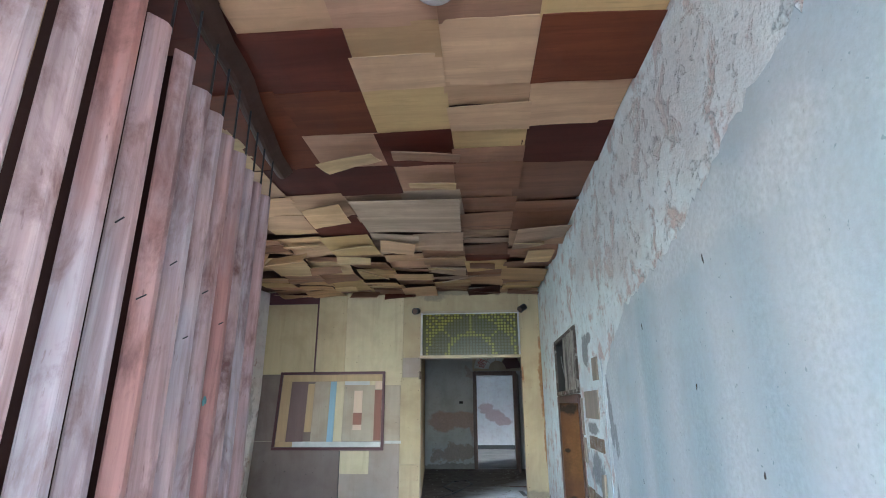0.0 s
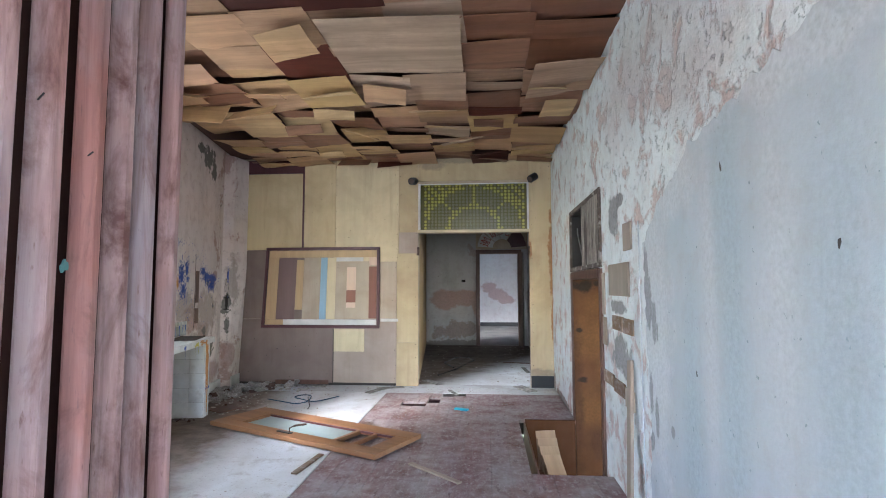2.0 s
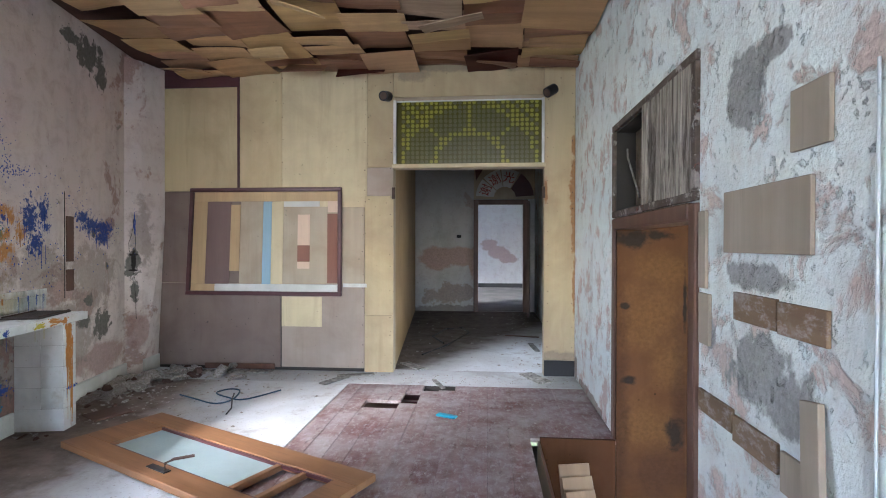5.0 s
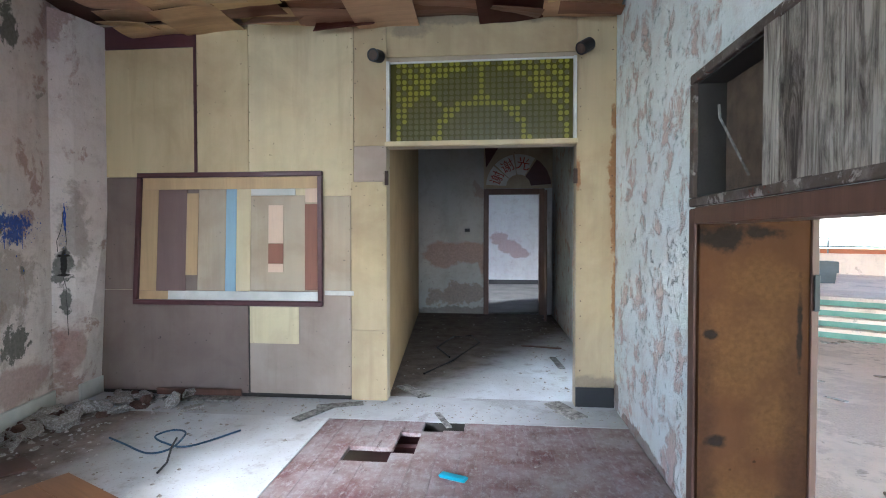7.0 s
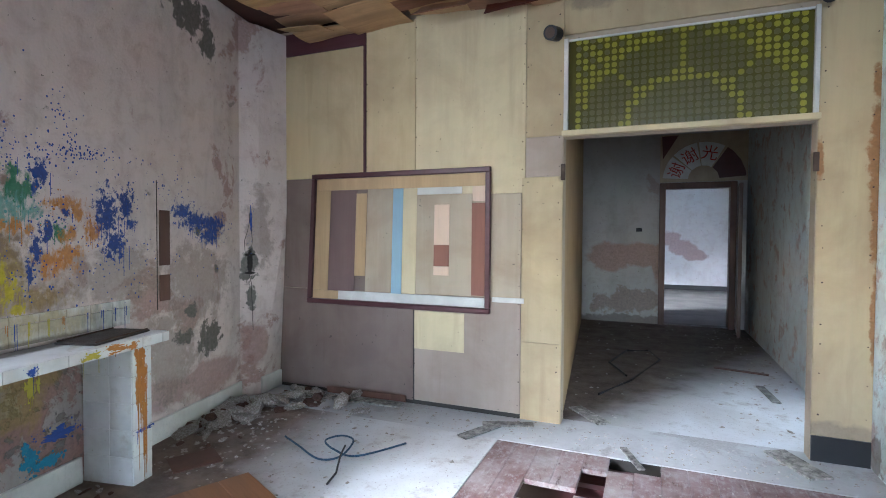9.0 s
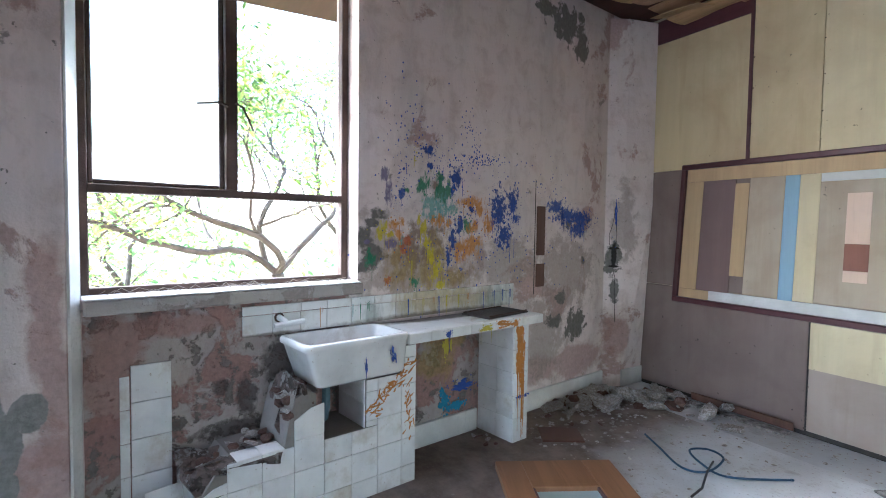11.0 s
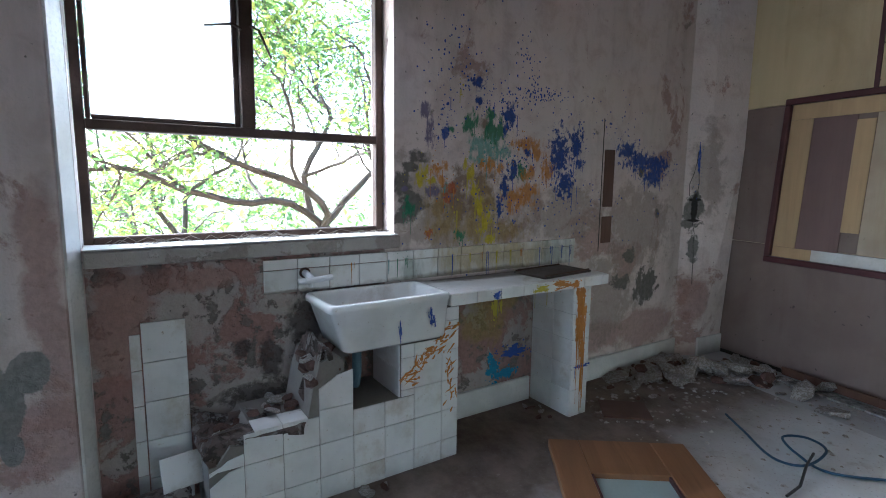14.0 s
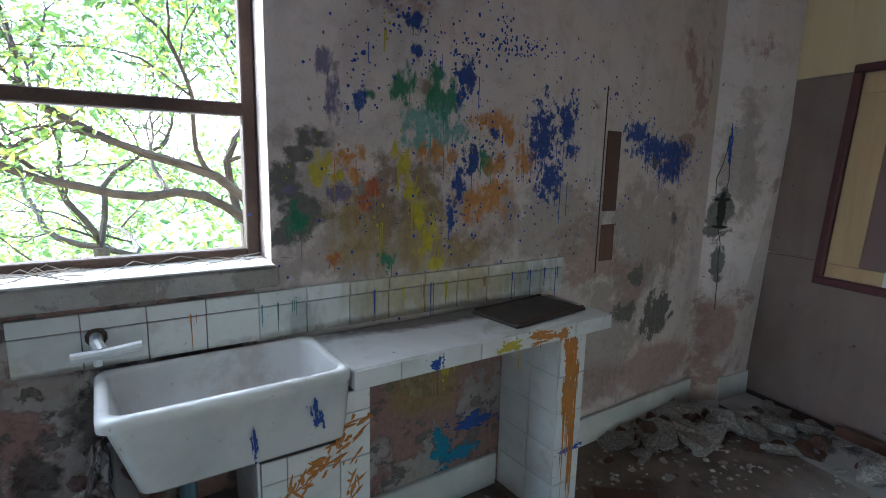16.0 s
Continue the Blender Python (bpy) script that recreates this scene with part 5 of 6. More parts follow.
def tree(m, seed, height, label, leaves):
    r = random.Random(seed)
    root = empty("tree", m, label, "tree")
    to_wall = LW.inverted() @ m
    tips = []

    def grow(limbs, p, d, rad, length, depth):
        pts = [p.copy()]
        n = 8
        for i in range(n):
            d = (d + Vector((r.gauss(0, 0.26), r.gauss(0, 0.26), r.gauss(0.03, 0.22)))).normalized()
            p = p + d * length / n
            if (to_wall @ p).x > -0.6:      # branches turn away from the house
                p.x -= (to_wall @ p).x + 0.6
            pts.append(p.copy())
            if depth < 5 and i in (2, 4, 6) and r.random() < 0.55:
                side = Vector((r.gauss(0, 1), r.gauss(0, 1), r.gauss(0.15, 0.6))).normalized()
                grow(limbs, p.copy(), (d * 0.55 + side * 0.8).normalized(), rad * 0.55 * (1 - 0.06 * i), length * r.uniform(0.55, 0.8), depth + 1)
            if depth >= 3:
                tips.append((p.copy(), depth))
        tube(limbs, pts, rad, 7 if depth < 3 else 5, rad * 0.6)
        if depth < 5:
            for _ in range(2 if depth < 4 else 1):
                side = Vector((r.gauss(0, 1), r.gauss(0, 1), r.gauss(0.2, 0.5))).normalized()
                grow(limbs, p.copy(), (d + side * 0.7).normalized(), rad * 0.5, length * r.uniform(0.5, 0.75), depth + 1)

    trunk = bmesh.new()
    tp = [Vector((0, 0, 0)), Vector((0.05, 0.02, height * 0.4)), Vector((-0.04, 0.05, height * 0.75)), Vector((0.03, 0.0, height))]
    tube(trunk, tp, 0.13, 10, 0.075)
    part("trunk", trunk, M_BARK, root)
    for k in range(4):
        a = k * 1.57 + r.uniform(-0.4, 0.4)
        limb = bmesh.new()
        grow(limb, tp[-1].copy(), Vector((math.cos(a), math.sin(a), r.uniform(0.3, 1.2))).normalized(), 0.038, r.uniform(1.3, 1.9), 1)
        part("limb", limb, M_BARK, root)
    verts, faces = [], []
    for i in range(leaves):
        p, dep = r.choice(tips)
        p = p + Vector((r.gauss(0, 0.10), r.gauss(0, 0.10), r.gauss(0, 0.08)))
        if (to_wall @ p).x > -0.42:
            continue
        q = Euler((r.uniform(-0.9, 0.9), r.uniform(-0.9, 0.9), r.uniform(0, 6.28))).to_matrix()
        s = r.uniform(0.018, 0.040)
        k0 = len(verts)
        for v in ((-1, 0, 0), (-0.3, 0.42, 0.1), (0.5, 0.36, 0.1), (1.1, 0, -0.1), (0.5, -0.36, 0.1), (-0.3, -0.42, 0.1)):
            verts.append(p + q @ (Vector(v) * s))
        faces += [(k0, k0 + 1, k0 + 2, k0 + 3), (k0, k0 + 3, k0 + 4, k0 + 5)]
    me = bpy.data.meshes.new("crown")
    me.from_pydata([tuple(v) for v in verts], [], faces)
    me.materials.append(M_LEAFG)
    ob = new("crown", me)
    ob.parent = root
    tagged(ob, "loose crown of small yellow-green leaves", kind="stuff")
    return root


tree(LW @ pose(-2.6, 1.2, -4.0), 5, 4.9, "gnarled bare-limbed tree with sparse green leaves outside the window", 12000)
tree(LW @ pose(-4.6, 3.2, -4.0), 9, 5.0, "leafy tree behind the window tree", 12000)
tree(LW @ pose(-5.2, 0.2, -4.0), 21, 4.4, "leafy tree on the slope below the window", 12000)

rl = random.Random(77)
lv, lf = [], []
for _ in range(12000):
    u_ = rl.uniform(-7, 10)
    p = Vector((rl.uniform(-12, -7.5), u_, -3.8 + rl.random() ** 1.4 * (4.9 + 0.8 * math.sin(u_ * 1.1) + 0.5 * math.sin(u_ * 2.7 + 1))))
    q = Euler((rl.uniform(-1, 1), rl.uniform(-1, 1), rl.uniform(0, 6.28))).to_matrix()
    s_ = rl.uniform(0.06, 0.13)
    k0 = len(lv)
    for v in ((-1, 0, 0), (-0.3, 0.45, 0.1), (0.5, 0.4, 0.1), (1.1, 0, -0.1), (0.5, -0.4, 0.1), (-0.3, -0.45, 0.1)):
        lv.append(tuple(p + q @ (Vector(v) * s_)))
    lf += [(k0, k0 + 1, k0 + 2, k0 + 3), (k0, k0 + 3, k0 + 4, k0 + 5)]
me = bpy.data.meshes.new("foliage_bank")
me.from_pydata(lv, [], lf)
me.materials.append(M_LEAFG)
fb = new("foliage_bank", me)
fb.matrix_basis = LW.copy()
tagged(fb, "bank of pale green foliage on the slope", "foliage", kind="stuff")

# ---- floorboards ----
boards = empty("floorboards", pose(0, 0, 0), "worn red-stained floorboards with a broken hole", "floor", kind="structure")
W = 0.149
x = -0.655
rb = random.Random(3)
while x < 1.57:
    w = min(W, 1.578 - x)
    stops = [(-2.58, 7.69)]
    if x + w > 1.05:
        stops = [(-2.58, 4.88), (6.43, 7.69)]
    elif -0.36 < x < -0.20:
        stops = [(-2.58, 6.98), (7.2, 7.69)]
    elif -0.20 < x < -0.05:
        stops = [(-2.58, 7.12), (7.47, 7.69)]
    elif -0.05 <= x < 0.10:
        stops = [(-2.58, 7.50)]
    elif 0.10 <= x < 0.28:
        stops = [(-2.58, 7.53)]
    for y0, y1 in stops:
        cuts = [y0]
        while cuts[-1] < y1 - 0.01:
            cuts.append(min(y1, cuts[-1] + rb.uniform(1.4, 2.8)))
        for a, b_ in zip(cuts, cuts[1:]):
            dz = rb.uniform(-0.0012, 0.0)
            slab("plank", x + 0.0006, x + w - 0.0006, a + 0.0003, b_ - 0.0003, -0.03 + dz, dz, M_PLANK, boards, bevel=0.002)
    x += w
# dark sheet hides the pale slab edge, painting the hole's shade
slab("void_lining", -0.65, 1.57, 7.692, 7.699, -0.5, -0.008, M_DARK, boards, "added dark sheet painting the shade at the void's edge")
for y0 in (7.0, 7.35, 7.6):
    slab("joist", -0.64, 1.0, y0, y0 + 0.06, -0.2, -0.06, M_MAROON, boards, "dark floor joist")
# ---- paint splashes and scars on the window wall ----
def flat_paint(name, c, rough=0.5):
    return plain(name, c, rough, var=0.3, scale=14, bump=0.25)


P_BLUE = flat_paint("ultramarine_paint", (0.025, 0.075, 0.36))
P_GREEN = flat_paint("sea_green_paint", (0.06, 0.22, 0.13))
P_TEAL = flat_paint("turquoise_paint", (0.14, 0.34, 0.34))
P_ORANGE = flat_paint("orange_paint", (0.50, 0.20, 0.035))
P_YELLOW = flat_paint("yellow_paint", (0.50, 0.42, 0.04))
P_PURPLE = flat_paint("faded_violet_paint", (0.16, 0.14, 0.25))
P_SMUT = plain("sooty_stain", (0.06, 0.055, 0.05), 0.9)
wr = random.Random(4)


def splash(name, mt, spots, label, drops=40, spread=1.6, drips=0, at=0.0015, ragged=0.5, parent=wall_w, size=0.012, m=None, mottle=0, run=0.13, body=True):
    """Thrown paint: ragged blobs (along, up, half width, half height), droplets and runs, on the wall's face."""
    bm = bmesh.new()
    lift = at
    for u, z, ru, rz in spots:
        lift += 0.00025
        if mottle:
            for _ in range(mottle):
                a, k = wr.uniform(0, 6.28), wr.random() ** 0.5 * 1.1
                s = wr.uniform(0.006, 0.026)
                lift += 0.000004
                prism(bm, blob(wr, u + ru * k * math.cos(a), z + rz * k * math.sin(a), s, s * wr.uniform(0.6, 1.6), 0.6, 14), at - 0.0012, lift, 0)
        elif body:
            for q in range(9):
                k = wr.uniform(0.28, 0.5) if q else 0.55
                lift += 0.00002
                prism(bm, blob(wr, u + (ru * wr.gauss(0, 0.5) if q else 0), z + (rz * wr.gauss(0, 0.5) if q else 0), ru * k, rz * k, ragged + 0.25, 30), at - 0.0012, lift, 0)
        for _ in range(int(drops * (1.7 if body else 1.3))):
            a, k = wr.uniform(0, 6.28), abs(wr.gauss(0.9, 0.38)) * spread / 1.3
            s = size * (0.10 + 0.8 * wr.random() ** (2 if body else 3.5)) * (0.5 + 0.5 / max(0.6, k))
            prism(bm, blob(wr, u + ru * k * math.cos(a), z + rz * k * math.sin(a), s, s * wr.uniform(0.8, 1.5), 0.3, 7), at - 0.0012, lift + 0.0001, 0)
        for _ in range(drips if body else (drips + 1) // 2):
            x = u + wr.uniform(-0.9, 0.9) * ru
            ln_ = wr.uniform(0.02, run) * wr.random()
            w = wr.uniform(0.0007, 0.0018)
            prism(bm, [(x - w, z), (x + w, z), (x + w * 0.6, z - rz - ln_), (x - w * 0.6, z - rz - ln_)], at - 0.0012, lift + 0.0002, 0)
    ob = tagged(part(name, bm, mt, parent, label), kind="stuff")
    if m:
        ob.matrix_basis = m
    return ob


splash("purple_paint", P_PURPLE, [(0.85, 1.69, 0.04, 0.10), (0.884, 1.307, 0.04, 0.03)], "faded violet paint drops", 22, 1.6, 1, 0.0006, size=0.006, body=False)
splash("green_paint", P_GREEN, [(1.27, 1.64, 0.09, 0.09), (1.124, 1.67, 0.05, 0.05), (0.739, 1.213, 0.03, 0.045), (1.50, 1.42, 0.04, 0.04), (1.063, 1.06, 0.03, 0.03)], "sea-green paint drops", 26, 1.7, 4, 0.0007, size=0.007, body=False)
splash("turquoise_paint", P_TEAL, [(1.25, 1.53, 0.13, 0.06), (1.34, 1.52, 0.08, 0.05)], "turquoise paint drops", 34, 1.7, 6, 0.0008, size=0.007, body=False)
splash("orange_paint", P_ORANGE, [(1.55, 1.56, 0.11, 0.06), (1.50, 1.28, 0.12, 0.07), (1.26, 1.45, 0.08, 0.03), (1.71, 1.43, 0.04, 0.07), (0.92, 1.42, 0.06, 0.05), (0.99, 1.32, 0.05, 0.05), (0.865, 1.09, 0.02, 0.02)], "orange paint drops", 26, 1.8, 3, 0.0009, size=0.007, body=False)
splash("yellow_paint", P_YELLOW, [(0.83, 1.38, 0.05, 0.06), (1.12, 1.41, 0.03, 0.09), (1.18, 1.27, 0.03, 0.09), (1.25, 1.10, 0.05, 0.08), (1.06, 1.85, 0.012, 0.03), (1.05, 1.2, 0.03, 0.06)], "yellow paint drops", 26, 2.0, 3, 0.001, size=0.006, body=False)
splash("blue_paint", P_BLUE, [(1.83, 1.53, 0.10, 0.14), (1.97, 1.59, 0.05, 0.10), (1.88, 1.34, 0.11, 0.09), (2.47, 1.58, 0.09, 0.06), (2.62, 1.51, 0.15, 0.06), (2.77, 1.45, 0.14, 0.07)], "ultramarine paint drops and runs", 75, 1.8, 7, 0.0011, size=0.008, body=False)
splash("blue_paint", P_BLUE, [(1.32, 1.80, 0.10, 0.04), (1.174, 1.90, 0.05, 0.05), (1.42, 1.74, 0.06, 0.06), (0.96, 1.62, 0.04, 0.06), (1.43, 1.40, 0.05, 0.09), (1.36, 1.27, 0.04, 0.09), (1.55, 1.53, 0.04, 0.04), (0.98, 1.80, 0.03, 0.06)],
       "scattered dark blue paint drops", 40, 2.6, 2, 0.0012, size=0.008, body=False)
bm = bmesh.new()
for cu, cz, su, sz, n in ((1.02, 2.02, 0.12, 0.17, 70), (1.55, 1.98, 0.06, 0.10, 60), (1.66, 1.88, 0.16, 0.025, 80), (1.50, 1.86, 0.22, 0.05, 50), (2.35, 1.75, 0.16, 0.09, 40), (1.6, 1.15, 0.5, 0.14, 160), (3.3, 1.55, 0.10, 0.2, 60)):
    for _ in range(n):
        s = wr.uniform(0.002, 0.006)
        u_ = wr.gauss(cu, su)
        if u_ < 3.0:
            prism(bm, blob(wr, u_, wr.gauss(cz, sz), s, s * wr.uniform(0.8, 1.6), 0.2, 6), 0.0002, 0.0016, 0)
part("paint_spatter", bm, P_BLUE, wall_w, "fine dark blue paint spatter")
splash("turquoise_paint", flat_paint("bright_cyan_paint", (0.02, 0.22, 0.38)), [(1.33, 0.24, 0.04, 0.07), (1.40, 0.20, 0.08, 0.03)], "cyan paint under the counter", 20, 1.4, 0, 0.0065)
splash("blue_paint", P_BLUE, [(1.50, 0.33, 0.10, 0.03)], "blue spatter under the counter", 50, 1.8, 0, 0.0065, 0.6, size=0.008)
splash("yellow_paint", P_YELLOW, [(1.33, 0.62, 0.03, 0.07)], "yellow run under the counter", 12, 1.5, 3, 0.0065)
for z0, z1 in ((1.20, 1.58), (0.955, 1.135)):
    slab("wood_plug", 0.0005, 0.006, 2.225, 2.325, z0, z1, M_FRAMEW, wall_w, "dark wooden strip set in the plaster", bevel=0.002)
bm = bmesh.new()
tube(bm, [(0.003, 2.205, 0.9), (0.003, 2.205, 1.78)], 0.003, 5)
part("wire", bm, P_SMUT, wall_w, "thin dark wire up the wall")
PF = pose(0.001, 3.15, 0, 0, 0, -37.3)
bm = bmesh.new()
for a_ in ([(0.20, 1.27), (0.19, 1.36), (0.215, 1.44), (0.235, 1.52), (0.24, 1.60)], [(0.25, 1.26), (0.262, 1.36), (0.255, 1.48)], [(0.235, 1.06), (0.25, 0.98), (0.245, 0.90), (0.262, 0.80), (0.258, 0.66), (0.265, 0.58)]):
    tube(bm, [(0.001, a - 0.15 + wr.gauss(0, 0.004), b_) for a, b_ in a_], 0.0028, 4)
part("crack", bm, P_SMUT, pil, "thin black cracks in the pilaster").matrix_basis = PF
splash("blue_paint", P_BLUE, [(0.10, 1.52, 0.012, 0.09)], "blue paint spatter on the pilaster", 40, 3.0, 0, 0.0012, 0.6, pil, 0.005, m=PF)

# paint on the fixtures
splash("orange_paint", P_ORANGE, [(1.69, 0.66, 0.045, 0.11), (1.675, 0.52, 0.03, 0.08), (1.70, 0.40, 0.022, 0.05)], "orange paint run", 16, 1.4, 14, 0.3462, 0.6, leg, 0.005, run=0.4)
splash("blue_paint", P_BLUE, [(1.69, 0.30, 0.06, 0.012)], "blue paint line", 8, 1.4, 2, 0.3464, 0.5, leg, 0.006)
def strokes(name, mt, parent, at, n, u0, u1, z0, z1, slope, length, width, label):
    """Flung paint: thin ragged dashes scattered about a slanting line."""
    bm = bmesh.new()
    for q in range(n):
        k = wr.random()
        u, z = u0 + (u1 - u0) * k + wr.gauss(0, 0.018), z0 + (z1 - z0) * k + wr.gauss(0, 0.022)
        ang = math.atan(slope) + wr.gauss(0, 0.5)
        ln_ = wr.uniform(0.15, 1.0) * length
        prism(bm, blob(wr, u, z, ln_, width * wr.uniform(0.4, 1.0), 0.55, 14, ang), at - 0.001, at + 0.00003 * q, 0)
    return tagged(part(name, bm, mt, parent, label), kind="stuff")


strokes("orange_paint", P_ORANGE, wash, VF + 0.0024, 60, 0.53, 0.81, 0.44, 0.68, 0.75, 0.034, 0.006, "flung orange paint dashes")
strokes("orange_paint", P_ORANGE, wash, VF + 0.0024, 26, 0.79, 0.78, 0.28, 0.60, 3.0, 0.026, 0.005, "orange paint runs")
bm = bmesh.new()
for q in range(15):
    x, w, zt = wr.uniform(1.645, 1.735), wr.uniform(0.0012, 0.004), wr.uniform(0.55, 0.765)
    zb = wr.uniform(0.06, 0.5)
    prism(bm, [(x - w, zt), (x + w, zt), (x + w * 0.7 + wr.gauss(0, 0.002), zb), (x - w * 0.5, zb - 0.01)], 0.3455, 0.3466 + 0.00003 * q, 0)
tagged(part("orange_paint", bm, P_ORANGE, leg, "long orange paint runs"), kind="stuff")
splash("yellow_paint", P_YELLOW, [(1.35, 0.80, 0.06, 0.02)], "yellow paint on the edge", 8, 1.6, 3, 0.3562, 0.5, counter, 0.006)
splash("orange_paint", P_ORANGE, [(1.52, 0.805, 0.07, 0.016), (1.62, 0.8, 0.03, 0.02)], "orange paint on the edge", 8, 1.6, 1, 0.3562, 0.5, counter, 0.006)
splash("blue_paint", P_BLUE, [(1.05, 0.80, 0.02, 0.02)], "blue paint on the edge", 8, 2, 2, 0.3562, 0.5, counter, 0.005)
splash("blue_paint", P_BLUE, [(0.66, 0.75, 0.008, 0.03), (0.675, 0.72, 0.008, 0.02), (0.50, 0.70, 0.005, 0.04)], "dark blue paint strokes", 4, 2, 0, 0.3645, 0.5, sink, 0.004)
for mt, us, lb in ((P_BLUE, (1.0, 1.25, 1.66, 1.75, 1.85, 1.92), "blue drips"), (P_YELLOW, (1.12, 1.32, 1.42), "yellow drips"), (P_ORANGE, (0.42, 1.2, 1.5), "orange drips"), (P_GREEN, (0.72, 0.66), "green drips"), (P_TEAL, (0.62,), "turquoise drips")):
    splash("paint_run", mt, [(u, 0.965, 0.010, 0.024) for u in us], lb, 7, 2.4, 5, 0.0212, 0.5, spl, 0.003, body=False)

# ---- scars and boards on the flaking wall ----
we = bpy.data.objects["wall_east"]
rr = random.Random(8)
M_CARD = wood("beige_board", [(0.36, 0.30, 0.24)], 2, 0.7, 6, 0.25, 0, 0.3)
M_STRIP = wood("brown_wood_strip", [(0.20, 0.13, 0.08)], 1, 0.6, 9, 0.3, 0.2, 0.3)
for nm, y0, y1, z0, z1, mt, lb in (("wall_board", 4.32, 4.84, 1.32, 1.545, M_CARD, "beige board nailed to the flaking wall"), ("wall_board", 4.245, 4.42, 1.62, 1.80, M_CARD, "small grey-beige board nailed to the wall"),
                                   ("wall_strip", 4.25, 4.48, 1.075, 1.175, M_STRIP, "short brown wooden strip on the wall"), ("wall_strip", 4.49, 4.76, 1.08, 1.18, M_STRIP, "short brown wooden strip on the wall"),
                                   ("wall_strip", 4.48, 4.76, 0.64, 0.735, M_STRIP, "brown strip low on the flaking wall"), ("wall_strip", 4.77, 5.06, 0.66, 0.75, M_STRIP, "brown strip low on the flaking wall"),
                                   ("wall_strip", 4.27, 4.46, 0.60, 0.725, M_CARD, "grey strip low on the flaking wall"), ("wall_strip", 4.965, 5.065, 0.94, 1.15, M_CARD, "faded board edge beside the doorway"), ("wall_strip", 5.0, 5.07, 1.17, 1.49, M_CARD, "narrow upright board beside the doorway")):
    b_ = slab(nm, RX - 0.014, RX - 0.0005, y0, y1, z0, z1, mt, None, bevel=0.002)
    b_.data.materials[0] = mt
    tagged(b_, lb, "board")
pk = slab("leaning_plank", -0.01, 0.01, -0.04, 0.04, 0, 0.93, M_CARD, None, bevel=0.002, m=pose(1.50, 4.16, 0.003, 0, 4, 0) @ pose(0, 0, 0, -9, 0, 0))
tagged(pk, "pale plank leaning on the flaking wall", "plank")
cd = bmesh.new()
tube(cd, [(RX - 0.008, 4.085, 0.0), (RX - 0.008, 4.085, 1.78)], 0.004, 8)
cd = part("conduit", cd, M_RSMOOTH)
tagged(cd, "white painted conduit down the wall", "pipe")
# smooth later paint with a ragged top edge
bm = bmesh.new()
edge_pts = [(4.02, -0.02)]
line = [(4.02, 0.0), (3.96, 0.6), (4.0, 1.15), (4.02, 1.62), (3.75, 1.82), (3.3, 2.02), (2.4, 2.16), (1.7, 2.38), (1.2, 2.52), (0.0, 2.62), (-2.5, 2.6)]
for (y0, z0), (y1, z1) in zip(line, line[1:]):
    n = max(3, int(math.hypot(y1 - y0, z1 - z0) / 0.04))
    for i in range(1, n + 1):
        k = i / n
        edge_pts.append((y0 + (y1 - y0) * k + rr.gauss(0, 0.012), z0 + (z1 - z0) * k + rr.gauss(0, 0.014)))
edge_pts.append((-2.54, -0.02))
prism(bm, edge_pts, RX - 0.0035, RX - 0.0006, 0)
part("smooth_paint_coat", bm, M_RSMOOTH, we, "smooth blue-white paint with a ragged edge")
bm = bmesh.new()
for y, z, s in ((2.35, 1.5, 0.010), (3.0, 1.85, 0.012), (3.1, 0.5, 0.012), (2.7, 0.22, 0.02), (3.55, 0.3, 0.02), (2.1, 2.0, 0.012), (3.3, 1.0, 0.008), (1.9, 1.2, 0.009)):
    prism(bm, blob(rr, y, z, s * 0.6, s * 1.5, 0.5, 10), RX - 0.0046, RX - 0.0034, 0)
part("nail_hole", bm, P_SMUT, we, "dark nail holes and chips")

# ---- coloured transom ----
M_OLIVE = plain("olive_glass_sheet", (0.075, 0.068, 0.010), 0.25, var=0.2, spec=0.5)
M_DOT = plain("dull_yellow_dot", (0.088, 0.084, 0.022), 0.3, spec=0.5)
M_DOTY = plain("bright_yellow_dot", (0.27, 0.26, 0.012), 0.3, spec=0.5)
trans = empty("transom_window", pose(0, FY + 0.02, 0), "yellow-green dotted glass transom with an arch pattern", "transom")
slab("glass_sheet", -0.27, 1.24, 0, 0.006, 2.193, 2.858, M_OLIVE, trans)
dull, bright = bmesh.new(), bmesh.new()
nx, nz = 29, 14
for i in range(nx):
    for j in range(nz):
        x, z = -0.225 + 1.44 * (i + 0.5) / nx, 2.197 + 0.66 * (j + 0.5) / nz
        a, b_ = x - 0.495, z - 2.20
        r_ = math.hypot(a, b_ * 1.12)
        on = abs(r_ - 0.37) < 0.034 or (abs(a) < 0.026 and r_ > 0.37) or (abs(abs(a) * 0.85 - (b_ - 0.02)) < 0.028 and 0.37 < r_ < 0.70) or (r_ > 0.72 and b_ > 0.16 and (i + j) % 3) or (abs(r_ - 0.69) < 0.025)
        bb = bright if on else dull
        h = 0.0185
        prism(bb, [(x + h * cx, z + h * cz) for cx, cz in ((1, .45), (.45, 1), (-.45, 1), (-1, .45), (-1, -.45), (-.45, -1), (.45, -1), (1, -.45))], -0.003, -0.0002, 1)
tagged(part("dots", dull, M_DOT, trans, "dull yellow-grey raised dots"), kind="stuff")
tagged(part("dots", bright, M_DOTY, trans, "bright yellow dots forming an arch"), kind="stuff")
slab("bead", -0.27, 1.24, -0.02, -0.004, 2.845, 2.858, M_WHITEP, trans, "thin white bead")
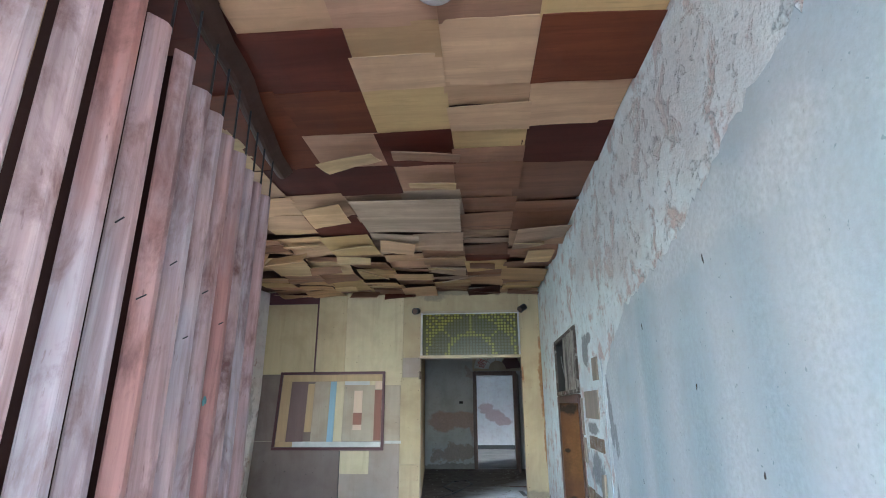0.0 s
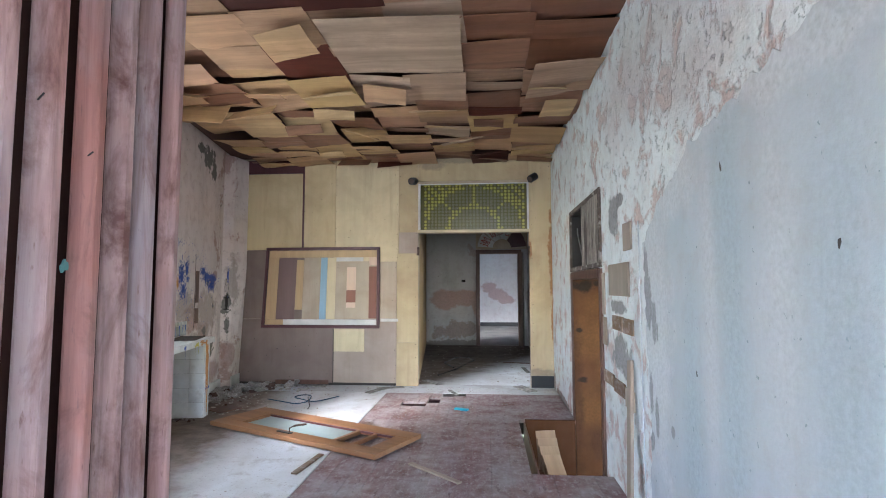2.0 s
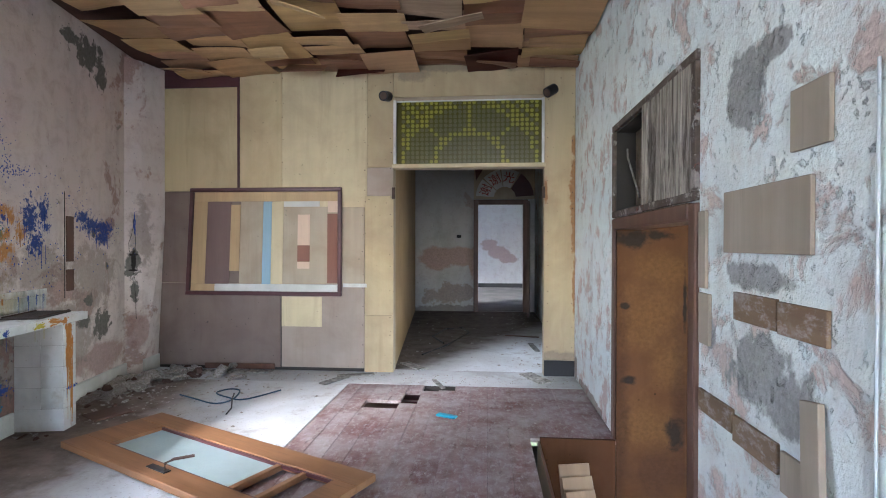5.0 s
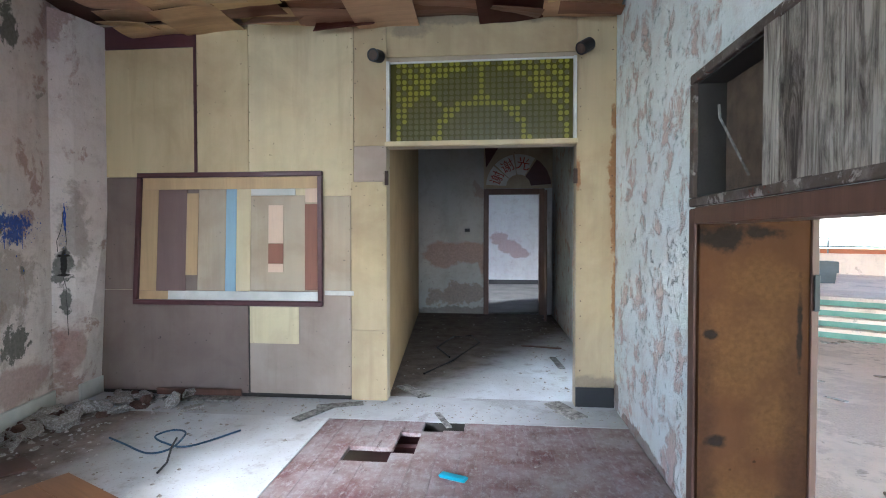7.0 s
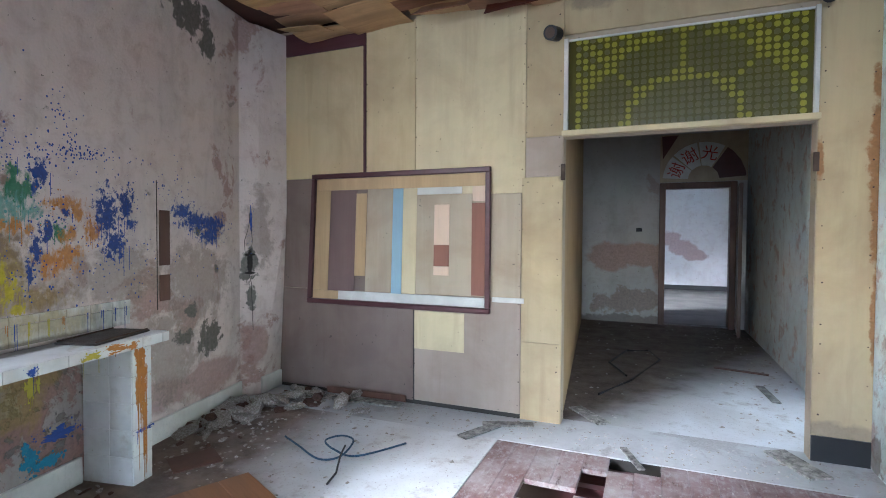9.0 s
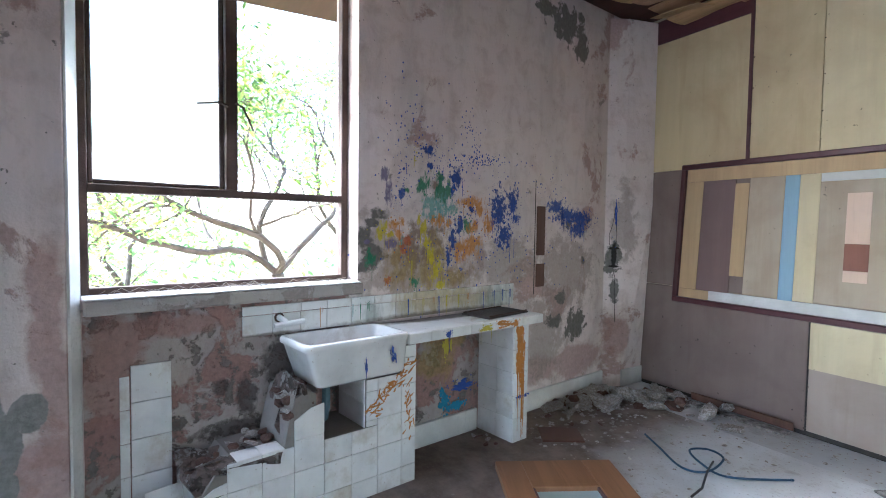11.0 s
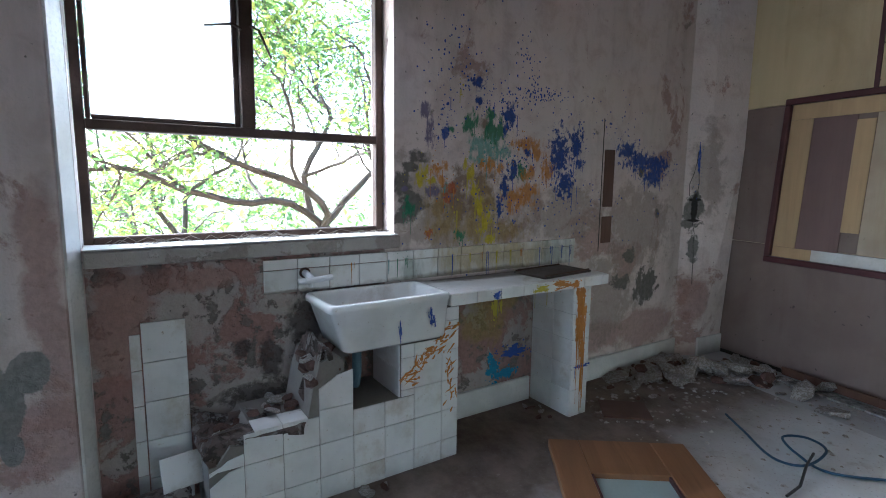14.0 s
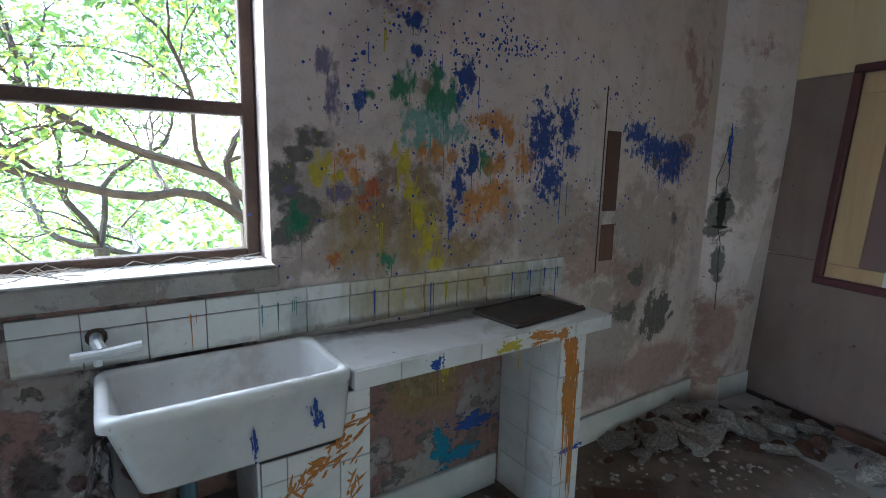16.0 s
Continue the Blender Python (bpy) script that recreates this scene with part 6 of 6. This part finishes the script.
for x, z, tilt, turn in ((-0.365, 2.885, 12, -14), (1.32, 2.905, 30, -50)):
    sp = empty("spotlight", pose(x, FY - 0.005, z), "small black spotlight on the plywood over the opening", "spotlight", "spotlights")
    bm = bmesh.new()
    tube(bm, [(0, 0, 0), (0, -0.05, 0.0)], 0.014, 8)
    part("bracket", bm, M_BLACK, sp)
    bm = bmesh.new()
    d = Euler((radians(tilt), 0, radians(turn))).to_matrix() @ Vector((0, -1, 0))
    c0 = Vector((0, -0.085, 0.0))
    tube(bm, [c0 - d * 0.055, c0 - d * 0.045, c0 + d * 0.05, c0 + d * 0.065], 0.052, 16)
    part("can", bm, M_BLACK, sp)
    bm = bmesh.new()
    tube(bm, [c0 + d * 0.0652, c0 + d * 0.067], 0.038, 14)
    part("lens", bm, M_RUST, sp)
for x in (-0.295, 1.262):
    h_ = slab("hinge", x - 0.02, x + 0.012, FY - 0.02, FY - 0.006, 1.83, 1.95, M_RUST, None, bevel=0.003)
    tagged(h_, "broken rusty hinge on the opening's edge", "hinge")

# ---- fanlight over the inner door ----
fan = empty("fanlight", pose(1.04, 13.17, 2.30), "semicircular greeting sign of white wedges over the inner door", "sign")
slab("backboard", -0.62, 0.60, 0.0, 0.012, -0.03, 0.72, M_PLY_B, fan, bevel=0.002)
M_REDINK = plain("red_sign_paint", (0.35, 0.02, 0.02), 0.5)
for k, (a0, a1, ch) in enumerate(((140, 176, "谢"), (100, 137, "谢"), (60, 97, "光"), (4, 56, ""))):
    bm = bmesh.new()
    pts = [(0.22 * math.cos(radians(a)), 0.22 * math.sin(radians(a))) for a in (a0, (a0 + a1) / 2, a1)] + [(0.58 * math.cos(radians(a)), 0.58 * math.sin(radians(a))) for a in (a1, a1 - 9, (a0 + a1) / 2, a0 + 9, a0)]
    prism(bm, pts, -0.008, -0.0005, 1)
    wdg = part("wedge", bm, M_WHITEP if ch else M_MAROON, fan, "white sign wedge" if ch else "dark red sign wedge")
    if ch:
        cu = bpy.data.curves.new("letter", 'FONT')
        cu.body, cu.size, cu.align_x, cu.align_y, cu.extrude = ch, 0.24, 'CENTER', 'CENTER', 0.001
        tmp = bpy.data.objects.new("letter", cu)
        me = bpy.data.meshes.new_from_object(tmp)
        bpy.data.objects.remove(tmp)
        me.materials.clear()
        me.materials.append(M_REDINK)
        lt = new("letter", me)
        lt.parent = wdg
        am = radians((a0 + a1) / 2)
        lt.matrix_basis = pose(0.40 * math.cos(am), -0.0105, 0.40 * math.sin(am), 90, 0, 0) @ pose(0, 0, 0, 0, 0, math.degrees(am) - 90)
        tagged(lt, "red painted character")
bm = bmesh.new()
prism(bm, [(-0.58, 0.34), (-0.36, 0.70), (-0.60, 0.70)], -0.006, -0.0005, 1)
part("corner_piece", bm, M_MAROON, fan, "dark red corner piece")
sw = slab("light_switch", 0.075, 0.165, 13.185, 13.199, 1.49, 1.55, M_BLACK, None, bevel=0.004)
tagged(sw, "small black switch on the hall wall", "switch")

# ---- ceiling details ----
lamp = empty("ceiling_lamp", pose(0.50, 1.80, 3.19), "round white glass ceiling lamp, unlit", "lamp")
bm = bmesh.new()
bmesh.ops.create_uvsphere(bm, u_segments=20, v_segments=12, radius=0.10)
for v in bm.verts:
    v.co.z *= 0.7
gl = part("globe", bm, M_CERAMIC, lamp)
for p in gl.data.polygons:
    p.use_smooth = True
bm = bmesh.new()
tube(bm, [(0, 0, 0.03), (0, 0, 0.075)], 0.075, 16)
part("rose", bm, M_WHITEP, lamp)
# curled dark strip above the screen
bm = bmesh.new()
sec = [(-0.06 + 0.022 * i, -0.05 * math.sin(i * 0.55) - 0.006 * i) for i in range(8)]
prev = None
for k in range(13):
    y = 1.55 + k * 0.17
    xo = -0.60 - 0.175 * (y - 1.95)
    rowv = [bm.verts.new((xo + a + 0.006 * math.sin(k * 1.7), y, 3.19 + b_ - 0.02 * math.sin(k * 0.9))) for a, b_ in sec]
    if prev:
        for i in range(7):
            bm.faces.new((prev[i], prev[i + 1], rowv[i + 1], rowv[i]))
    prev = rowv
bmesh.ops.solidify(bm, geom=bm.faces[:], thickness=0.004)
cs = part("curled_veneer", bm, M_FRAMEW)
tagged(cs, "curled dark veneer strip hanging under the ceiling", "veneer")

# ---- loose things on the floors ----
def chunk_mesh(seed, flat):
    r = random.Random(seed)
    bm = bmesh.new()
    bmesh.ops.create_icosphere(bm, subdivisions=1, radius=1.0)
    for v in bm.verts:
        v.co = Vector((v.co.x * r.uniform(0.7, 1.15), v.co.y * r.uniform(0.6, 1.1), v.co.z * flat * r.uniform(0.7, 1.2)))
    me = bpy.data.meshes.new("rubble_chunk")
    bm.to_mesh(me)
    bm.free()
    me.materials.append(M_RUBBLE)
    return me


def plate_mesh(seed):
    r = random.Random(seed)
    bm = bmesh.new()
    n = r.choice((5, 6, 7))
    prism(bm, [((r.uniform(0.65, 1.2)) * math.cos(6.283 * i / n), r.uniform(0.5, 1.0) * math.sin(6.283 * i / n)) for i in range(n)], -0.16, 0.16, 2)
    for v in bm.verts:
        v.co += Vector((r.uniform(-0.12, 0.12), r.uniform(-0.12, 0.12), r.uniform(-0.06, 0.06)))
    me = bpy.data.meshes.new("rubble_chunk")
    bmesh.ops.recalc_face_normals(bm, faces=bm.faces)
    bm.to_mesh(me)
    bm.free()
    me.materials.append(M_RUBBLE)
    return me


M_BRICKD = plain("dark_brick_rubble", (0.13, 0.075, 0.06), 0.9, var=0.5, scale=16, bump=0.6)
CH = [plate_mesh(s) for s in (31, 32, 33, 34)] + [chunk_mesh(s, f) for s, f in ((1, 0.5), (2, 0.3), (3, 0.7), (4, 0.25), (5, 0.45))]
rg = random.Random(17)


def chunk(x, y, s, z=None):
    dim = z is not None
    me = rg.choice(CH)
    if rg.random() < (0.7 if dim else 0.3):
        me = me.copy()
        me.materials[0] = M_BRICKD
    ob = new("rubble_chunk", me)
    low_z = -min(v.co.z for v in me.vertices) * s
    ob.matrix_basis = pose(x, y, low_z * 0.85 if z is None else z, rg.gauss(0, 17), rg.gauss(0, 17), rg.uniform(0, 360)) @ Matrix.Diagonal((s, s, s, 1))
    return tagged(ob, "broken pale plaster lump in the rubble heap", "rubble", "rubble heap")


for i in range(150):
    k = rg.random()
    y = 6.9 + k * 1.18
    xw = -2.396 - 0.184 * (y - 4.6) + (0.26 if y > 7.55 else 0.05)
    x = xw + abs(rg.gauss(0.08, 0.13)) + (abs(rg.gauss(0, 0.32)) if y > 7.75 else 0)
    chunk(min(x, -1.75), min(y, 8.08), rg.uniform(0.018, 0.065) * (2.0 if rg.random() < 0.16 else 1))
for i in range(70):
    y = rg.uniform(6.75, 8.05)
    x = -2.36 - 0.184 * (y - 4.6) + (0.28 if y > 7.75 else 0.06) + abs(rg.gauss(0, 0.22))
    chunk(min(x, -1.5), y, rg.uniform(0.010, 0.035))
for i in range(34):
    u_, v_ = rg.uniform(-0.29, 0.07), rg.uniform(0.06, 0.24)
    p_ = LW @ Vector((v_, u_, 0))
    chunk(p_.x, p_.y, rg.uniform(0.018, 0.048), rg.uniform(0.31, 0.35) if u_ < -0.13 else rg.uniform(0.385, 0.41))
for i in range(24):
    p_ = LW @ Vector((rg.uniform(0.12, 0.325), rg.uniform(0.10, 0.235), 0))
    chunk(p_.x, p_.y, rg.uniform(0.02, 0.05), rg.uniform(0.50, 0.635))
for i in range(16):
    p_ = LW @ Vector((rg.uniform(0.36, 0.46), rg.uniform(-0.25, 0.55), 0))
    chunk(p_.x, p_.y, rg.uniform(0.015, 0.035))
for i in range(6):
    p_ = LW @ Vector((rg.uniform(0.08, 0.3), rg.uniform(1.45, 1.58), 0))
    chunk(p_.x, p_.y, rg.uniform(0.015, 0.035))
M_BROKEN = plaster("broken_masonry", (0.27, 0.25, 0.235), (0.14, 0.105, 0.09), (0.07, 0.055, 0.048), 0.45, 0.52, 8, 1.0)
for k, (v0, v1, u0, u1, z0, z1) in enumerate(((0.06, 0.315, 0.10, 0.235, 0.34, 0.66), (0.05, 0.32, -0.295, 0.09, 0.26, 0.365))):
    bm = bmesh.new()
    box(bm, v0, v1, u0, u1, z0, z1)
    bmesh.ops.triangulate(bm, faces=bm.faces[:])
    bmesh.ops.subdivide_edges(bm, edges=bm.edges[:], cuts=9)
    for v in bm.verts:
        if v.co.z > z0 + 0.02 and v.co.x < 0.33:
            q_ = v.co.copy()
            v.co += 0.05 * noise.noise_vector(q_ * 11 + Vector((k, 3, 5))) + 0.022 * noise.noise_vector(q_ * 31)
            v.co.x = min(v.co.x, 0.345)
            if k == 0:
                f_ = (v.co.z - 0.45) / 0.2
                if f_ > 0:
                    v.co.y += f_ * 0.05 * (0.17 - v.co.y) / 0.07
    part("broken_core", bm, M_BROKEN, wash, "jagged broken brick and mortar")
bm = bmesh.new()
box(bm, 0.10, 0.36, -0.64, -0.33, 0.0, 0.13, 0.02)
bmesh.ops.triangulate(bm, faces=bm.faces[:])
bmesh.ops.subdivide_edges(bm, edges=[e for e in bm.edges if e.calc_length() > 0.04], cuts=4)
for v in bm.verts:
    if v.co.z > 0.02:
        v.co += 0.045 * noise.noise_vector(v.co * 8) + 0.016 * noise.noise_vector(v.co * 30)
blk = part("concrete_block", bm, M_BROKEN)
blk.matrix_basis = LW.copy()
tagged(blk, "broken grey concrete block on the floor", "block")
lt_ = slab("loose_tile", 0, 0.008, -0.075, 0.075, 0, 0.13, M_TILE, None, bevel=0.001, m=LW @ pose(0.17, -0.37, 0.138, 0, -25, 8))
tagged(lt_, "loose white tile leaning by the wall", "tile")
# crumbs everywhere
bm_v, bm_f = [], []


def crumb(x, y, s, z=0.0):
    k0 = len(bm_v)
    a = rg.uniform(0, 6.28)
    for i in range(5):
        t_ = a + i * 1.2566
        q = s * rg.uniform(0.6, 1.2)
        bm_v.append((x + q * math.cos(t_), y + q * math.sin(t_), z + 0.0005))
    bm_v.append((x + rg.uniform(-0.2, 0.2) * s, y + rg.uniform(-0.2, 0.2) * s, z + s * rg.uniform(0.3, 0.8)))
    for i in range(5):
        bm_f.append((k0 + i, k0 + (i + 1) % 5, k0 + 5))


for _ in range(450):
    y = rg.uniform(6.4, 8.1)
    x = -2.75 + abs(rg.gauss(0, 0.55))
    if x > -2.35 - 0.184 * (y - 4.6) + 0.05 and x < -0.66:
        crumb(x, y, rg.uniform(0.004, 0.02))
for _ in range(420):
    crumb(rg.uniform(-2.0, 1.55), rg.uniform(7.75, 8.12), rg.uniform(0.003, 0.012))
for _ in range(260):
    x, y = rg.uniform(-2.2, 1.5), rg.uniform(2.5, 7.7)
    if not (x > 1.0 and 4.8 < y < 6.5) and not (-0.4 < x < 0.35 and y > 6.9) and x > -2.0:
        crumb(x, y, rg.uniform(0.003, 0.010))
for _ in range(260):
    crumb(rg.uniform(1.0, 1.6) if rg.random() < 0.6 else rg.uniform(-0.6, 1.2), rg.uniform(8.35, 12.9), rg.uniform(0.004, 0.022))
me = bpy.data.meshes.new("floor_debris")
me.from_pydata(bm_v, [], bm_f)
me.materials.append(M_RUBBLE)
tagged(new("floor_debris", me), "scattered plaster crumbs on the floors", "debris", kind="stuff")

M_CABLE = plain("dusty_blue_plastic_cable", (0.03, 0.085, 0.15), 0.6, var=0.5)
bm = bmesh.new()
pts = [(-2.03, 7.14, 0.012), (-1.85, 7.05, 0.012), (-1.6, 6.93, 0.012), (-1.47, 6.98, 0.03), (-1.50, 7.18, 0.05), (-1.62, 7.22, 0.05), (-1.68, 7.12, 0.045), (-1.55, 7.03, 0.04), (-1.40, 7.06, 0.012), (-1.20, 7.36, 0.012)]
sm_ = [Vector(pts[0])]
for i in range(len(pts) - 1):
    p0, p1, p2, p3 = (Vector(pts[max(0, min(len(pts) - 1, k))]) for k in (i - 1, i, i + 1, i + 2))
    for j in range(1, 7):
        t_ = j / 6
        sm_.append(0.5 * ((2 * p1) + (p2 - p0) * t_ + (2 * p0 - 5 * p1 + 4 * p2 - p3) * t_ ** 2 + (3 * p1 - p0 - 3 * p2 + p3) * t_ ** 3))
tube(bm, sm_, 0.0065, 7)
c1 = part("cable", bm, M_CABLE)
tagged(c1, "looped blue cable on the pale floor", "cable")
bm = bmesh.new()
tube(bm, [(-1.50, 7.08, 0.055), (-1.45, 6.95, 0.05), (-1.38, 6.80, 0.02), (-1.36, 6.68, 0.012)], 0.0065, 7)
c1 = part("cable", bm, M_BLACK)
tagged(c1, "short black cable end on the pale floor", "cable")
bm = bmesh.new()
tube(bm, [(-0.1, 9.0, 0.01), (0.15, 9.55, 0.02), (0.42, 10.5, 0.03), (0.3, 11.0, 0.02), (0.05, 10.9, 0.02), (-0.1, 10.2, 0.02), (0.1, 9.7, 0.02)], 0.012, 6)
c1 = part("cable", bm, M_BLACK)
tagged(c1, "black cable lying on the hall floor", "cable")
for x, y, rz, lx, ly, mt, lb in ((-0.80, 7.80, 63, 0.42, 0.09, M_GREYW, "grey splintered board on the floor"), (-0.66, 7.98, 20, 0.38, 0.08, M_GREYW, "thin grey board by the wall"), (1.17, 8.03, -64, 0.40, 0.15, M_GREYW, "weathered board in the opening"),
                                 (-0.74, 4.95, 82, 0.45, 0.05, M_STRIP, "brown batten on the floor"), (0.26, 4.83, -42, 0.55, 0.04, M_CARD, "pale batten on the red floorboards"), (-1.95, 8.02, 3, 0.75, 0.10, M_GREYW, "grey board along the wall foot"),
                                 (0.22, 7.72, 112, 0.32, 0.045, M_GREYW, "thin stick beside the broken hole"), (1.3, 9.6, 95, 0.5, 0.07, M_GREYW, "dark board on the hall floor"), (1.2, 10.4, 165, 0.5, 0.06, M_FRAMEW, "dark board on the hall floor"),
                                 (-0.12, 8.42, 130, 0.4, 0.12, M_GREYW, "broken board inside the opening"), (-2.3, 6.62, 60, 0.28, 0.22, M_FRAMEW, "dark wooden tray frame on the floor")):
    b_ = slab("loose_board", -lx / 2, lx / 2, -ly / 2, ly / 2, 0, 0.012, mt, None, bevel=0.002, m=pose(x, y, 0.002, 1.0, 0, rz))
    tagged(b_, lb, "board")
b_ = slab("loose_board", -0.38, 0.38, -0.008, 0.008, 0, 0.06, M_FRAMEW, None, bevel=0.002, m=pose(-1.95, 8.09, 0.02, 12, 0, 2))
tagged(b_, "dark board propped along the wall foot", "board")
M_LIGHTER = plain("cyan_wrapper", (0.03, 0.35, 0.50), 0.4)
bm = bmesh.new()
box(bm, -0.085, 0.085, -0.03, 0.03, 0, 0.02, 0.008)
wr_ = part("wrapper", bm, M_LIGHTER)
wr_.matrix_basis = pose(0.37, 6.80, 0.001, 0, 0, -22)
tagged(wr_, "crumpled cyan wrapper on the floorboards", "wrapper")
M_TORN = wood("torn_brown_card", [(0.27, 0.18, 0.115)], 2, 0.8, 8, 0.2, 0, 0.3)
card = empty("broken_board_pile", pose(1.12, 6.2, -0.3, 0, 0, 12), "splintered pale plywood in the stair pit", "plywood")
for i in range(4):
    slab("piece", -0.06 - 0.02 * i, 0.13 - 0.01 * i, -0.006, 0.006, 0, 0.34 - 0.05 * i, M_TORN, card, bevel=0.001).matrix_basis = pose(0.02 * i, -0.35 - 0.06 * i, 0.0, -18 - 6 * i, 3 * i, 8 * i)
# twigs on the ledge
M_TWIG = plain("dry_pale_twig", (0.30, 0.26, 0.22), 0.8)
bm = bmesh.new()
for _ in range(46):
    u_, v_ = rg.uniform(-0.6, 0.62), rg.uniform(-0.11, 0.03)
    a, l_ = rg.uniform(-0.6, 0.6) + (1.57), rg.uniform(0.05, 0.16)
    p0 = Vector((v_, u_, 1.1))
    dr = Vector((math.cos(a), math.sin(a), 0))
    tube(bm, [p0, p0 + dr * l_ * 0.5 + Vector((0, 0, rg.uniform(0.004, 0.03))), p0 + dr * l_ + Vector((0, 0, 0.002))], 0.0016, 4)
tw = part("twigs", bm, M_TWIG)
tw.matrix_basis = LW.copy()
tagged(tw, "dry pale twigs strewn on the window ledge", "twigs", kind="stuff")
# nails and stains on the slats
slats = [o for o in screen.children]
for k, z, oy in ((4, 1.95, -0.12), (5, 1.70, -0.10), (6, 1.98, -0.12), (7, 1.78, -0.13), (3, 1.83, -0.10), (8, 2.0, -0.12)):
    bm = bmesh.new()
    tube(bm, [(-0.035, oy, z), (0.02, oy - 0.03, z + 0.012)], 0.003, 5)
    part("nail", bm, M_BLACK, slats[k], "bent black nail")
bm = bmesh.new()
prism(bm, blob(rg, -0.03, 1.46, 0.012, 0.02, 0.4, 12), -0.001, 0.006, 0)
part("paint_drop", bm, P_TEAL, slats[4], "small turquoise paint drop")
# ---- terrace edge ----
par = empty("terrace_parapet", pose(7.2, 14.3, -0.55, 0, 0, -35), "low pale parapet with a grey steel railing", "parapet", kind="structure")
slab("parapet_wall", -7, 7, 9.0, 9.15, 0.7, 1.40, M_OUT, par)
# stands in for a farther orange roof, set close under the canopy's shade
slab("parapet_band", -7, 7, 9.16, 9.2, 1.40, 1.56, plain("orange_far_roof", (0.42, 0.13, 0.06), 0.7), par, "orange strip standing in for a low roof beyond the railing")
M_RAIL = plain("grey_painted_rail", (0.16, 0.18, 0.20), 0.6)
for z in (1.63, 1.92):
    bm = bmesh.new()
    tube(bm, [(-7, 9.08, z), (7, 9.08, z)], 0.025, 6)
    part("rail", bm, M_RAIL, par)
for i in range(10):
    bm = bmesh.new()
    tube(bm, [(-6.8 + 1.5 * i, 9.08, 1.40), (-6.8 + 1.5 * i, 9.08, 1.92)], 0.025, 6)
    part("post", bm, M_RAIL, par)
tub = empty("planter_tub", pose(9.2, 18.6, 0.17, 0, 0, -5), "dark blue-grey plastic trough standing on the terrace", "tub")
bm = bmesh.new()
vs_ = box(bm, -0.42, 0.42, -0.25, 0.25, 0, 0.58, 0.0)
for v in vs_:
    k = 1.0 + 0.22 * v.co.z
    v.co.x, v.co.y = v.co.x * k, v.co.y * k
top_ = max(bm.faces, key=lambda f: f.calc_center_median().z)
r_ = bmesh.ops.inset_region(bm, faces=[top_], thickness=0.03)
for v in top_.verts:
    v.co.z -= 0.3
bmesh.ops.bevel(bm, geom=[e for e in bm.edges if abs(e.verts[0].co.z - e.verts[1].co.z) > 0.4], offset=0.03, segments=2, affect='EDGES')
part("body", bm, plain("dark_blue_grey_plastic", (0.055, 0.065, 0.08), 0.5), tub)
pl_ = empty("terrace_pillar", pose(6.28, 14.4, -0.55), "white painted pillar with an orange band", "pillar", kind="structure")
slab("shaft", -0.14, 0.14, -0.14, 0.14, 0, 3.19, M_WHITEP, pl_, bevel=0.01)
slab("band", -0.145, 0.145, -0.145, 0.145, 0.98, 1.14, plain("ochre_orange_tape", (0.50, 0.22, 0.06), 0.6), pl_, "orange tape band", bevel=0.004)
lb_ = slab("leaning_board", -0.13, 0.13, -0.01, 0.01, 0, 0.78, M_STRIP, None, bevel=0.002, m=pose(6.06, 13.98, -0.546, -12, 0, -8))
tagged(lb_, "brown board leaning on the white pillar", "board")
for k in range(26):
    bm = bmesh.new()
    s_ = rg.uniform(0.04, 0.14)
    prism(bm, blob(rg, 0, 0, s_, s_ * 0.5, 0.6, 9), 0, 0.012, 2)
    sc_ = part("scrap", bm, rg.choice((M_STRIP, M_CARD, M_RUBBLE)))
    near = k < 9
    sc_.matrix_basis = pose(rg.uniform(6.6, 7.4) if near else rg.uniform(2.4, 6.5), rg.uniform(13.8, 14.0) if near else rg.uniform(6.5, 13.5), -0.546, rg.gauss(0, 4), rg.gauss(0, 4), rg.uniform(0, 360))
    tagged(sc_, "dry scrap lying on the dusty terrace", "scrap", "terrace scraps")
